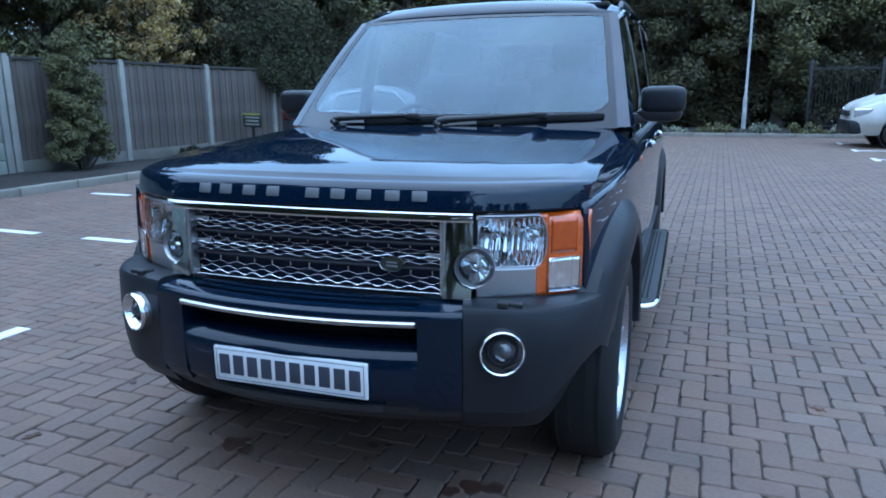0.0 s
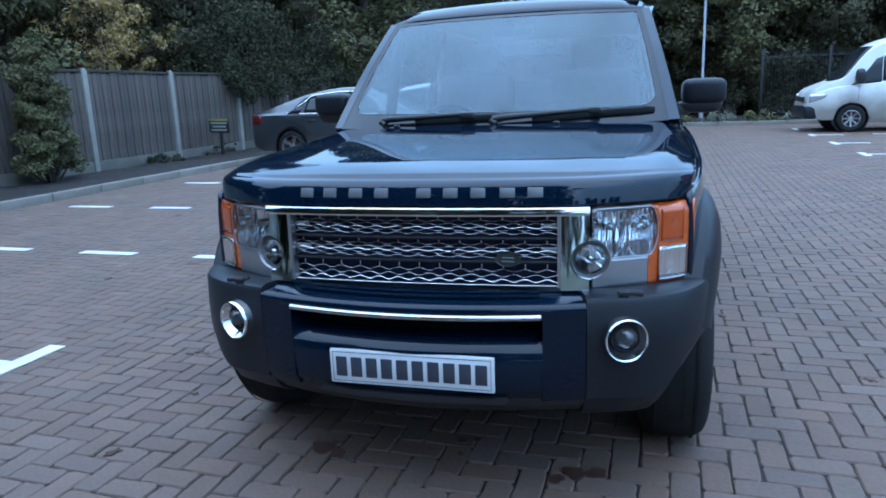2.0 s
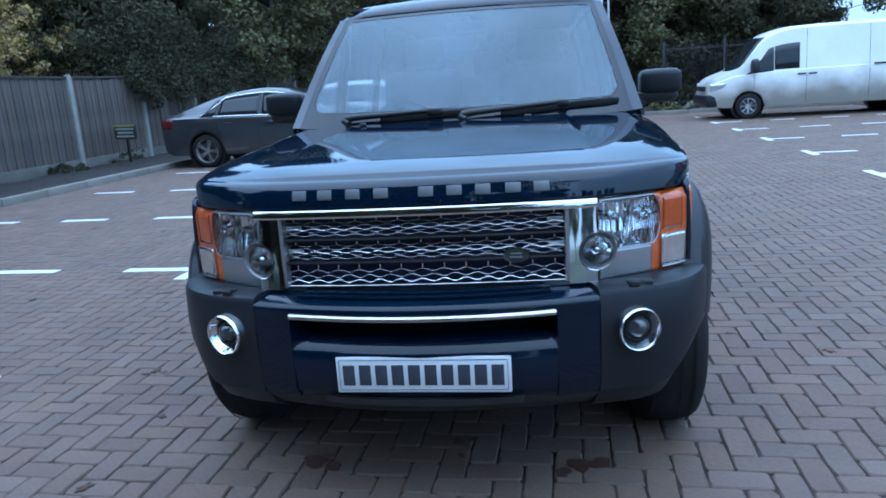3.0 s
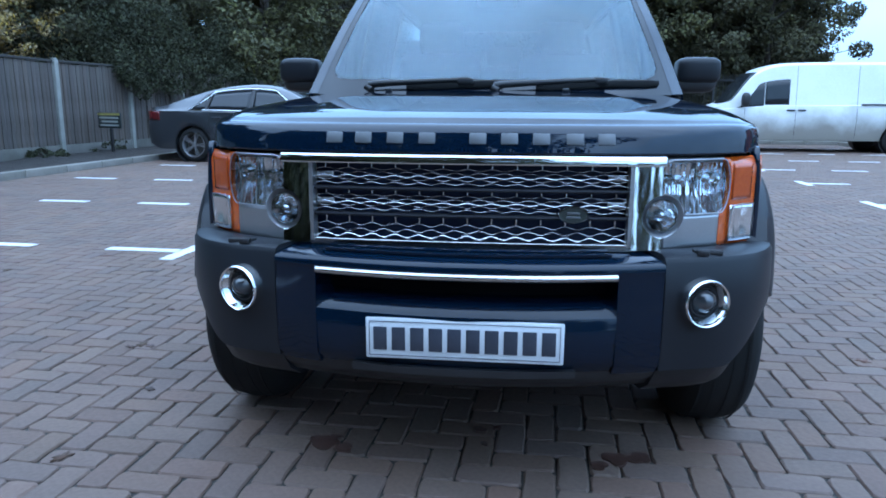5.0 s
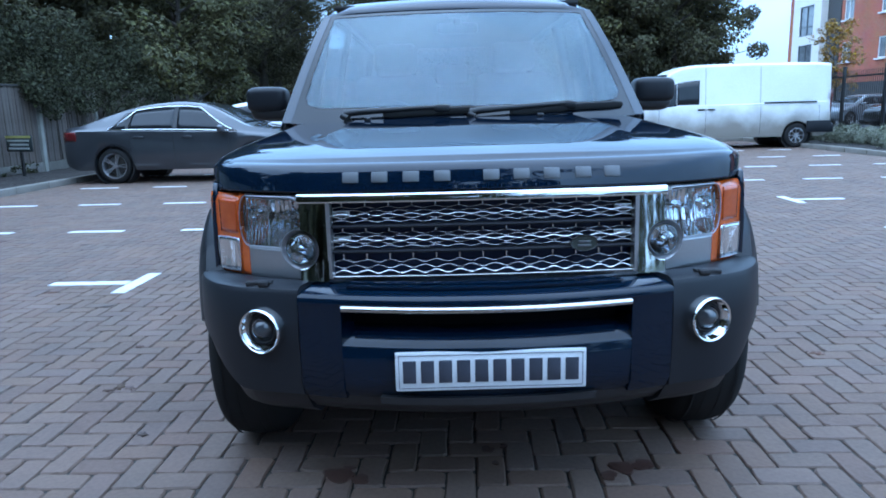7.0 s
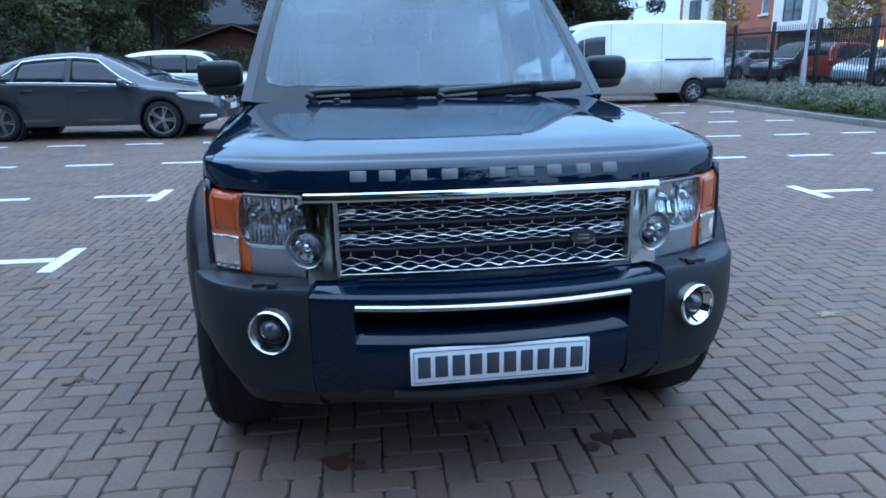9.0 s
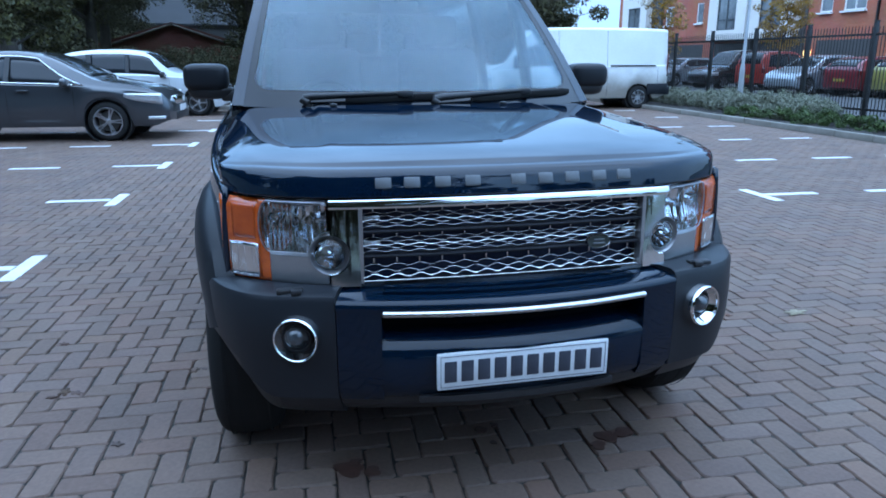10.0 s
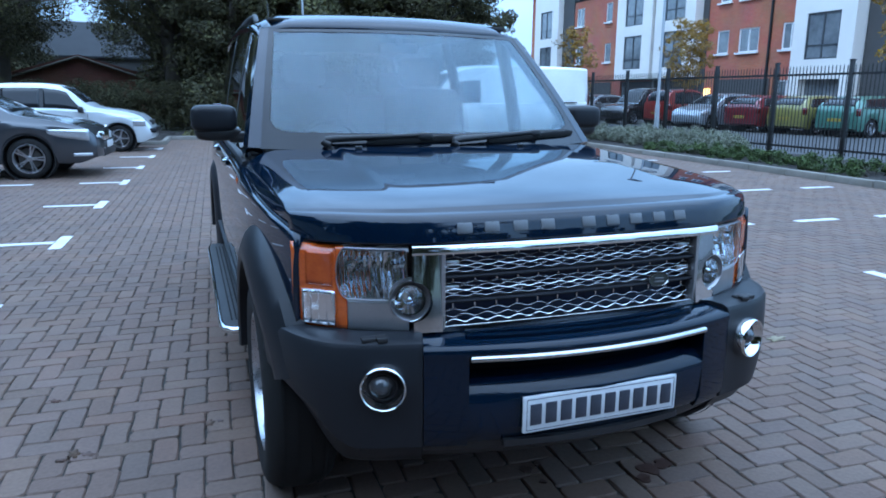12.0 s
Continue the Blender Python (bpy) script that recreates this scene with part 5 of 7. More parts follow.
def build_cabin():
    bm = bmesh.new()
    box(bm, (0, 1.72, 0.98), (1.5, 0.5, 0.26), 0.08)
    box(bm, (0, 1.52, 1.07), (1.52, 0.44, 0.10), 0.04)
    box(bm, (-0.38, 1.83, 1.12), (0.40, 0.2, 0.12), 0.05)
    box(bm, (0, 2.1, 0.85), (0.26, 0.9, 0.35), 0.05)
    part("dashboard", bm, CABIN, CAR, "dark dashboard")
    boxes("cabin_floor", [((0, 2.9, 0.55), (1.6, 3.4, 0.06))], CABIN, CAR)
    for x in (-0.38, 0.38):
        seat = new("seat")
        seat.parent = CAR
        seat["label"] = "dark cloth front seat"
        bm = bmesh.new()
        box(bm, (x, 2.45, 0.80), (0.52, 0.5, 0.18), 0.07, seg=3)
        part("cushion", bm, SEAT, seat)
        bm = bmesh.new()
        box(bm, (x, 2.76, 1.12), (0.52, 0.16, 0.62), 0.07, Euler((radians(-14), 0, 0)).to_matrix(), 3)
        part("backrest", bm, SEAT, seat)
        bm = bmesh.new()
        box(bm, (x, 2.87, 1.53), (0.28, 0.1, 0.19), 0.045, Euler((radians(-8), 0, 0)).to_matrix(), 3)
        part("headrest", bm, SEAT, seat)
    bench = new("seat")
    bench.parent = CAR
    bm = bmesh.new()
    box(bm, (0, 3.35, 0.82), (1.36, 0.5, 0.18), 0.07, seg=3)
    box(bm, (0, 3.66, 1.1), (1.36, 0.16, 0.56), 0.07, Euler((radians(-14), 0, 0)).to_matrix(), 3)
    for x in (-0.45, 0, 0.45):
        box(bm, (x, 3.75, 1.47), (0.26, 0.1, 0.16), 0.045)
    part("rear_bench", bm, SEAT, bench)
    # steering wheel
    ring = [(0.185 * math.cos(2 * math.pi * i / 36), 0, 0.185 * math.sin(2 * math.pi * i / 36)) for i in range(36)]
    m = Matrix.Translation((-0.38, 2.02, 1.08)) @ Matrix.Rotation(radians(-26), 4, "X")
    sw = new("steering_wheel")
    sw.parent = CAR
    mesh_object("wheel_rim", *moved(tube(ring, 0.016, 8, closed=True), m), CABIN, sw, "", 60)
    bm = bmesh.new()
    box(bm, (0, 0.02, 0), (0.15, 0.05, 0.12), 0.03)
    box(bm, (0, 0.02, 0), (0.35, 0.02, 0.035), 0.008)
    box(bm, (0, 0.02, -0.09), (0.04, 0.02, 0.18), 0.008)
    hub = part("wheel_hub", bm, CABIN, sw)
    hub.matrix_basis = m
    # inside mirror
    bm = bmesh.new()
    box(bm, (0, 2.06, 1.625), (0.22, 0.03, 0.06), 0.02)
    box(bm, (0, 2.05, 1.665), (0.04, 0.03, 0.06), 0.01)
    box(bm, (0, 2.03, 1.685), (0.12, 0.03, 0.03), 0.01)
    part("inside_mirror", bm, CABIN, CAR, "black inside mirror")
    # roof lining
    mesh_object("roof_lining", *grid(8, 8, lambda u, v: ((2 * u - 1) * 0.66, 2.15 + 2.5 * v, 1.765)), SEAT, CAR, thick=0.02)


build_cabin()

# ---- other parked vehicles ----
def car_body(parent, spec, paint, glass=None):
    """A parked car: x forward, y to its left, z up. spec holds its profile lists."""
    L, W, top, belt, sill = spec["length"], spec["width"], spec["top"], spec["belt"], spec.get("sill", 0.24)
    fx, rx, tr = spec["front_axle"], spec["rear_axle"], spec["tyre"]
    arch = tr + spec.get("gap", 0.05)
    roof = max(z for _, z in top)
    x0, x1 = -L / 2, L / 2
    glass = glass or DARK_GLASS
    lean = spec.get("lean", 0.20)

    def half(x):
        t = (x - x0) / L
        e = min(t, 1 - t) / spec.get("nose", 0.13)
        k = 1 if e >= 1 else math.sqrt(max(0.0, 1 - (1 - e) ** 2.4)) ** 0.55
        return W / 2 * (0.70 + 0.30 * k)

    def top_z(x):
        return smooth_list(top, x)

    def belt_z(x):
        return min(lerp_list(belt, x), top_z(x) - 0.05)

    def low(x):
        z = sill + 0.10 * step(0.86, 1.0, abs(x) / (L / 2))
        for a in (fx, rx):
            if abs(x - a) < arch:
                z = max(z, tr + math.sqrt(arch * arch - (x - a) ** 2))
        return z

    def section(x):
        h, t, b, lo = half(x), top_z(x), belt_z(x), low(x)
        g = max(0, min(1, (t - b) / (roof - lerp_list(belt, x) + 1e-6)))
        mid = lo + (b - lo) * 0.5
        inset = lean * g
        pts = [(h * 0.955, lo), (h * 0.985, lo + (b - lo) * 0.12), (h * 1.0, mid), (h * 0.995, lo + (b - lo) * 0.72), (h * 0.97, b - 0.015), (h * 0.945, b)]
        hr = h * 0.945 - inset
        pts += [(h * 0.945 + (hr - h * 0.945) * q, b + (t - 0.075 * g - b) * q) for q in (0.33, 0.66, 1.0)]
        pts += [(hr - 0.045, t - 0.022 * g - 0.004), (hr * 0.8, t - 0.004), (hr * 0.4, t + 0.008), (0, t + 0.012)]
        return pts
    n = spec.get("stations", 90)
    k = len(section(0))
    verts, faces = [], []
    width = 2 * k - 1
    for i in range(n + 1):
        x = x0 + L * i / n
        sec = section(x)
        for y, z in sec:
            verts.append((x, y, z))
        for y, z in sec[-2::-1]:
            verts.append((x, -y, z))
    for i in range(n):
        for j in range(width - 1):
            faces.append((i * width + j, i * width + j + 1, (i + 1) * width + j + 1, (i + 1) * width + j))
        faces.append((i * width + width - 1, i * width, (i + 1) * width, (i + 1) * width + width - 1))
    faces += [tuple(range(width))[::-1], tuple(n * width + j for j in range(width))]
    mesh_object("body", verts, faces, paint, parent, spec.get("body_label", ""), spec.get("angle", 32))

    def side_pt(x, q, sy, out=0.004):
        h, t, b = half(x), top_z(x), belt_z(x)
        g = max(0, min(1, (t - b) / (roof - lerp_list(belt, x) + 1e-6)))
        y = h * 0.945 - lean * g * q
        return (x, sy * (y + out), b + (t - 0.075 * g - b) * q + out * 0.4)

    for sy in (-1, 1):
        outline = []
        for name, a, b2, cut0, cut1 in spec["windows"]:
            def fn(u, v, a=a, b2=b2, cut0=cut0, cut1=cut1, name=name):
                lo_x, hi_x = a + cut0 * v, b2 - cut1 * v
                x = lo_x + (hi_x - lo_x) * u
                q0, q1 = spec.get("glass_band", {}).get(name, (0.06, 0.92))
                return side_pt(x, q0 + (q1 - q0) * v, sy)
            mesh_object(name, *grid(14, 5, fn, flip=sy > 0), glass, parent, thick=0.01)
        if not spec.get("glass_band"):
            (_, a, _, c0, _), (_, _, b2, _, c1) = spec["windows"][0], spec["windows"][-1]
            mesh_object("pillar_panel", *grid(30, 5, lambda u, v: side_pt(a + c0 * v + (b2 - c1 * v - a - c0 * v) * u, 0.05 + 0.88 * v, sy, 0.0015), flip=sy > 0), BLACK_PLASTIC, parent)
        if spec.get("trim"):
            a, b2, c0, c1 = spec["trim"]
            pts = [side_pt(a + (b2 - a) * i / 16, 0.04, sy, 0.007) for i in range(17)]
            pts += [side_pt(b2 - c1 * t, 0.04 + 0.92 * t, sy, 0.007) for t in (0.25, 0.5, 0.75, 0.95)]
            hi = [side_pt(b2 - c1 + (a + c0 - b2 + c1) * i / 14, 0.97, sy, 0.007) for i in range(15)]
            pts += hi
            pts += [side_pt(a + c0 * t, 0.04 + 0.92 * t, sy, 0.007) for t in (0.85, 0.6, 0.3)]
            mesh_object("window_trim", *tube(pts, 0.009, 6, closed=True), CHROME, parent, "bright window surround")
        for x in spec.get("seams", ()):
            pts = []
            for q in range(9):
                z = low(x) + 0.05 + (belt_z(x) - low(x) - 0.05) * q / 8
                f = (z - low(x)) / (belt_z(x) - low(x))
                y = half(x) * lerp_list([(0, 0.955), (0.12, 0.985), (0.5, 1.0), (0.72, 0.995), (0.97, 0.97), (1, 0.945)], f)
                pts.append((x, sy * (y + 0.0005), z))
            if x in spec.get("tall_seams", ()):
                pts += [side_pt(x, q, sy, 0.0005) for q in (0.1, 0.4, 0.7, 0.97)]
            mesh_object("door_seam", *tube(pts, 0.005, 5), BLACK_PLASTIC, parent)
        for x, z in spec.get("handles", ()):
            bm = bmesh.new()
            box(bm, (x, sy * (half(x) * 0.99 + 0.012), z), (0.19, 0.035, 0.035), 0.012)
            part("door_handle", bm, spec.get("handle_mat", paint), parent)
        mx, mz = spec["mirror"]
        v, f = rounded_shell((mx, sy * (half(mx) + 0.10), mz), spec.get("mirror_size", (0.12, 0.22, 0.15)), 3.0)
        mesh_object("door_mirror", v, f, spec.get("mirror_mat", paint), parent, "", 60)
        boxes("mirror_arm", [((mx + 0.02, sy * (half(mx) - 0.01), mz - 0.06), (0.07, 0.16, 0.04))], BLACK_PLASTIC, parent, bevel=0.01)
        # lamps wrap round the corners
        for nm, xa, xb, z0, z1, mat, lab in spec["lamps"]:
            def fn(u, v, xa=xa, xb=xb, z0=z0, z1=z1):
                x = xa + (xb - xa) * u
                y = half(x) * 0.992 + 0.006
                deep = (0.28 + 0.72 * u ** 0.6) if spec.get("swept") and xb > 0 and z0 > 0.5 else 1.0
                return (x, sy * y, z1 - (z1 - z0) * deep * (1 - v) + spec.get("lamp_slope", 0.0) * (1 - u))
            mesh_object(nm, *grid(12, 4, fn, flip=(sy > 0) == (xb > xa)), mat, parent, lab, thick=0.02)
        for a in (fx, rx):
            wheel(parent, (a, sy * (W / 2 - 0.13), tr - 0.003), tr, spec.get("tyre_w", 0.21), sy, spec.get("rim_mat", ALLOY), spec.get("spokes", 5), spec.get("rim", 0.68), None, spec.get("double", False)).rotation_euler = (0, 0, radians(90 * sy))
            v, f = lathe([(-0.16, arch - 0.01), (0.1, arch - 0.01), (0.1, arch + 0.005), (-0.16, arch + 0.005)], 32)
            mesh_object("wheel_liner", *moved((v, f), pose(a, sy * (W / 2 - 0.17), tr, 0, 0, 90)), BLACK_PLASTIC, parent)
            mesh_object("well_wall", *moved(lathe([(0, 0.01), (0.01, 0.01), (0.01, arch), (0, arch)], 32), pose(a, sy * (W / 2 - 0.30), tr, 0, 0, 90)), BLACK_PLASTIC, parent)
    # screens
    for nm, xa, xb, edge in spec["screens"]:
        def fn(u, v, xa=xa, xb=xb, edge=edge):
            x = xa + (xb - xa) * v
            b, t = belt_z(x), top_z(x)
            g = max(0, min(1, (t - b) / (roof - lerp_list(belt, x) + 1e-6)))
            w = (half(x) * 0.945 - lean * g - edge)
            s = 2 * u - 1
            out = spec.get("screen_bow", 0.0) * (1 - s * s) * (1 - 0.5 * v if xa > xb else 0.5 + 0.5 * v)
            low = top_z(x + out) if xa < xb else t
            near = v if xa > xb else 1 - v
            return (x + out, s * w, (t * near + max(low, t - 0.2) * (1 - near)) + 0.016 - 0.014 * s * s)
        mesh_object(nm, *grid(12, 10, fn, flip=xa < xb), glass, parent, thick=0.008)
    # bumper openings, grille and plates
    for nm, c, size, mat, lab in spec.get("blocks", ()):
        bm = bmesh.new()
        box(bm, c, size, min(size) * 0.22)
        part(nm, bm, mat, parent, lab)
    boxes("underbody", [((0, 0, sill + 0.06), (L * 0.8, W * 0.72, 0.1))], BLACK_PLASTIC, parent)


GREY_PAINT = material("graphite_paint", (0.055, 0.06, 0.068), 0.3, 0.55, (0.048, 0.052, 0.06), 2, 0.4, 700, 0, 1.0)
WHITE_PAINT = material("silver_white_paint", (0.62, 0.66, 0.68), 0.3, 0.25, (0.56, 0.6, 0.62), 2, 0.4, 500, 0, 0.9)
RED_PAINT = material("red_paint", (0.30, 0.022, 0.015), 0.3, 0.1, (0.24, 0.018, 0.012), 2, 0.4, 500, 0, 0.9)
MAROON = material("maroon_paint", (0.16, 0.012, 0.018), 0.3, 0.2, (0.13, 0.01, 0.015), 2, 0.4, 500, 0, 0.9)
SILVER = material("silver_paint", (0.30, 0.33, 0.36), 0.3, 0.6, (0.38, 0.42, 0.46), 2, 0.4, 500, 0, 0.9)
BLACK_PAINT = material("black_paint", (0.012, 0.012, 0.014), 0.25, 0.1, (0.015, 0.015, 0.016), 2, 0.4, 500, 0, 0.9)
YELLOW = material("olive_yellow_paint", (0.24, 0.21, 0.06), 0.3, 0.2, (0.20, 0.175, 0.05), 2, 0.4, 500, 0, 0.9)
GREEN = material("teal_green_paint", (0.07, 0.20, 0.15), 0.3, 0.3, (0.06, 0.17, 0.13), 2, 0.4, 500, 0, 0.9)


def saloon():
    c = thing("saloon_car", "graphite grey five-door saloon with bright window surround parked in a bay", "car", pose(-4.80, 12.24, 0, 0, 0, -4.0))
    spec = dict(swept=True, length=4.83, width=1.86, sill=0.25, front_axle=1.36, rear_axle=-1.38, tyre=0.335, tyre_w=0.235, lean=0.27, nose=0.20,
                top=[(-2.415, 0.86), (-2.33, 1.03), (-2.0, 1.10), (-1.55, 1.26), (-1.0, 1.42), (-0.35, 1.497), (0.05, 1.49), (0.45, 1.41), (0.95, 1.17), (1.22, 1.04), (1.7, 0.955), (2.1, 0.86), (2.32, 0.73), (2.415, 0.56)],
                belt=[(-2.4, 1.0), (-1.6, 1.00), (-0.5, 0.975), (1.0, 0.93), (2.4, 0.8)],
                windows=[("rear_quarter_glass", -1.42, -1.12, 0.26, 0.0), ("rear_door_glass", -1.08, -0.22, 0.06, 0.0), ("front_door_glass", -0.14, 0.92, 0.0, 0.62)],
                trim=(-1.46, 1.02, 0.50, 0.72), seams=(-1.02, -0.18, 0.86), handles=((-0.85, 0.86), (0.08, 0.85)), mirror=(0.78, 0.98),
                lamps=[("headlamp", 1.66, 2.27, 0.61, 0.80, CLEAR_LAMP, "swept clear headlamp"), ("tail_lamp", -2.36, -2.08, 0.80, 0.98, RED_LENS, "red tail lamp"),
                       ("fog_lamp", 2.02, 2.30, 0.36, 0.41, CLEAR_LAMP, "")],
                screens=[("windscreen", 0.36, 1.14, 0.10), ("rear_screen", -1.15, -1.95, 0.12)], spokes=5, double=True, rim=0.70,
                blocks=[("grille", (2.36, 0, 0.66), (0.10, 0.72, 0.15), CHROME, "bright grille"), ("intake", (2.40, 0, 0.40), (0.06, 1.0, 0.14), BLACK_PLASTIC, ""),
                        ("number_plate", (2.435, 0, 0.52), (0.012, 0.52, 0.11), PLATE, "")])
    car_body(c, spec, GREY_PAINT)
    return c


saloon()


def retro_hatch():
    c = thing("tall_hatchback", "pale silver-white retro tall hatchback parked in a bay", "car", pose(-3.93, 17.72, 0, 0, 0, -3))
    spec = dict(length=4.29, width=1.72, sill=0.22, front_axle=1.38, rear_axle=-1.24, tyre=0.32, lean=0.20, nose=0.24,
                top=[(-2.145, 0.9), (-2.08, 1.15), (-1.85, 1.42), (-1.3, 1.56), (-0.55, 1.60), (0.0, 1.57), (0.30, 1.48), (0.72, 1.14), (0.95, 1.05), (1.5, 0.97), (1.85, 0.86), (2.05, 0.66), (2.145, 0.50)],
                belt=[(-2.1, 1.04), (0, 1.0), (1.0, 0.95), (2.1, 0.78)],
                windows=[("rear_quarter_glass", -1.82, -1.12, 0.12, 0.04), ("rear_door_glass", -1.04, -0.26, 0.0, 0.0), ("front_door_glass", -0.18, 0.72, 0.0, 0.40)],
                seams=(-1.06, -0.22, 0.74), handles=((-0.95, 0.88), (0.0, 0.87)), mirror=(0.62, 1.0), mirror_mat=BLACK_PLASTIC,
                lamps=[("headlamp", 1.70, 1.98, 0.60, 0.76, CLEAR_LAMP, "round-edged clear headlamp"), ("tail_lamp", -2.08, -1.96, 0.7, 0.95, RED_LENS, "")],
                screens=[("windscreen", 0.22, 0.70, 0.06), ("rear_screen", -1.75, -2.04, 0.10)], spokes=5, rim=0.66,
                blocks=[("front_bumper", (2.06, 0, 0.50), (0.28, 1.5, 0.11), GREY_PLASTIC, "dark grey bumper block"), ("grille", (2.06, 0, 0.68), (0.1, 0.5, 0.12), BLACK_PLASTIC, "")])
    car_body(c, spec, WHITE_PAINT)


retro_hatch()


def van():
    c = thing("panel_van", "white high-roof panel van with dirty lower flanks parked in a bay", "van", pose(7.52, 17.83, 0, 0, 0, 177.6))
    spec = dict(swept=True, length=5.7, width=1.97, sill=0.30, front_axle=1.83, rear_axle=-1.91, tyre=0.325, lean=0.10, nose=0.10, angle=28,
                top=[(-2.85, 2.12), (-2.78, 2.19), (-1.0, 2.23), (0.7, 2.215), (1.08, 2.16), (1.36, 2.05), (1.60, 1.86), (1.98, 1.36), (2.10, 1.25), (2.5, 1.09), (2.72, 0.93), (2.85, 0.55)],
                belt=[(-2.8, 1.2), (1.2, 1.16), (2.2, 1.08), (2.8, 0.9)],
                windows=[("door_glass", 0.66, 1.24, 0.0, 0.0), ("quarter_glass", 1.255, 1.99, 0.0, 0.60)], glass_band={"door_glass": (0.02, 0.66), "quarter_glass": (-0.14, 0.66)}, tall_seams=(0.5, -0.93), screen_bow=0.2, seams=(0.5, -0.93, 1.72, -2.45), handles=((0.62, 1.05), (0.36, 1.05)), handle_mat=BLACK_PLASTIC,
                mirror=(1.74, 1.30), mirror_size=(0.20, 0.24, 0.36), mirror_mat=BLACK_PLASTIC,
                lamps=[("headlamp", 2.40, 2.76, 0.72, 0.92, CLEAR_LAMP, "clear headlamp"), ("tail_lamp", -2.815, -2.76, 0.9, 1.5, RED_LENS, "")],
                screens=[("windscreen", 1.47, 2.03, 0.05)], rim_mat=SATIN, spokes=8, rim=0.6,
                blocks=[("front_bumper", (2.58, 0, 0.49), (0.56, 1.90, 0.32), GREY_PLASTIC, "grey plastic front bumper"), ("rear_bumper", (-2.77, 0, 0.50), (0.22, 1.86, 0.24), GREY_PLASTIC, "grey plastic rear bumper"),
                        ("grille", (2.82, 0, 0.80), (0.06, 1.0, 0.12), BLACK_PLASTIC, ""),
                        ("door_rail", (-1.69, 0.985, 1.19), (1.36, 0.02, 0.04), BLACK_PLASTIC, "black sliding-door rail"), ("door_rail", (-1.69, -0.985, 1.19), (1.36, 0.02, 0.04), BLACK_PLASTIC, "black sliding-door rail"),
                        ("corner_cladding", (-2.45, 0.97, 0.55), (0.62, 0.05, 0.30), GREY_PLASTIC, ""), ("corner_cladding", (-2.45, -0.97, 0.55), (0.62, 0.05, 0.30), GREY_PLASTIC, "")])
    paint = material("van_white", (0.78, 0.79, 0.78), 0.42, 0, (0.60, 0.61, 0.58), 0.9, 0.7, 30, 0.05, 0.4)
    # road dirt thrown up on the lower flanks, patchy
    n, l = paint.node_tree.nodes, paint.node_tree.links
    b = n["Principled BSDF"]
    src = b.inputs["Base Color"].links[0].from_socket
    tc, sp, ns, ad, mr, mx = (n.new("ShaderNodeTexCoord"), n.new("ShaderNodeSeparateXYZ"), n.new("ShaderNodeTexNoise"), n.new("ShaderNodeMath"), n.new("ShaderNodeMapRange"), n.new("ShaderNodeMix"))
    mx.data_type = "RGBA"
    ns.inputs["Scale"].default_value, ns.inputs["Detail"].default_value = 1.8, 6
    l.new(tc.outputs["Object"], sp.inputs[0])
    l.new(tc.outputs["Object"], ns.inputs["Vector"])
    ad.operation = "MULTIPLY_ADD"
    ad.inputs[1].default_value = -0.9
    l.new(ns.outputs["Fac"], ad.inputs[0])
    l.new(sp.outputs["Z"], ad.inputs[2])
    mr.inputs["From Min"].default_value, mr.inputs["From Max"].default_value = 0.74, 0.06
    mr.inputs["To Min"].default_value, mr.inputs["To Max"].default_value = 0.0, 0.85
    l.new(ad.outputs[0], mr.inputs["Value"])
    l.new(mr.outputs[0], mx.inputs["Factor"])
    l.new(src, mx.inputs["A"])
    mx.inputs["B"].default_value = (0.19, 0.16, 0.125, 1)
    l.new(mx.outputs["Result"], b.inputs["Base Color"])
    car_body(c, spec, paint)


van()


def hatch(x, y, turn, paint, label, tall=1.5, length=4.2):
    """A plain family car in the neighbouring car park."""
    c = thing("parked_car", label, "car", pose(x, y, 0.02, 0, 0, turn), "cars beyond the railings")
    h = tall
    k = length / 4.2
    spec = dict(length=length, width=1.76, sill=0.22, front_axle=1.3 * k, rear_axle=-1.25 * k, tyre=0.31, lean=0.20, nose=0.2, stations=60,
                top=[(-2.1 * k, 0.8), (-2.05 * k, 1.0), (-1.85 * k, h - 0.22), (-1.4 * k, h - 0.05), (-0.5 * k, h), (0.1 * k, h - 0.02), (0.45 * k, h - 0.12), (1.0 * k, 1.06), (1.15 * k, 1.0), (1.6 * k, 0.92), (1.95 * k, 0.76), (2.1 * k, 0.5)],
                belt=[(-2.1 * k, 1.0), (0, 0.97), (1.0 * k, 0.93), (2.1 * k, 0.75)],
                windows=[("rear_door_glass", -1.7 * k, -0.28 * k, 0.2, 0.0), ("front_door_glass", -0.2 * k, 0.9 * k, 0.0, 0.5)],
                seams=(-1.0 * k, -0.24 * k, 0.8 * k), handles=((-0.9 * k, 0.86), (0.05 * k, 0.86)), mirror=(0.72 * k, 1.0),
                lamps=[("headlamp", 1.62 * k, 1.98 * k, 0.6, 0.76, CLEAR_LAMP, ""), ("tail_lamp", -2.06 * k, -1.9 * k, 0.75, 1.0, RED_LENS, "")],
                screens=[("windscreen", 0.38 * k, 1.0 * k, 0.07), ("rear_screen", -1.6 * k, -2.0 * k, 0.1)],
                blocks=[("number_plate", (2.09 * k, 0, 0.45), (0.012, 0.52, 0.11), PLATE, ""), ("number_plate", (-2.1 * k, 0, 0.6), (0.012, 0.52, 0.11), PLATE_Y, ""),
                        ("intake", (2.06 * k, 0, 0.38), (0.06, 0.9, 0.1), BLACK_PLASTIC, "")])
    car_body(c, spec, paint)
    return c


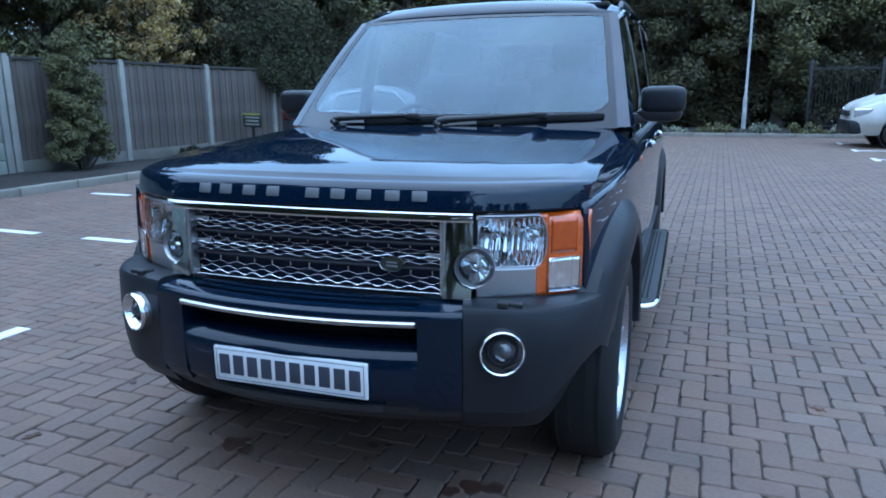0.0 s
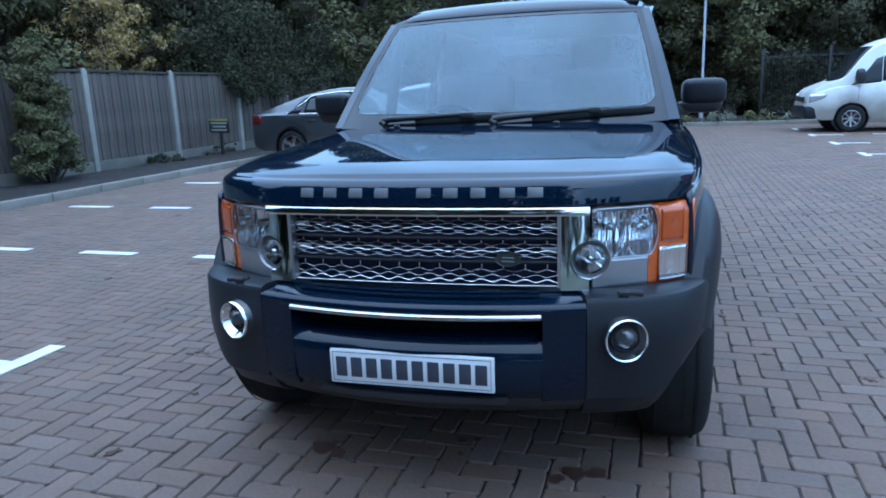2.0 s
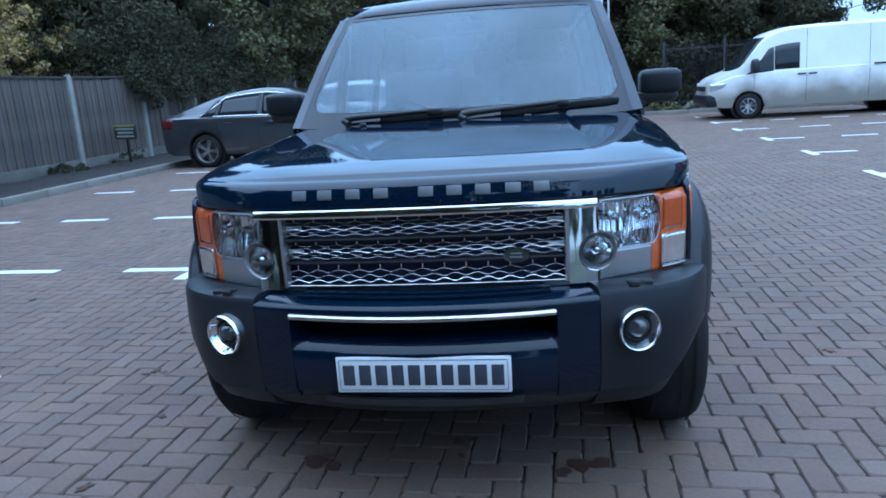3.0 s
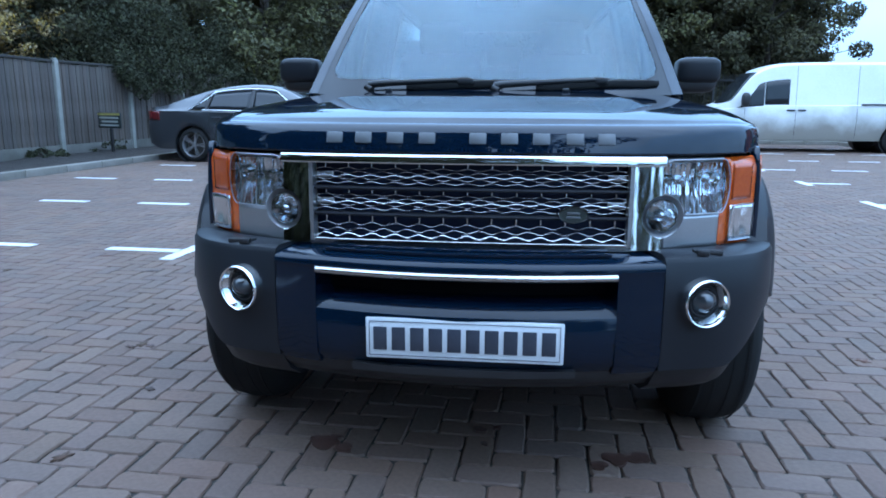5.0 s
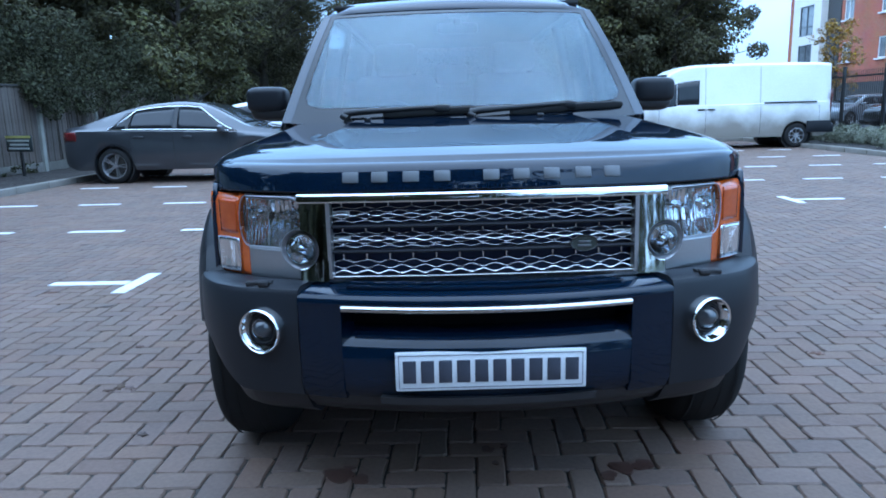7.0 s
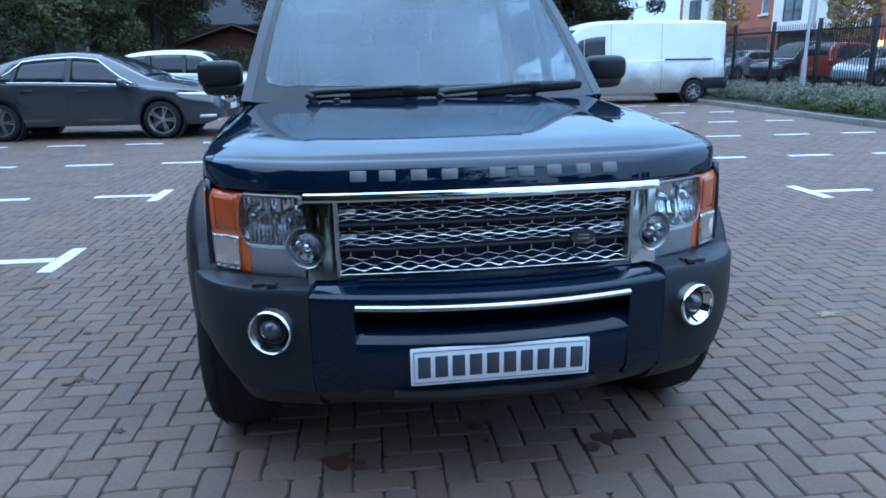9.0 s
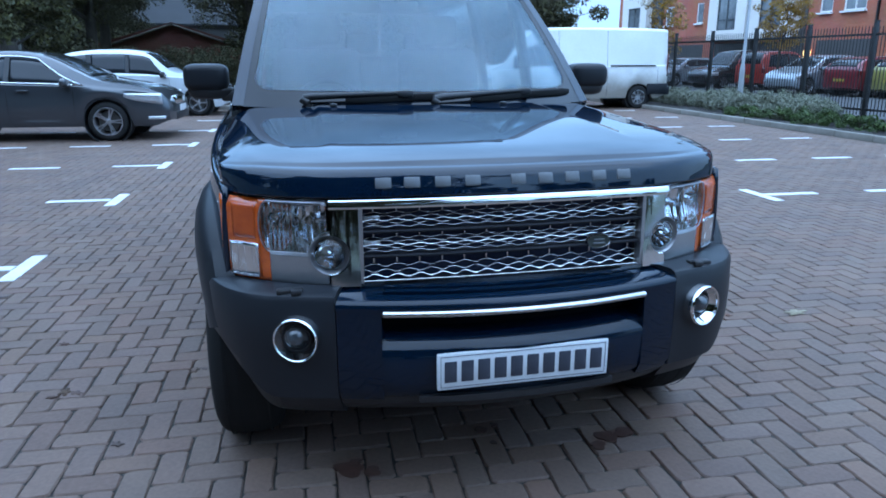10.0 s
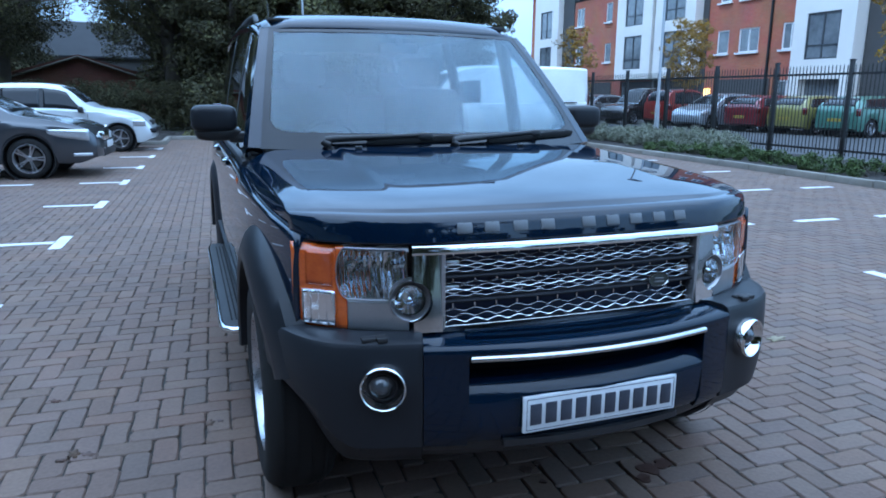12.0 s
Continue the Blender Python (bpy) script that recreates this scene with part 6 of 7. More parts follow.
hatch(20.9, 33.4, 195, SILVER, "silver hatchback parked beyond the railings", 1.45)
hatch(21.4, 29.6, 190, BLACK_PAINT, "black tall estate parked beyond the railings", 1.78, 4.6)
hatch(22.4, 27.6, 12, RED_PAINT, "bright red van-like car parked beyond the railings", 1.72, 4.1)
hatch(21.0, 23.5, 187, SILVER, "pale silver hatchback facing the railings", 1.52, 4.1)
hatch(21.9, 21.2, 6, MAROON, "dark red hatchback with its tail to the railings", 1.46, 4.2)
hatch(22.1, 19.25, 6, YELLOW, "olive yellow small car beyond the railings", 1.45, 3.9)
hatch(22.5, 17.3, 6, GREEN, "teal green hatchback beyond the railings", 1.45, 4.1)

# ---- buildings ----
def brick_material(name, c1, c2, mortar, scale=1.0):
    m = bpy.data.materials.new(name)
    m.use_nodes = True
    n, l = m.node_tree.nodes, m.node_tree.links
    b = n["Principled BSDF"]
    tc, sep, comb, br, ns, mx = (n.new("ShaderNodeTexCoord"), n.new("ShaderNodeSeparateXYZ"), n.new("ShaderNodeCombineXYZ"), n.new("ShaderNodeTexBrick"), n.new("ShaderNodeTexNoise"), n.new("ShaderNodeMix"))
    l.new(tc.outputs["Object"], sep.inputs[0])
    ad = n.new("ShaderNodeMath")
    l.new(sep.outputs["X"], ad.inputs[0])
    l.new(sep.outputs["Y"], ad.inputs[1])
    l.new(ad.outputs[0], comb.inputs["X"])
    l.new(sep.outputs["Z"], comb.inputs["Y"])
    l.new(comb.outputs[0], br.inputs["Vector"])
    br.inputs["Color1"].default_value, br.inputs["Color2"].default_value, br.inputs["Mortar"].default_value = (*c1, 1), (*c2, 1), (*mortar, 1)
    br.inputs["Scale"].default_value = scale
    br.inputs["Brick Width"].default_value, br.inputs["Row Height"].default_value, br.inputs["Mortar Size"].default_value = 0.225, 0.075, 0.008
    ns.inputs["Scale"].default_value, ns.inputs["Detail"].default_value = 0.8, 5
    l.new(tc.outputs["Object"], ns.inputs["Vector"])
    mx.data_type, mx.blend_type = "RGBA", "MULTIPLY"
    mx.inputs["Factor"].default_value = 0.5
    l.new(br.outputs["Color"], mx.inputs["A"])
    l.new(ns.outputs["Color"], mx.inputs["B"])
    hs = n.new("ShaderNodeHueSaturation")
    hs.inputs["Value"].default_value = 1.3
    l.new(mx.outputs["Result"], hs.inputs["Color"])
    l.new(hs.outputs["Color"], b.inputs["Base Color"])
    b.inputs["Roughness"].default_value = 0.9
    return m


RED_BRICK = brick_material("red_brick", (0.50, 0.135, 0.078), (0.42, 0.115, 0.066), (0.40, 0.18, 0.12))
DARK_BRICK = brick_material("dark_brick", (0.16, 0.050, 0.034), (0.12, 0.040, 0.028), (0.13, 0.075, 0.055))
STUCCO_WHITE = material("white_stucco", (0.86, 0.79, 0.72), 0.85, 0, (0.72, 0.66, 0.60), 0.5, 0.6, 30, 0.1)
ZINC = material("zinc_cladding", (0.085, 0.078, 0.074), 0.7, 0.1, (0.065, 0.06, 0.058), 0.6, 0.5, 20, 0.05)
SLATE = material("slate_roof", (0.028, 0.029, 0.032), 0.9, 0, (0.02, 0.021, 0.023), 1.2, 0.6, 20, 0.2)
FRAME_W = material("white_frame", (0.82, 0.78, 0.74), 0.4, 0, (0.7, 0.71, 0.72), 3)
FRAME_G = material("grey_frame", (0.055, 0.06, 0.068), 0.4, 0, (0.07, 0.075, 0.08), 3)
ROOM_GLASS = material("window_glass", (0.07, 0.08, 0.09), 0.06, 0, (0.30, 0.32, 0.33), 0.35, 0.6, 3, 0, 0.4, spec=0.9)
LIT = glow("lit_window", (1.0, 0.62, 0.22), 3.0)
TERRACOTTA = material("red_tile_roof", (0.16, 0.055, 0.04), 0.85, 0, (0.10, 0.04, 0.03), 1.0, 0.6, 25, 0.3)


def wall_with_holes(name, y0, y1, z0, z1, x, depth, holes, mat, parent, label=""):
    """A wall facing -x from y0 to y1, with openings (y0, y1, z0, z1) cut through."""
    ys = sorted({y0, y1, *[h[0] for h in holes], *[h[1] for h in holes]})
    zs = sorted({z0, z1, *[h[2] for h in holes], *[h[3] for h in holes]})
    bm = bmesh.new()
    for a, b in zip(ys, ys[1:]):
        for c, d in zip(zs, zs[1:]):
            my, mz = (a + b) / 2, (c + d) / 2
            if any(h[0] < my < h[1] and h[2] < mz < h[3] for h in holes):
                continue
            box(bm, (x + depth / 2, my, mz), (depth, b - a, d - c))
    bmesh.ops.remove_doubles(bm, verts=bm.verts, dist=1e-4)
    return part(name, bm, mat, parent, label, angle=0)


def window(parent, x, y0, y1, z0, z1, frame_mat, lights=2, sill=True, pane_mat=None, transom=0.0):
    w = new("window")
    w.parent = parent
    bm = bmesh.new()
    t = 0.07
    box(bm, (x + 0.08, (y0 + y1) / 2, z0 + t / 2), (0.08, y1 - y0, t))
    box(bm, (x + 0.08, (y0 + y1) / 2, z1 - t / 2), (0.08, y1 - y0, t))
    for i in range(lights + 1):
        yy = y0 + t / 2 + (y1 - y0 - t) * i / lights
        box(bm, (x + 0.08, yy, (z0 + z1) / 2), (0.08, t, z1 - z0 - 2 * t))
    if transom:
        box(bm, (x + 0.08, (y0 + y1) / 2, z0 + (z1 - z0) * transom), (0.07, y1 - y0 - 2 * t, t * 0.8))
    part("frame", bm, frame_mat, w, angle=0)
    boxes("glass_pane", [((x + 0.10, (y0 + y1) / 2, (z0 + z1) / 2), (0.02, y1 - y0 - t, z1 - z0 - t))], pane_mat or ROOM_GLASS, w)
    if sill:
        boxes("sill", [((x - 0.03, (y0 + y1) / 2, z0 - 0.05), (0.26, y1 - y0 + 0.16, 0.09))], FRAME_W, w)
    return w


def apartment_block():
    b = thing("apartment_block", "red-brick apartment block with white stucco bays and dark windows", "building")
    X = 27.5
    storeys = (0.0, 2.75, 5.5, 8.25)
    # brick stretches and their windows
    brick = [(14.0, 20.2), (25.55, 32.3), (40.8, 47.3), (53.0, 54.4)]
    wins = {1: [(25.75, 26.85, 1.3), (28.4, 29.85, 1.25), (30.6, 31.5, 1.25)], 2: [(42.2, 43.0, 1.3), (45.9, 47.0, 1.3)], 0: [], 3: []}
    for k, (a, c) in enumerate(brick):
        holes = []
        for s in storeys[:4 if k != 2 else 3]:
            for y0, y1, h in wins[k]:
                zb = s + (1.0 if s else 0.95)
                holes.append((y0, y1, zb, zb + h))
        top = (11.0, 11.0, 8.3, 9.4)[k]
        wall_with_holes("brick_wall", a, c, 0, top, X, 0.35, holes, RED_BRICK, b, "red brick wall")
        for h in holes:
            window(b, X, *h, FRAME_W, 2 if h[1] - h[0] > 1 else 1)
    # projecting white bays with tall grey windows
    bays = [(22.1, 25.5, 0.7), (32.8, 36.5, 0.6), (36.85, 40.7, 0.6), (49.0, 52.9, 0.5)]
    for y0, y1, out in bays:
        m = (y0 + y1) / 2
        hw = min(0.95, (y1 - y0) * 0.27)
        levels = storeys[1:] if y0 < 45 else storeys[1:3]
        over = 30 < y0 < 40
        holes = [(m - hw, m + hw, s + 0.4, s + 2.5) for s in levels]
        if not over:
            holes.append((y0 + 0.5, y1 - 0.6, 0.05, 2.25))
        wall_with_holes("stucco_bay", y0, y1, 2.5 if over else 0, 11.0 if y0 < 45 else 9.6, X - out, out + 0.2, holes, STUCCO_WHITE, b, "white stucco bay")
        for h in holes[:len(levels)]:
            window(b, X - out, *h, FRAME_G, 2, False, transom=0.30)
        boxes("entrance_recess", [((X - out + 0.6, (y0 + y1) / 2, 1.15), (0.1, y1 - y0 - 1.1, 2.2))], ROOM_GLASS, b)
    for panel in [((X + 0.1, 21.15, 5.5), (0.3, 1.8, 11.0)), ((X - 0.1, 36.68, 5.5), (0.5, 0.30, 11.0)), ((X + 0.1, 32.55, 5.5), (0.3, 0.45, 11.0)), ((X + 0.1, 48.15, 4.6), (0.3, 1.6, 9.2))]:
        boxes("recess_panel", [panel], ZINC, b, "dark cladding strip between bays")
    boxes("downpipe", [((X - 0.06, 27.6, 5.5), (0.1, 0.1, 11.0))], IRON, b)
    boxes("roof_slab", [((X + 5.0, 27.5, 11.15), (10.6, 28.5, 0.3)), ((X + 5.0, 51.0, 9.6), (10.6, 7.4, 0.3))], ZINC, b)
    # slate mansard over the lower link
    v, f = grid(2, 2, lambda u, t: (X + 2.2 * t, 40.8 + 6.5 * u, 8.3 + 2.8 * t))
    mesh_object("slate_roof", v, f, SLATE, b, "grey slate slope", 0, 0.15)
    window(b, X - 0.1, 45.0, 46.4, 8.6, 9.8, FRAME_W, 2, True)
    boxes("dormer_cheek", [((X + 0.6, 45.7, 9.3), (1.2, 1.9, 1.7))], ZINC, b)
    # building mass behind, side and rear walls
    boxes("rear_mass", [((X + 5.4, 28.0, 5.5), (9.8, 27.8, 10.9)), ((X + 5.4, 44.6, 4.1), (9.8, 6.3, 8.2)), ((X + 5.4, 51.0, 4.7), (9.8, 7.0, 9.4))], RED_BRICK, b)
    # lit ground-floor doorway
    boxes("lit_doorway", [((X - 0.02, 32.0, 0.98), (0.06, 0.5, 1.75))], LIT, b, "warm lit doorway")
    for yy, ww in ((29.4, 4.0), (36.7, 7.6), (44.6, 5.4)):
        boxes("garage_opening", [((X - 0.02, yy, 1.2), (0.06, ww, 2.3))], ZINC, b)
    return b


apartment_block()


def gable_house(x, y, turn, w, d, eave, ridge, roof_mat, wall_mat, label):
    """A house with a pitched roof; ridge along its own x."""
    h = thing("house", label, "house", pose(x, y, 0, 0, 0, turn))
    verts = [(-w / 2, -d / 2, 0), (w / 2, -d / 2, 0), (w / 2, d / 2, 0), (-w / 2, d / 2, 0), (-w / 2, -d / 2, eave), (w / 2, -d / 2, eave), (w / 2, d / 2, eave), (-w / 2, d / 2, eave), (-w / 2, 0, ridge), (w / 2, 0, ridge)]
    faces = [(0, 1, 5, 4), (2, 3, 7, 6), (1, 2, 6, 9, 5), (3, 0, 4, 8, 7), (3, 2, 1, 0)]
    mesh_object("wall", verts, faces, wall_mat, h, angle=0)
    for sy in (-1, 1):
        o = 0.35
        k = (ridge - eave) / (d / 2)
        a = [(-w / 2 - o, sy * (d / 2 + o), eave - o * k), (w / 2 + o, sy * (d / 2 + o), eave - o * k), (w / 2 + o, 0, ridge + 0.02), (-w / 2 - o, 0, ridge + 0.02)]
        v = a + [(p[0], p[1], p[2] + 0.14) for p in a]
        mesh_object("roof", v, [(0, 1, 2, 3), (7, 6, 5, 4), (0, 4, 5, 1), (1, 5, 6, 2), (2, 6, 7, 3), (3, 7, 4, 0)], roof_mat, h, angle=0)
    for sx in (-1, 1):
        for sy in (-1, 1):
            p = [(sx * (w / 2 + 0.36), sy * (d / 2 + 0.35), eave - 0.3), (sx * (w / 2 + 0.36), 0, ridge + 0.05)]
            mesh_object("barge_board", *tube(p, 0.06, 4), KERB if wall_mat is DARK_BRICK else ZINC, h)
    for xx in (-w * 0.25, w * 0.22):
        boxes("window", [((xx, -d / 2 - 0.02, eave * 0.62), (1.1, 0.06, 1.1))], ROOM_GLASS, h)
    return h


gable_house(-6.6, 48.5, 90, 8.0, 9.0, 2.05, 3.35, TERRACOTTA, DARK_BRICK, "low red-brick gabled house with grey verges beyond the hedge")
gable_house(-10.5, 63, 12, 13, 8.0, 4.2, 6.8, SLATE, ZINC, "dark slate-roofed house behind the trees")


# ---- trees, shrubs and climbers ----
def leaf_cloud(name, centers, radii, count, size, seed, mat, parent=None, label="", flat=0.75, hang=0.0):
    """Leaves in clumps: small bent four-sided blades scattered round many centres."""
    rng = np.random.default_rng(seed)
    centers, radii = np.asarray(centers, float), np.asarray(radii, float)
    which = rng.integers(0, len(centers), count)
    d = rng.normal(size=(count, 3))
    d /= np.linalg.norm(d, axis=1, keepdims=True)
    r = radii[which] * (0.55 + 0.45 * rng.random(count) ** 0.6)[:, None] if radii.ndim == 2 else (radii[which] * (0.35 + 0.65 * rng.random(count) ** 0.5))[:, None]
    p = centers[which] + d * r * np.array([1, 1, flat])
    p[:, 2] -= hang * rng.random(count)
    a = rng.normal(size=(count, 3))
    a /= np.linalg.norm(a, axis=1, keepdims=True)
    nrm = d + 0.9 * rng.normal(size=(count, 3)) + np.array([0, 0, 0.5])
    nrm /= np.linalg.norm(nrm, axis=1, keepdims=True)
    u = np.cross(nrm, a)
    u /= np.linalg.norm(u, axis=1, keepdims=True)
    w = np.cross(nrm, u)
    s = (size * (0.6 + 0.8 * rng.random(count)))[:, None]
    v = np.stack([p - u * s, p - w * s * 0.45, p + u * s + nrm * s * 0.25, p + w * s * 0.45], 1).reshape(-1, 3)
    me = bpy.data.meshes.new(name)
    me.vertices.add(len(v))
    me.vertices.foreach_set("co", v.ravel())
    me.loops.add(4 * count)
    me.loops.foreach_set("vertex_index", np.arange(4 * count))
    me.polygons.add(count)
    me.polygons.foreach_set("loop_start", np.arange(count) * 4)
    me.update(calc_edges=True)
    me.materials.append(mat)
    ob = new(name, me)
    if parent is not None:
        ob.parent = parent
    if label:
        ob["label"] = label
    return ob


def tree(kind_label, high, spread, seed, mat, leaves=9000, leaf=0.10, low=0.15, trunk=0.18, at=None, conifer=False):
    rng = random.Random(seed)
    t = thing("tree", kind_label, "tree", at or Matrix(), "trees round the car park")
    pieces = []
    pts, z = [], 0.0
    x = y = 0.0
    for i in range(9):
        pts.append((x, y, high * 0.92 * i / 8))
        x += rng.uniform(-0.12, 0.12)
        y += rng.uniform(-0.12, 0.12)
    pieces.append(tube(pts, [trunk * (1 - 0.1 * i) * (1.35 if i == 0 else 1) for i in range(9)], 9))
    centers, radii = [], []
    n = 26
    for i in range(n):
        f = (i + 0.5) / n
        z = high * (low + (0.97 - low) * f)
        reach = spread * (0.35 + 0.75 * (1 - f)) if conifer else spread * (0.45 + 0.75 * math.sin(math.pi * (0.15 + 0.8 * f)))
        reach *= rng.uniform(0.6, 1.15)
        w = i * 2.4 + rng.uniform(-0.5, 0.5)
        k = min(8, int(f * 8))
        base = Vector(pts[k])
        base.z = z - 0.15 * reach
        droop = -0.15 * reach if conifer else 0.28 * reach
        tip = Vector((base.x + reach * math.cos(w), base.y + reach * math.sin(w), z + droop))
        mid = (base + tip) / 2 + Vector((0, 0, 0.1 * reach))
        pieces.append(tube([base, mid, tip], [trunk * 0.34, trunk * 0.2, 0.012], 5))
        for q in range(5):
            c = base.lerp(tip, 0.3 + 0.7 * (q + rng.random()) / 5)
            o = Vector((rng.uniform(-1, 1), rng.uniform(-1, 1), rng.uniform(-0.6, 0.8))) * spread * 0.22
            centers.append(tuple(c + o))
            radii.append(spread * rng.uniform(0.13, 0.30))
    mesh_object("trunk", *joined(pieces), BARK, t, "", 60)
    leaf_cloud("crown", centers, radii, leaves, leaf, seed, mat, t, flat=0.8)
    return t


HOLLY = tree("dense dark evergreen tree", 8.0, 2.5, 11, LEAF_DARK, 42000, 0.075, 0.05)
FIR = tree("tall dark conifer with drooping branches", 10.5, 2.9, 12, LEAF_DARK, 42000, 0.085, 0.10, 0.24, conifer=True)
SYCA = tree("broad green tree turning brown", 8.5, 2.8, 13, LEAF_MID, 40000, 0.08, 0.16)
PINE = tree("tall pine with a bare trunk and dark overhanging crown", 10.5, 3.6, 17, LEAF_DARK, 42000, 0.065, 0.33, 0.34)
GOLD = tree("small maple with pale golden autumn leaves", 5.2, 1.3, 14, LEAF_GOLD, 8500, 0.055, 0.35, 0.09)
BRONZE = tree("street tree with golden-brown autumn leaves", 6.2, 1.3, 15, LEAF_BRONZE, 12000, 0.055, 0.38, 0.09)
THIN = tree("thin young tree with sparse green-brown leaves", 6.5, 1.3, 16, LEAF_BRONZE, 2600, 0.09, 0.34, 0.08)


def plant_out():
    rng = random.Random(21)
    first = {id(t): True for t in (HOLLY, FIR, SYCA, PINE, GOLD, BRONZE, THIN)}

    def put(src, x, y, s=1.0):
        m = pose(x, y, -0.02, 0, 0, rng.uniform(0, 360)) @ Matrix.Diagonal((s, s, s * rng.uniform(0.92, 1.08), 1))
        if first[id(src)]:
            first[id(src)] = False
            src.matrix_basis = m
            return
        c = copy_thing(src, pose(0, 0, 0))
        c.matrix_basis = m
    # behind the timber fence
    row = [(-13.2, 0.5, HOLLY), (-12.8, 4.0, SYCA), (-13.5, 6.6, HOLLY), (-12.7, 9.0, SYCA), (-12.9, 14.2, HOLLY), (-12.6, 16.8, HOLLY), (-12.3, 19.2, FIR), (-13.6, 11.8, SYCA)]
    row += [(-15.5, 2.5, FIR), (-20.0, -4.0, FIR), (-15.4, 17.5, SYCA), (-15.0, 21.5, HOLLY), (-21, -1.5, FIR), (-19, 17, FIR)]
    # far end
    row += [(-11.5, 22.5, HOLLY), (-9.6, 24.0, SYCA), (-10.5, 28.0, FIR), (-13, 31, FIR), (-1.75, 31.5, PINE), (-8.6, 33.5, PINE), (-10.5, 43.5, PINE), (-12.8, 39.0, PINE), (-2.6, 43.0, PINE), (-12.5, 56.0, FIR)]
    row += [(0.6, 27.2, HOLLY), (2.2, 29.8, FIR), (3.9, 27.0, SYCA), (5.4, 29.4, HOLLY), (7.2, 27.4, HOLLY), (8.4, 30.0, FIR), (9.7, 28.2, HOLLY), (10.4, 31.5, SYCA), (-0.2, 33.5, PINE)]
    row += [(12.0, 34.5, HOLLY), (13.2, 37.5, FIR), (8, 34, FIR), (4, 34, HOLLY), (0.5, 36, FIR)]
    row += [(-1, 56, FIR), (-15, 54, FIR), (-17, 44, SYCA), (0.5, 48, HOLLY), (3.0, 42, FIR), (-20, 36, FIR), (-17, 27, FIR)]
    for x, y, src in row:
        put(src, x + rng.uniform(-0.4, 0.4), y + rng.uniform(-0.4, 0.4), rng.uniform(0.85, 1.12))
    put(GOLD, -11.2, 12.3, 0.74)
    put(GOLD, -12.4, 14.6, 0.8)
    put(BRONZE, 20.2, 24.9, 0.74)
    put(BRONZE, 19.5, 13.6, 0.9)
    put(THIN, 20.3, 34.5, 0.78)
    # behind the camera: a tree belt closes the place
    for i in range(16):
        put((HOLLY, SYCA, FIR)[i % 3], -34 + 4.4 * i, -30 - rng.uniform(0, 5), rng.uniform(0.8, 1.1))
    for i in range(6):
        put((FIR, SYCA, HOLLY)[i % 3], -13.0 + 2.5 * i, -11.5 - rng.uniform(0, 1.5), rng.uniform(1.3, 1.5))
    for i in range(5):
        put((HOLLY, SYCA)[i % 2], -13.5, -4.0 - 4.0 * i, rng.uniform(0.8, 1.0))


plant_out()


def shrub(name, label, x, y, z, rx, ry, rz, count, leaf, seed, mat, category="shrub", group="", clumps=26, base=0.0):
    rng = random.Random(seed)
    s = thing(name, label, category, pose(x, y, z), group)
    centers, radii, pieces = [], [], []
    for i in range(clumps):
        w, r = rng.uniform(0, 6.283), math.sqrt(rng.random())
        h = rng.uniform(0.12, 1.0)
        c = (rx * r * math.cos(w) * (1.1 - 0.35 * h), ry * r * math.sin(w) * (1.1 - 0.35 * h), base + rz * h * (1 - 0.35 * r))
        centers.append(c)
        radii.append(min(rx, ry, rz) * rng.uniform(0.22, 0.42))
        if i % 3 == 0:
            pieces.append(tube([(c[0] * 0.15, c[1] * 0.15, -0.05), (c[0] * 0.6, c[1] * 0.6, c[2] * 0.55), c], [0.016, 0.01, 0.004], 4))
    mesh_object("woody_base", *joined(pieces), BARK, s)
    leaf_cloud("foliage", centers, radii, count, leaf, seed, mat, s)
    return s


# climbers and bushes along the timber fence
shrub("fence_bush", "tall loose green bush growing against the fence", -9.0, 7.9, 0.05, 0.40, 0.50, 2.75, 40000, 0.026, 31, LEAF_MID, "bush", clumps=200)
shrub("fence_bush", "low straggly weeds in the soil bed", -9.2, 11.3, 0.05, 0.25, 0.7, 0.22, 700, 0.03, 33, LEAF_IVY, "bush")
shrub("fence_bush", "low straggly weeds in the soil bed", -9.25, 13.6, 0.05, 0.25, 0.8, 0.25, 700, 0.03, 34, LEAF_IVY, "bush")


def ivy():
    rng = random.Random(41)
    base = thing("ivy", "thick dark ivy spilling over the end of the fence", "climbing plant")
    centers, radii = [], []
    for i in range(150):
        v = rng.uniform(13.5, 20.8)
        drop = 0.5 + 0.9 * abs(math.sin(v * 2.1)) * (1 if v > 14.4 else 0.5)
        if v > 15.4:
            drop = 2.0
        z = 2.35 - rng.random() * drop
        p = park(FENCE_X + rng.uniform(0.05, 0.32), v)
        centers.append((p.x, p.y, z))
        radii.append(rng.uniform(0.14, 0.30))
    for i in range(140):
        v = rng.uniform(12.8, 21.5)
        p = park(FENCE_X - rng.uniform(0, 0.9), v)
        centers.append((p.x, p.y, rng.uniform(2.0, 3.6)))
        radii.append(rng.uniform(0.2, 0.5))
    leaf_cloud("foliage", centers, radii, 30000, 0.042, 41, LEAF_IVY, base, flat=1.0)
    pieces = []
    for i in range(14):
        v = rng.uniform(14.4, 19)
        a = park(FENCE_X + 0.05, v, 0.3)
        b = park(FENCE_X + 0.06, v + rng.uniform(-0.4, 0.4), 1.4)
        c = park(FENCE_X + 0.04, v + rng.uniform(-0.6, 0.6), 2.2)
        pieces.append(tube([a, b, c], [0.016, 0.012, 0.008], 5))
    mesh_object("woody_base", *joined(pieces), BARK, base)


ivy()

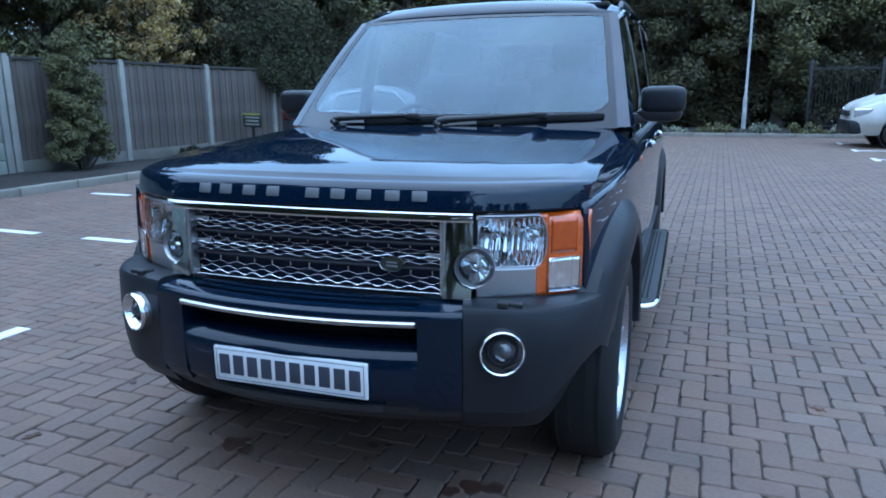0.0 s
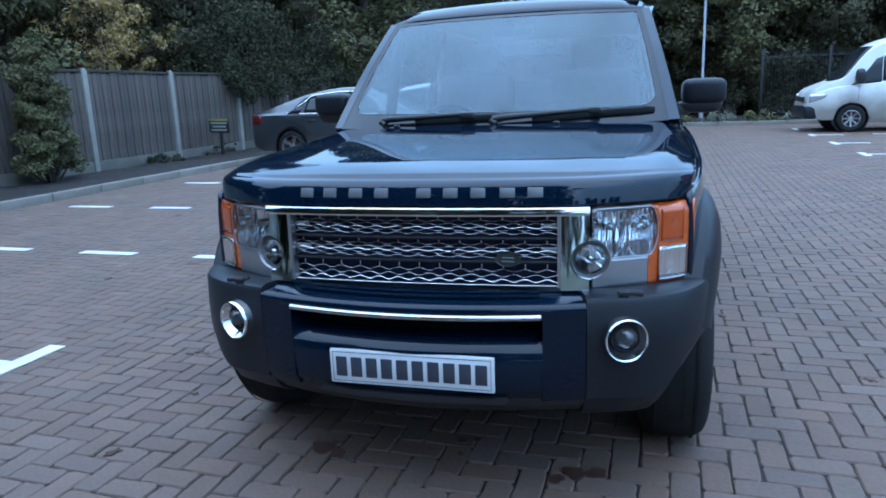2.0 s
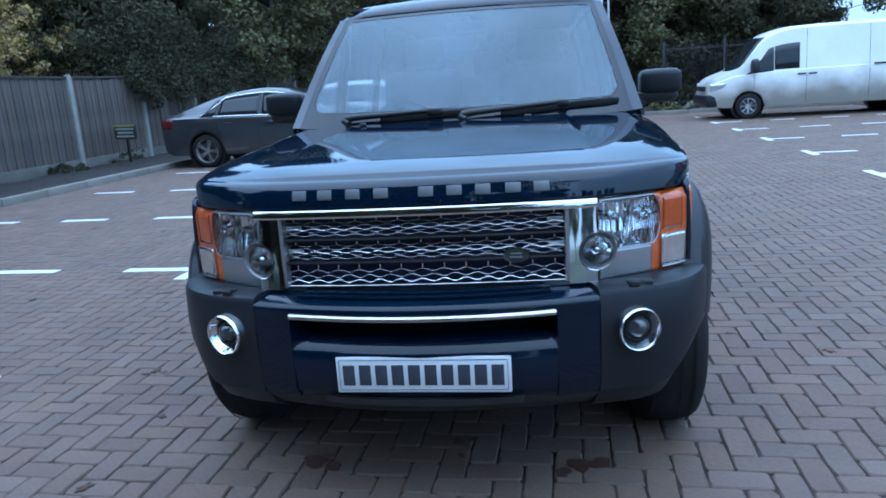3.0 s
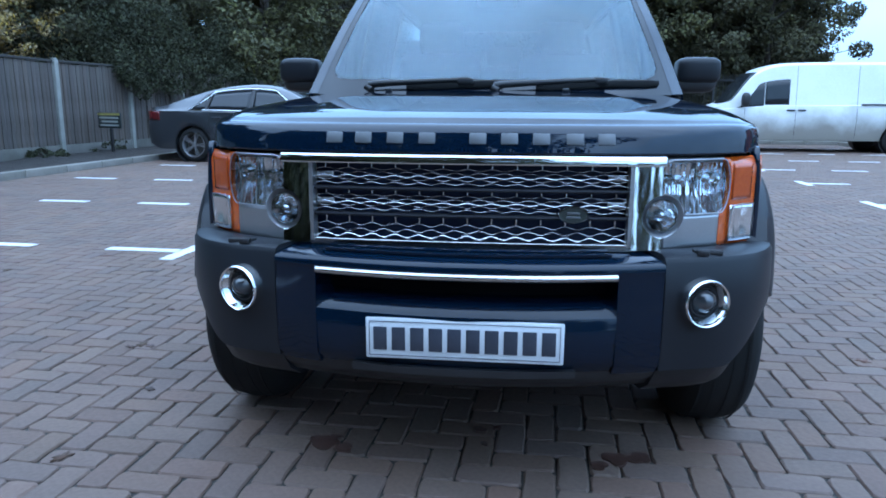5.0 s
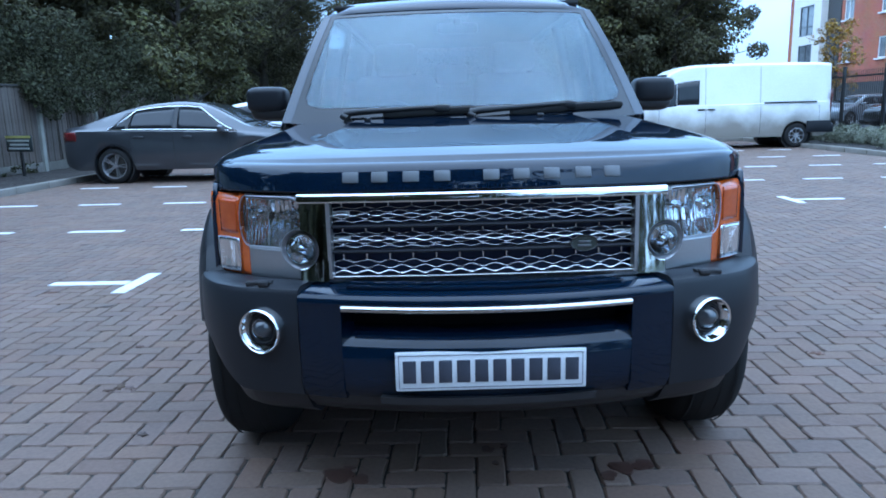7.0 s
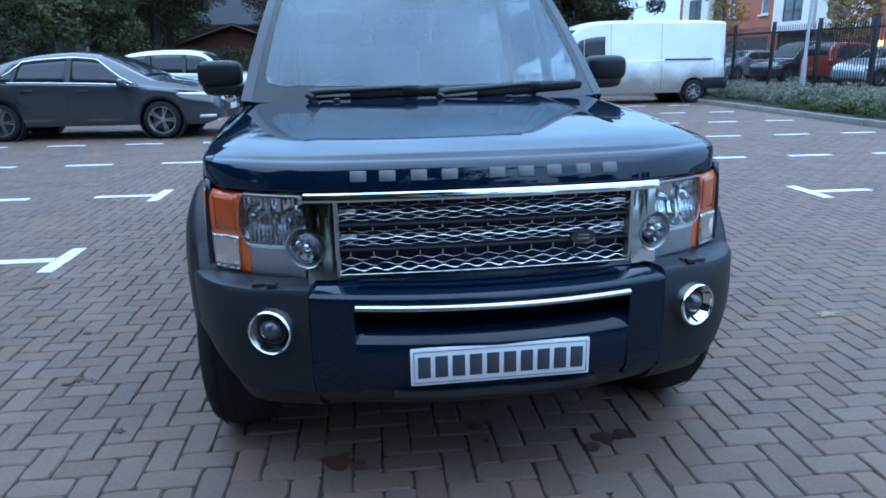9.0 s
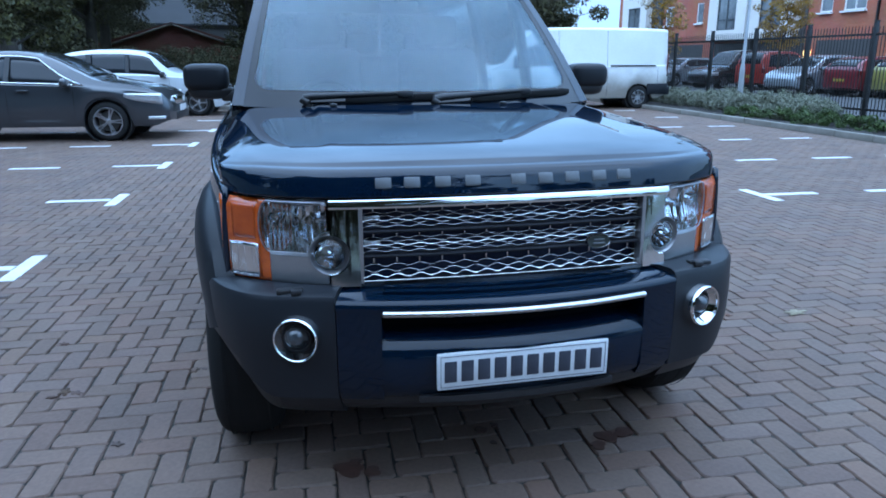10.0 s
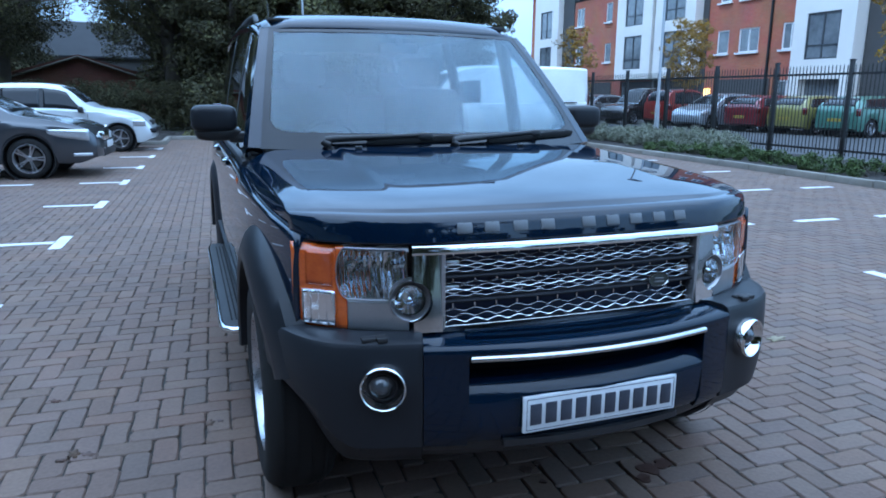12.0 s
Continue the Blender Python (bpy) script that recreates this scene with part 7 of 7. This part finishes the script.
# lavender and low hedge in the east bed
rng_bed = random.Random(51)
for i in range(10):
    v = 3.0 + 1.15 * i
    p = park(9.7 + rng_bed.uniform(-0.15, 0.15), v)
    shrub("low_hedge_plant", "low glossy green hedge plant in the bed", p.x, p.y, 0.03, 0.55, 0.68, rng_bed.uniform(0.26, 0.38), 3600, 0.026, 60 + i, LEAF_HEDGE, "shrub", "low hedge in the bed", 30)
for i in range(15):
    v = 12.4 + 0.6 * i
    p = park((10.3, 11.0)[i % 2] + rng_bed.uniform(-0.2, 0.2), v)
    shrub("lavender", "grey-green lavender clump in the bed", p.x, p.y, 0.03, 0.72, 0.66, rng_bed.uniform(0.40, 0.58), 6500, 0.026, 90 + i, LEAF_GREY, "shrub", "lavender in the bed", 34)
for i in range(9):
    p = park(-1.6 + 1.25 * i, 21.75 + rng_bed.uniform(-0.15, 0.2))
    shrub("low_hedge_plant", "low grey-green plant along the far kerb", p.x, p.y, 0.03, 0.6, 0.4, rng_bed.uniform(0.25, 0.42), 700, 0.05, 120 + i, LEAF_GREY if i % 2 else LEAF_MID, "shrub", "plants at the far kerb", 22)


def clipped_hedge():
    """A broad dark hedge behind the last bays."""
    rng = random.Random(71)
    base = thing("clipped_hedge", "broad flat-topped dark green hedge behind the last parking bays", "hedge")
    centers, radii = [], []
    for i in range(420):
        x, y = rng.uniform(-9.5, -0.6), rng.uniform(27.6, 30.0)
        z = rng.uniform(0.15, 1.75)
        centers.append((x, y, z))
        radii.append(rng.uniform(0.2, 0.34))
    leaf_cloud("foliage", centers, radii, 70000, 0.036, 71, LEAF_DARK, base, flat=0.9)
    mesh_object("woody_base", *joined([tube([(-9 + 0.6 * i, 28.8, -0.05), (-9 + 0.6 * i + rng.uniform(-0.2, 0.2), 28.8, 1.2)], [0.05, 0.02], 5) for i in range(14)]), BARK, base)


clipped_hedge()


def undergrowth():
    """Low dark growth that fills the ground under the far trees."""
    rng = random.Random(73)
    base = thing("undergrowth", "dark tangled undergrowth below the far trees", "bushes")
    centers, radii = [], []
    for i in range(520):
        x, y = rng.uniform(-1.0, 14.5), rng.uniform(26.2, 29.0)
        centers.append((x, y, rng.uniform(0.1, 2.3)))
        radii.append(rng.uniform(0.3, 0.55))
    leaf_cloud("foliage", centers, radii, 42000, 0.075, 73, LEAF_DARK, base, flat=0.9)
    mesh_object("woody_base", *joined([tube([(-0.8 + 0.8 * i, 27.6, -0.08), (-0.8 + 0.8 * i + rng.uniform(-0.3, 0.3), 27.6, 1.6)], [0.05, 0.02], 5) for i in range(19)]), BARK, base)


undergrowth()


def far_woods():
    """Distant tree belt that closes the horizon."""
    rng = random.Random(81)
    centers, radii = [], []
    for i in range(520):
        w = rng.uniform(-0.5, 1.3)
        r = rng.uniform(85, 120)
        x, y = r * math.sin(w), r * math.cos(w)
        if 20 < x < 75:
            continue
        centers.append((x, y, rng.uniform(0.5, 8.0)))
        radii.append(rng.uniform(1.6, 3.2))
    ob = leaf_cloud("far_woods", centers, radii, 26000, 0.55, 81, LEAF_DARK)
    tagged(ob, "distant dark belt of trees", "woodland", kind="stuff")


far_woods()


# ---- small things on the ground ----
def stain(x, y, blobs, label):
    """Dark oily marks: thin irregular patches on the paving."""
    rng = random.Random(int(x * 100) + 7)
    pieces = []
    for dx, dy, r, sx in blobs:
        n = 26
        ph = [rng.uniform(0, 6.28) for _ in range(4)]
        rim = []
        for i in range(n):
            w = 2 * math.pi * i / n
            k = 1 + 0.16 * math.sin(2 * w + ph[0]) + 0.12 * math.sin(3 * w + ph[1]) + 0.08 * math.sin(5 * w + ph[2])
            rim.append((x + dx + r * sx * k * math.cos(w), y + dy + r * k * math.sin(w), 0.0042))
        low = [(a, b, -0.002) for a, b, _ in rim]
        pieces.append((rim + low, [tuple(range(n))] + [(i, n + i, n + (i + 1) % n, (i + 1) % n) for i in range(n)]))
    base = thing("oil_stain", label, "stain", None, "oil stains")
    for v, f in pieces:
        mesh_object("patch", v, f, STAIN, base, angle=0)


stain(-0.49, 0.345, [(0, 0, 0.042, 1.25), (0.075, -0.03, 0.026, 1.2), (0.03, 0.045, 0.014, 1.4)], "dark reddish-brown oil stain on the paving")
stain(0.46, 0.325, [(0, 0.02, 0.036, 1.2), (0.075, 0.035, 0.03, 1.3), (-0.055, -0.03, 0.026, 1.1)], "dark brown oil stain on the paving")
stain(0.02, 0.50, [(0, 0, 0.022, 1.0), (0.06, 0.02, 0.012, 1.2), (0.02, -0.10, 0.012, 1.0)], "small dark oil spots on the paving")


def dead_leaf(x, y, size, seed, mat, label="curled brown dead leaf lying on the paving"):
    rng = random.Random(seed)
    n = 20
    verts = [(0, 0, 0.0016)]
    for i in range(n):
        w = 2 * math.pi * i / n
        r = size * 0.64 * (0.45 + 0.55 * abs(math.cos(2.5 * w))) * rng.uniform(0.8, 1.15)
        verts.append((1.25 * r * math.cos(w), 0.75 * r * math.sin(w), 0.0012 + 0.0022 * rng.random() * (size / 0.06)))
    faces = [(0, 1 + i, 1 + (i + 1) % n) for i in range(n)]
    ob = mesh_object("dead_leaf", verts, faces, mat, None, angle=70, thick=0.0008)
    ob.matrix_basis = pose(x, y, 0.001, 0, 0, rng.uniform(0, 360))
    tagged(ob, label, "leaf", "fallen leaves")


for i, (x, y, s) in enumerate(((-1.60, 1.19, 0.06), (-1.55, 1.17, 0.045), (-1.64, 1.15, 0.035), (-1.09, 1.29, 0.05), (-1.05, 1.30, 0.03), (-1.29, 0.15, 0.05), (-1.30, 0.70, 0.04), (-0.99, 2.14, 0.045),
                               (-1.75, 1.75, 0.045), (-2.11, 1.53, 0.05), (-2.31, 2.59, 0.06), (-1.29, 5.43, 0.07), (1.67, 1.37, 0.05), (1.15, 2.2, 0.05), (2.29, 5.56, 0.09), (2.58, 5.70, 0.08),
                               (-2.9, 3.0, 0.06), (-3.3, 2.5, 0.06), (3.2, 6.5, 0.08), (2.2, 7.2, 0.08), (-3.6, 4.9, 0.07), (-4.6, 5.2, 0.07), (1.29, 1.62, 0.035))):
    dead_leaf(x, y, s, 200 + i, DEAD_LEAF)
dead_leaf(2.07, 1.32, 0.10, 240, PALE_LEAF, "large pale brown leaf lying on the paving")


# ---- block paving ----
def paving():
    rng = np.random.default_rng(3)
    step_c, lay = 0.101, -2.25
    u0, u1, v0, v1 = -77, 87, -90, 211
    quads = []
    for j in range(v0, v1):
        for i in range(u0, u1):
            c = (i - j) % 4
            if c == 0:
                quads.append((i + 1.0, j + 0.5, 0))
            elif c == 3:
                quads.append((i + 0.5, j + 1.0, 1))
    q = np.array(quads, float)
    q[:, :2] = q[:, :2] * step_c + (0.057, 0.257)
    turned = Matrix.Rotation(radians(lay), 4, "Z")
    near = (np.abs(q[:, 0]) < 2.0) & (q[:, 1] > -1.1) & (q[:, 1] < 0.4)
    variants = 16

    def block(turn):
        """Tumbled block: a top with sixteen uneven rim points and knocked-off corners, a rounded arris and sides."""
        a, b = (0.0982, 0.0494) if not turn else (0.0475, 0.0990)
        cut = rng.uniform(0.006, 0.017, 8)
        side = [(-a + cut[0], -b), (-a * 0.34, -b), (a * 0.34, -b), (a - cut[1], -b), (a, -b + cut[2]), (a, -b * 0.34), (a, b * 0.34), (a, b - cut[3]),
                (a - cut[4], b), (a * 0.34, b), (-a * 0.34, b), (-a + cut[5], b), (-a, b - cut[6]), (-a, b * 0.34), (-a, -b * 0.34), (-a, -b + cut[7])]
        ring = [(x + rng.normal() * 0.0016, y + rng.normal() * 0.0012) for x, y in side]
        top = [(x - math.copysign(rng.uniform(0.003, 0.008), x) * (abs(x) > a * 0.8), y - math.copysign(rng.uniform(0.003, 0.007), y) * (abs(y) > b * 0.8)) for x, y in ring]
        return np.array([(x, y, rng.uniform(-0.0008, 0.0008)) for x, y in top] + [(x, y, -0.0055) for x, y in ring] + [(x, y, -0.014) for x, y in ring])
    shapes = np.array([[block(0) for _ in range(variants)], [block(1) for _ in range(variants)]])
    fs = [(0, 1, 14, 15), (1, 2, 13, 14), (2, 3, 4, 5), (2, 5, 6, 13), (13, 6, 9, 10), (6, 7, 8, 9), (13, 10, 11, 12)]
    fs += [(16 + k, 16 + (k + 1) % 16, (k + 1) % 16, k) for k in range(16)] + [(32 + k, 32 + (k + 1) % 16, 16 + (k + 1) % 16, 16 + k) for k in range(16)]
    fs = np.array(fs)
    kind = rng.integers(0, variants, len(q))
    # single blocks near the car's nose
    meshes = []
    for turn in (0, 1):
        for shape in shapes[turn]:
            me = bpy.data.meshes.new("paving_block")
            me.from_pydata([tuple(p) for p in shape], [], [tuple(int(i) for i in f) for f in fs])
            me.materials.append(PAVER_ONE)
            meshes.append(me)
    pick = np.flatnonzero(near)
    order = pick[np.argsort(np.hypot(q[pick, 0], q[pick, 1] + 0.4))][:300]
    for k in order:
        ob = new("paving_block", meshes[int(q[k, 2]) * variants + int(kind[k])])
        ob.parent = PAVING
        p = turned @ Vector((q[k, 0], q[k, 1], rng.uniform(-0.002, 0.002)))
        ob.matrix_basis = pose(p.x, p.y, p.z, rng.normal() * 0.3, rng.normal() * 0.3, lay + rng.normal() * 0.7)
    rest = np.setdiff1d(np.arange(len(q)), order)
    q, kind = q[rest], kind[rest]
    n = len(q)
    base = shapes[q[:, 2].astype(int), kind]
    ang = radians(lay) + rng.normal(size=n) * 0.012
    tilt = rng.normal(size=(n, 2)) * 0.004
    z = base[:, :, 2] + tilt[:, :1] * base[:, :, 0] + tilt[:, 1:] * base[:, :, 1] + rng.uniform(-0.0015, 0.0015, (n, 1))
    ca, sa = np.cos(radians(lay)), np.sin(radians(lay))
    cx, cy = q[:, 0] * ca - q[:, 1] * sa, q[:, 0] * sa + q[:, 1] * ca
    x = cx[:, None] + base[:, :, 0] * np.cos(ang)[:, None] - base[:, :, 1] * np.sin(ang)[:, None]
    y = cy[:, None] + base[:, :, 0] * np.sin(ang)[:, None] + base[:, :, 1] * np.cos(ang)[:, None]
    v = np.stack([x, y, z], 2).reshape(-1, 3)
    idx = (fs[None] + 48 * np.arange(n)[:, None, None]).reshape(-1)
    me = bpy.data.meshes.new("paving_blocks")
    me.vertices.add(len(v))
    me.vertices.foreach_set("co", v.ravel())
    me.loops.add(len(idx))
    me.loops.foreach_set("vertex_index", idx)
    me.polygons.add(len(idx) // 4)
    me.polygons.foreach_set("loop_start", np.arange(len(idx) // 4) * 4)
    me.update(calc_edges=True)
    me.shade_flat()
    me.materials.append(PAVER)
    ob = new("paving_blocks", me)
    ob.parent = PAVING
    tagged(ob, kind="stuff")


paving()
